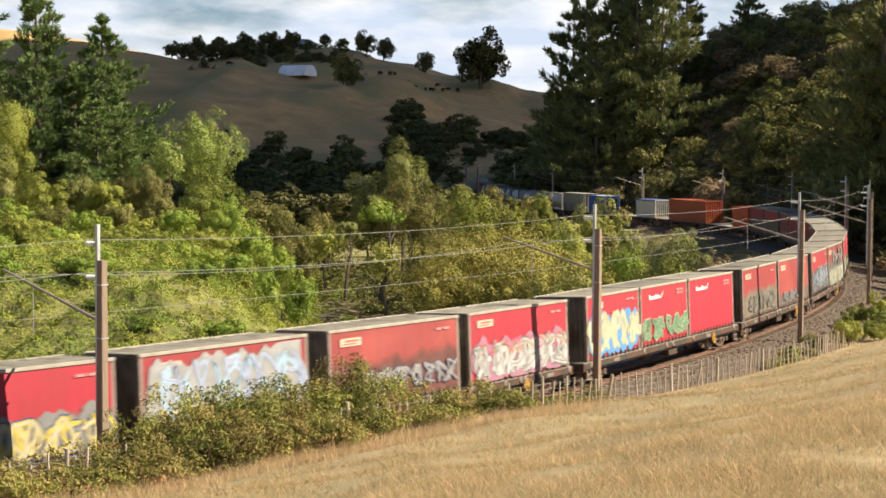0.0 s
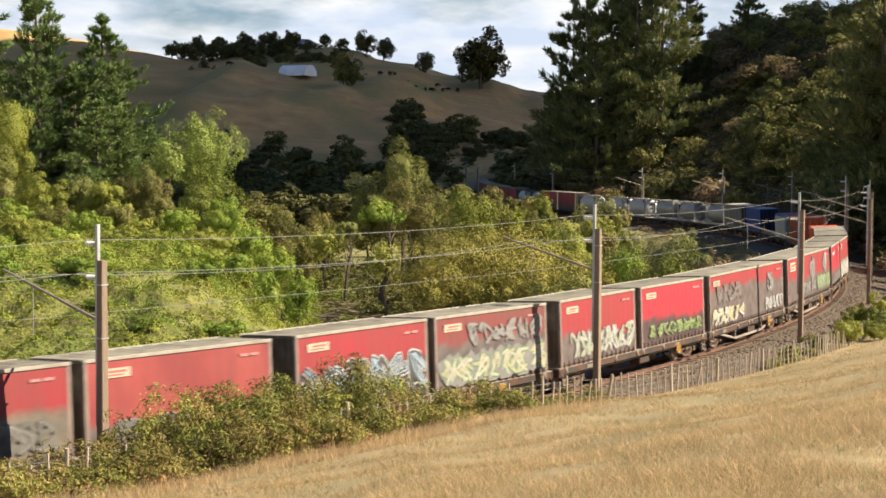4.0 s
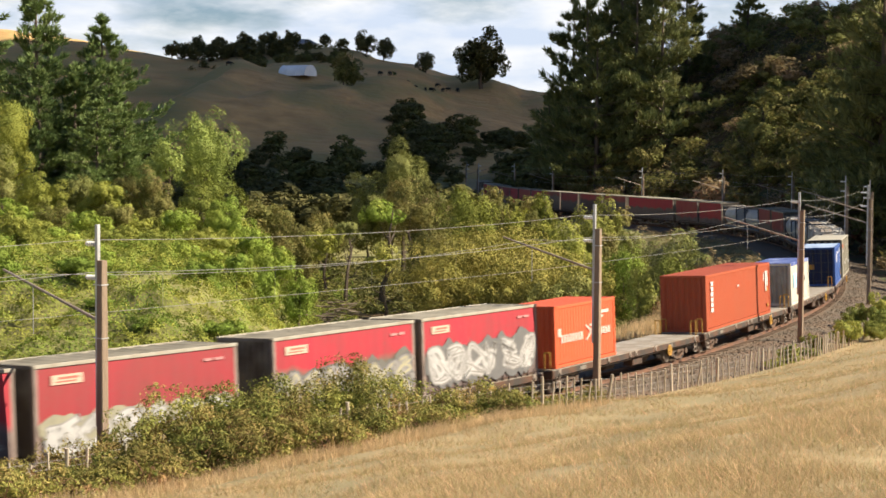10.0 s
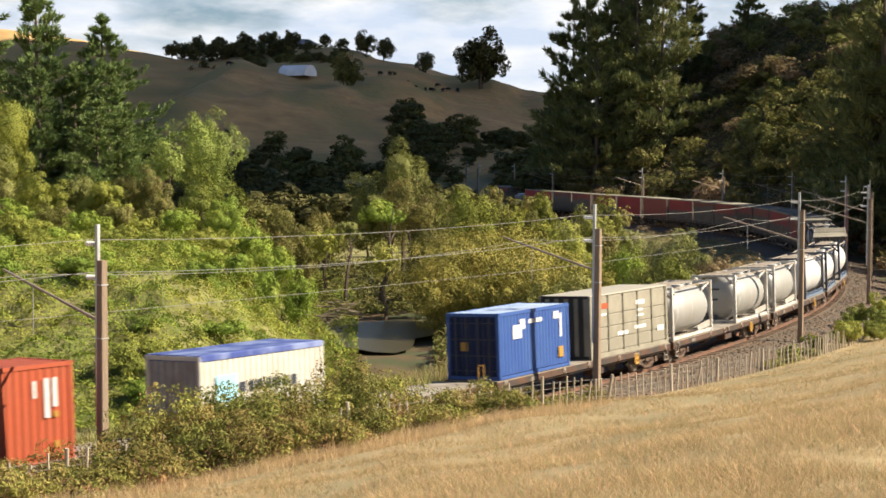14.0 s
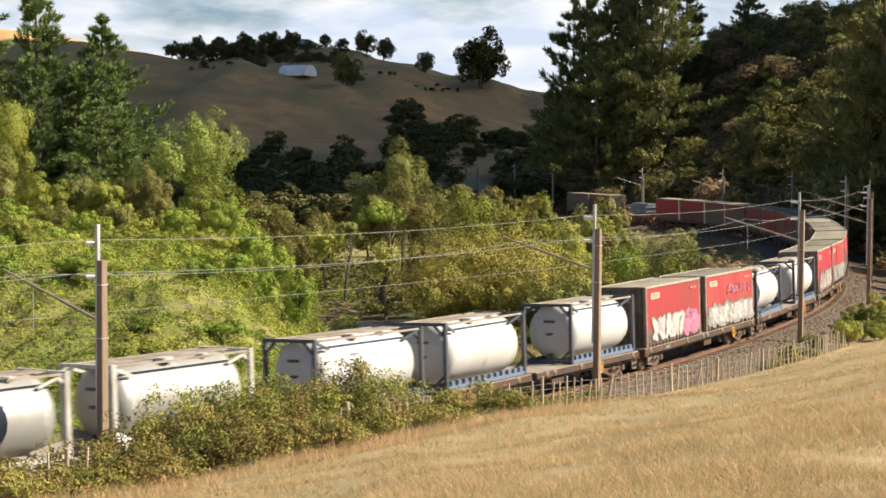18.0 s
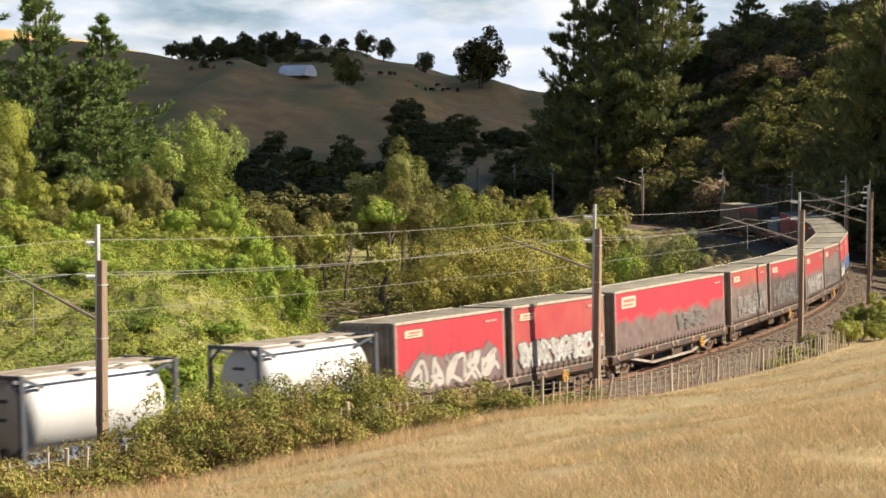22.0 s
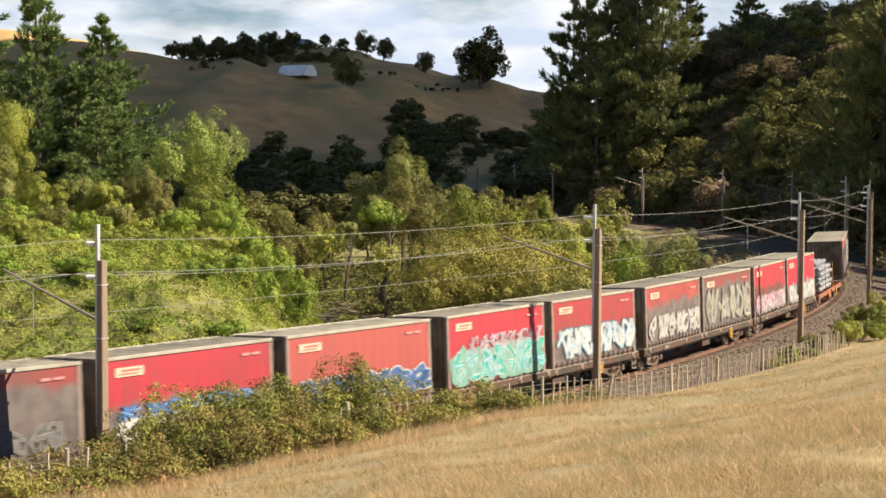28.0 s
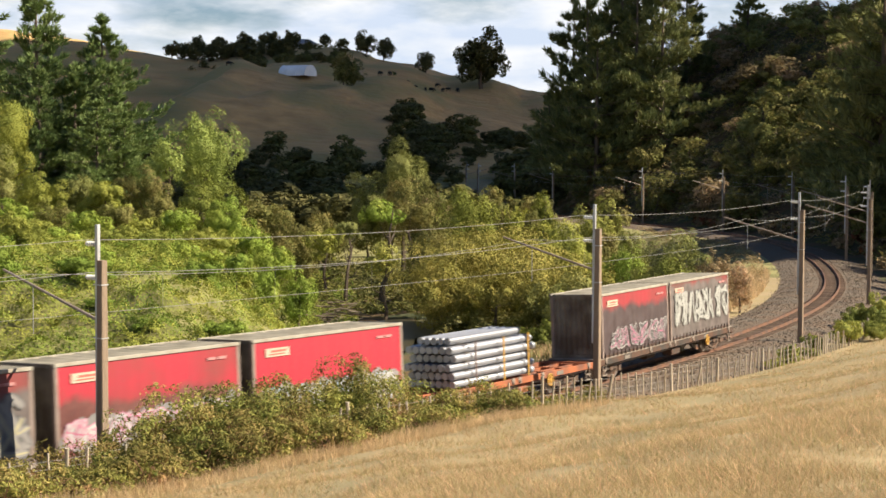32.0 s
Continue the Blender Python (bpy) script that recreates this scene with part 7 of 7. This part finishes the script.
spray("aa", 0.10, 0.90, 0.85, 1.35, BLUE_, NAVY_, None, SKY, 7, 42, 0.8)
spray("ab", 0.06, 0.98, 0.15, 1.25, (0.05, 0.13, 0.34), WHITE, None, None, 6, 43, 1.2)
spray("ab", 0.0, 0.1, 0.6, 1.2, YEL, CREAM, None, None, 1, 44, 0.8)
spray("ac", 0.02, 0.99, 0.12, 1.45, TEAL, WHITE, (0.20, 0.50, 0.38), SKY, 7, 45, 1.0)
spray("ac", 0.2, 0.97, 1.2, 1.95, WHITE, PINK, None, LILAC, 8, 46, 0.5)
spray("ad", 0.04, 0.97, 0.2, 1.6, WHITE, (0.05, 0.20, 0.27), None, SKY, 7, 47, 1.1)
spray("ae", 0.05, 0.97, 0.2, 1.45, (0.46, 0.44, 0.41), STEEL, None, None, 8, 48, 1.0)
spray("af", 0.05, 0.97, 0.2, 2.2, ASH, STEEL, None, CREAM, 6, 49, 1.0)
spray("ag", 0.04, 0.96, 0.2, 1.15, WHITE, PINK, ASH, HOT, 8, 50, 0.9)
spray("ah", 0.04, 0.96, 0.15, 1.2, WHITE, (0.22, 0.42, 0.46), (0.45, 0.38, 0.36), None, 8, 51, 0.9)
spray("ai", 0.10, 0.95, 0.2, 1.25, (0.13, 0.12, 0.12), WHITE, None, PINK, 6, 52, 0.9)
spray("aj", 0.05, 0.97, 0.5, 2.35, (0.46, 0.46, 0.42), STEEL, None, None, 8, 53, 0.8)

# ---------------------------------------------------------------- far things
M_SHED = mat("white_shed_cover", (0.88, 0.89, 0.90), 0.45, vary=0.05, scale=0.5, second=(0.70, 0.72, 0.74), second_scale=0.2, second_amount=0.5)
M_COW = plain("dark_cow_hide", (0.02, 0.016, 0.014), 0.8)
M_HOUSE = plain("pale_house_wall", (0.45, 0.45, 0.44), 0.8)
M_HOUSEROOF = plain("grey_house_roof", (0.22, 0.24, 0.27), 0.7)
M_DRIFT = mat("bleached_driftwood", (0.24, 0.19, 0.145), 0.9, vary=0.3, scale=4, objects=0.2)


def hoop_shed():
    x, y = -47.2, 548.0
    ob = thing("hoop_shed", "white half round farm shed on the hill", "shed", m=at_ground(x, y, -32, 0.72))
    n = 14
    bm = bmesh.new()
    rows = [[bm.verts.new((px_, 4.6 * math.cos(math.pi * i / n), 4.8 * math.sin(math.pi * i / n) ** 0.85)) for i in range(n + 1)] for px_ in np.linspace(-7.2, 7.2, 9)]
    for a, b in zip(rows, rows[1:]):
        for i in range(n):
            bm.faces.new((a[i], a[i + 1], b[i + 1], b[i]))
    part("cover", bm, M_SHED, ob, smooth=True)
    for px_ in (-7.2, 7.2):
        bm = bmesh.new()
        v = [bm.verts.new((px_, 4.5 * math.cos(math.pi * i / n), 4.7 * math.sin(math.pi * i / n) ** 0.85)) for i in range(n + 1)]
        bm.faces.new(v)
        part("end_wall", bm, M_SHED, ob)
    for px_ in np.linspace(-7.2, 7.2, 7):
        bm = bmesh.new()
        for i in range(n):
            a, b = math.pi * i / n, math.pi * (i + 1) / n
            bm_beam(bm, (px_, 4.66 * math.cos(a), 4.86 * math.sin(a) ** 0.85), (px_, 4.66 * math.cos(b), 4.86 * math.sin(b) ** 0.85), 0.12, 0.12)
        part("rib", bm, M_SHED, ob)


hoop_shed()


def cow(a, d, turn):
    ob = thing("cow", "black cow grazing on the hill pasture", "cow", "cows on the hill", m=at_ground(a * d, d, turn))
    bm = bmesh.new()
    bmesh.ops.create_uvsphere(bm, u_segments=10, v_segments=7, radius=1, matrix=Matrix.Translation((0, 0, 1.05)) @ Matrix.Diagonal((1.05, 0.42, 0.48, 1)))
    part("body", bm, M_COW, ob)
    for px_ in (-0.7, 0.7):
        for py_ in (-0.22, 0.22):
            bm = bmesh.new()
            bm_rod(bm, (px_, py_, 0), (px_, py_, 0.85), 0.09, 0.13, 6)
            part("leg", bm, M_COW, ob)
    bm = bmesh.new()
    bm_rod(bm, (0.9, 0, 1.2), (1.5, 0, 0.75), 0.22, 0.16, 7)
    bm_rod(bm, (1.45, 0, 0.8), (1.75, 0, 0.5), 0.17, 0.12, 7)
    part("head", bm, M_COW, ob)


for i, (x, y) in enumerate(((-68.3, 540), (-18, 562), (-12.5, 578), (-10, 584), (-6.5, 598), (-4.5, 600), (-2.5, 606), (-0.5, 603), (1.5, 610), (5, 618), (-21, 556))):
    cow(x / y, y, (i * 67) % 360)

house = thing("hill_house", "long low grey farmhouse on the hill top", "house", m=at_ground(-0.088 * 715, 715, 5))
bm = bmesh.new()
bm_box(bm, -9, 9, -4, 4, -1, 2.6)
part("wall", bm, M_HOUSE, house)
bm = bmesh.new()
v = [bm.verts.new(p) for p in ((-9.6, -4.6, 2.5), (9.6, -4.6, 2.5), (9.6, 4.6, 2.5), (-9.6, 4.6, 2.5), (-6, 0, 4.6), (6, 0, 4.6))]
for f in ((0, 1, 5, 4), (1, 2, 5), (2, 3, 4, 5), (3, 0, 4), (3, 2, 1, 0)):
    bm.faces.new([v[i] for i in f])
part("roof", bm, M_HOUSEROOF, house)
for px_ in (-6, -2, 3, 6.5):
    bm = bmesh.new()
    bm_box(bm, px_ - 0.8, px_ + 0.8, -4.05, -3.98, 0.9, 2.0)
    part("window", bm, M_NAVY, house)

# driftwood at the creek
pile = thing("driftwood_pile", "pile of bleached driftwood branches at the creek", "driftwood", m=at_ground(-8.3, 136.0, 0, 1.1))
g = np.random.default_rng(81)
for i in range(46):
    bm = bmesh.new()
    a = g.normal() * 0.45
    L = g.uniform(0.8, 2.6)
    c = Vector((g.normal() * 1.0, g.normal() * 0.8, 0.15 + abs(g.normal()) * 1.0))
    dv = Vector((math.cos(a), math.sin(a), g.normal() * 0.14)) * L / 2
    bm_rod(bm, c - dv, c + dv, g.uniform(0.03, 0.08), 0.02, 5)
    part("branch", bm, M_DRIFT, pile)

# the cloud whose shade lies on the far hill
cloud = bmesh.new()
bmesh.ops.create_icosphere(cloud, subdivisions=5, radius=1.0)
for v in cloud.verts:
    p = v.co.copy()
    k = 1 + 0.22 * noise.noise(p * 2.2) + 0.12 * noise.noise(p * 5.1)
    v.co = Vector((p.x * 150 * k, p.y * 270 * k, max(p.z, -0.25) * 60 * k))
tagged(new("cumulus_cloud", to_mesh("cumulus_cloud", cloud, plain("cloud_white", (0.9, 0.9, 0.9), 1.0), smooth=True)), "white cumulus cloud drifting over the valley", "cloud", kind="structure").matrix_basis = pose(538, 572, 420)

# dark water of the creek
bm = bmesh.new()
v = []
for i in range(24):
    t = 6.2832 * i / 24
    k = 1 + 0.2 * math.sin(3 * t) + 0.12 * math.sin(5 * t + 1)
    v.append(bm.verts.new((-4.6 + 4.4 * k * math.cos(t), 127 + 11 * k * math.sin(t), -3.4)))
bm.faces.new(v)
tagged(new("creek_water", to_mesh("creek_water", bm, mat("creek_water", (0.05, 0.042, 0.02), 0.3, vary=0.3, scale=0.8, bump=0.4, bump_scale=5, spec=0.3))), "still dark brown creek water", "water", kind="structure")


drop_protos()


def motions():
    """Everything on the train rolls along the line, slowing a little."""
    for ob, s0, s1, local in MOVERS:
        rows = []
        for t in range(33):
            gone = 14.381 * t - 0.0212 * t * t
            xa, ya, _ = line(s0 + 2.2 - gone)
            xb, yb, _ = line(s1 - 2.2 - gone)
            turn = math.atan2(ya - yb, xa - xb)
            bend = np.interp((s0 + s1) / 2 - gone, (-60, -20, 200, 250), (0.02, 0.046, 0.046, 0.0))
            m = Matrix.Translation(((xa + xb) / 2, (ya + yb) / 2, 0.0)) @ Euler((float(bend), 0, turn)).to_matrix().to_4x4()
            rows.append((float(t), m @ local))
        walk(ob, rows)


motions()
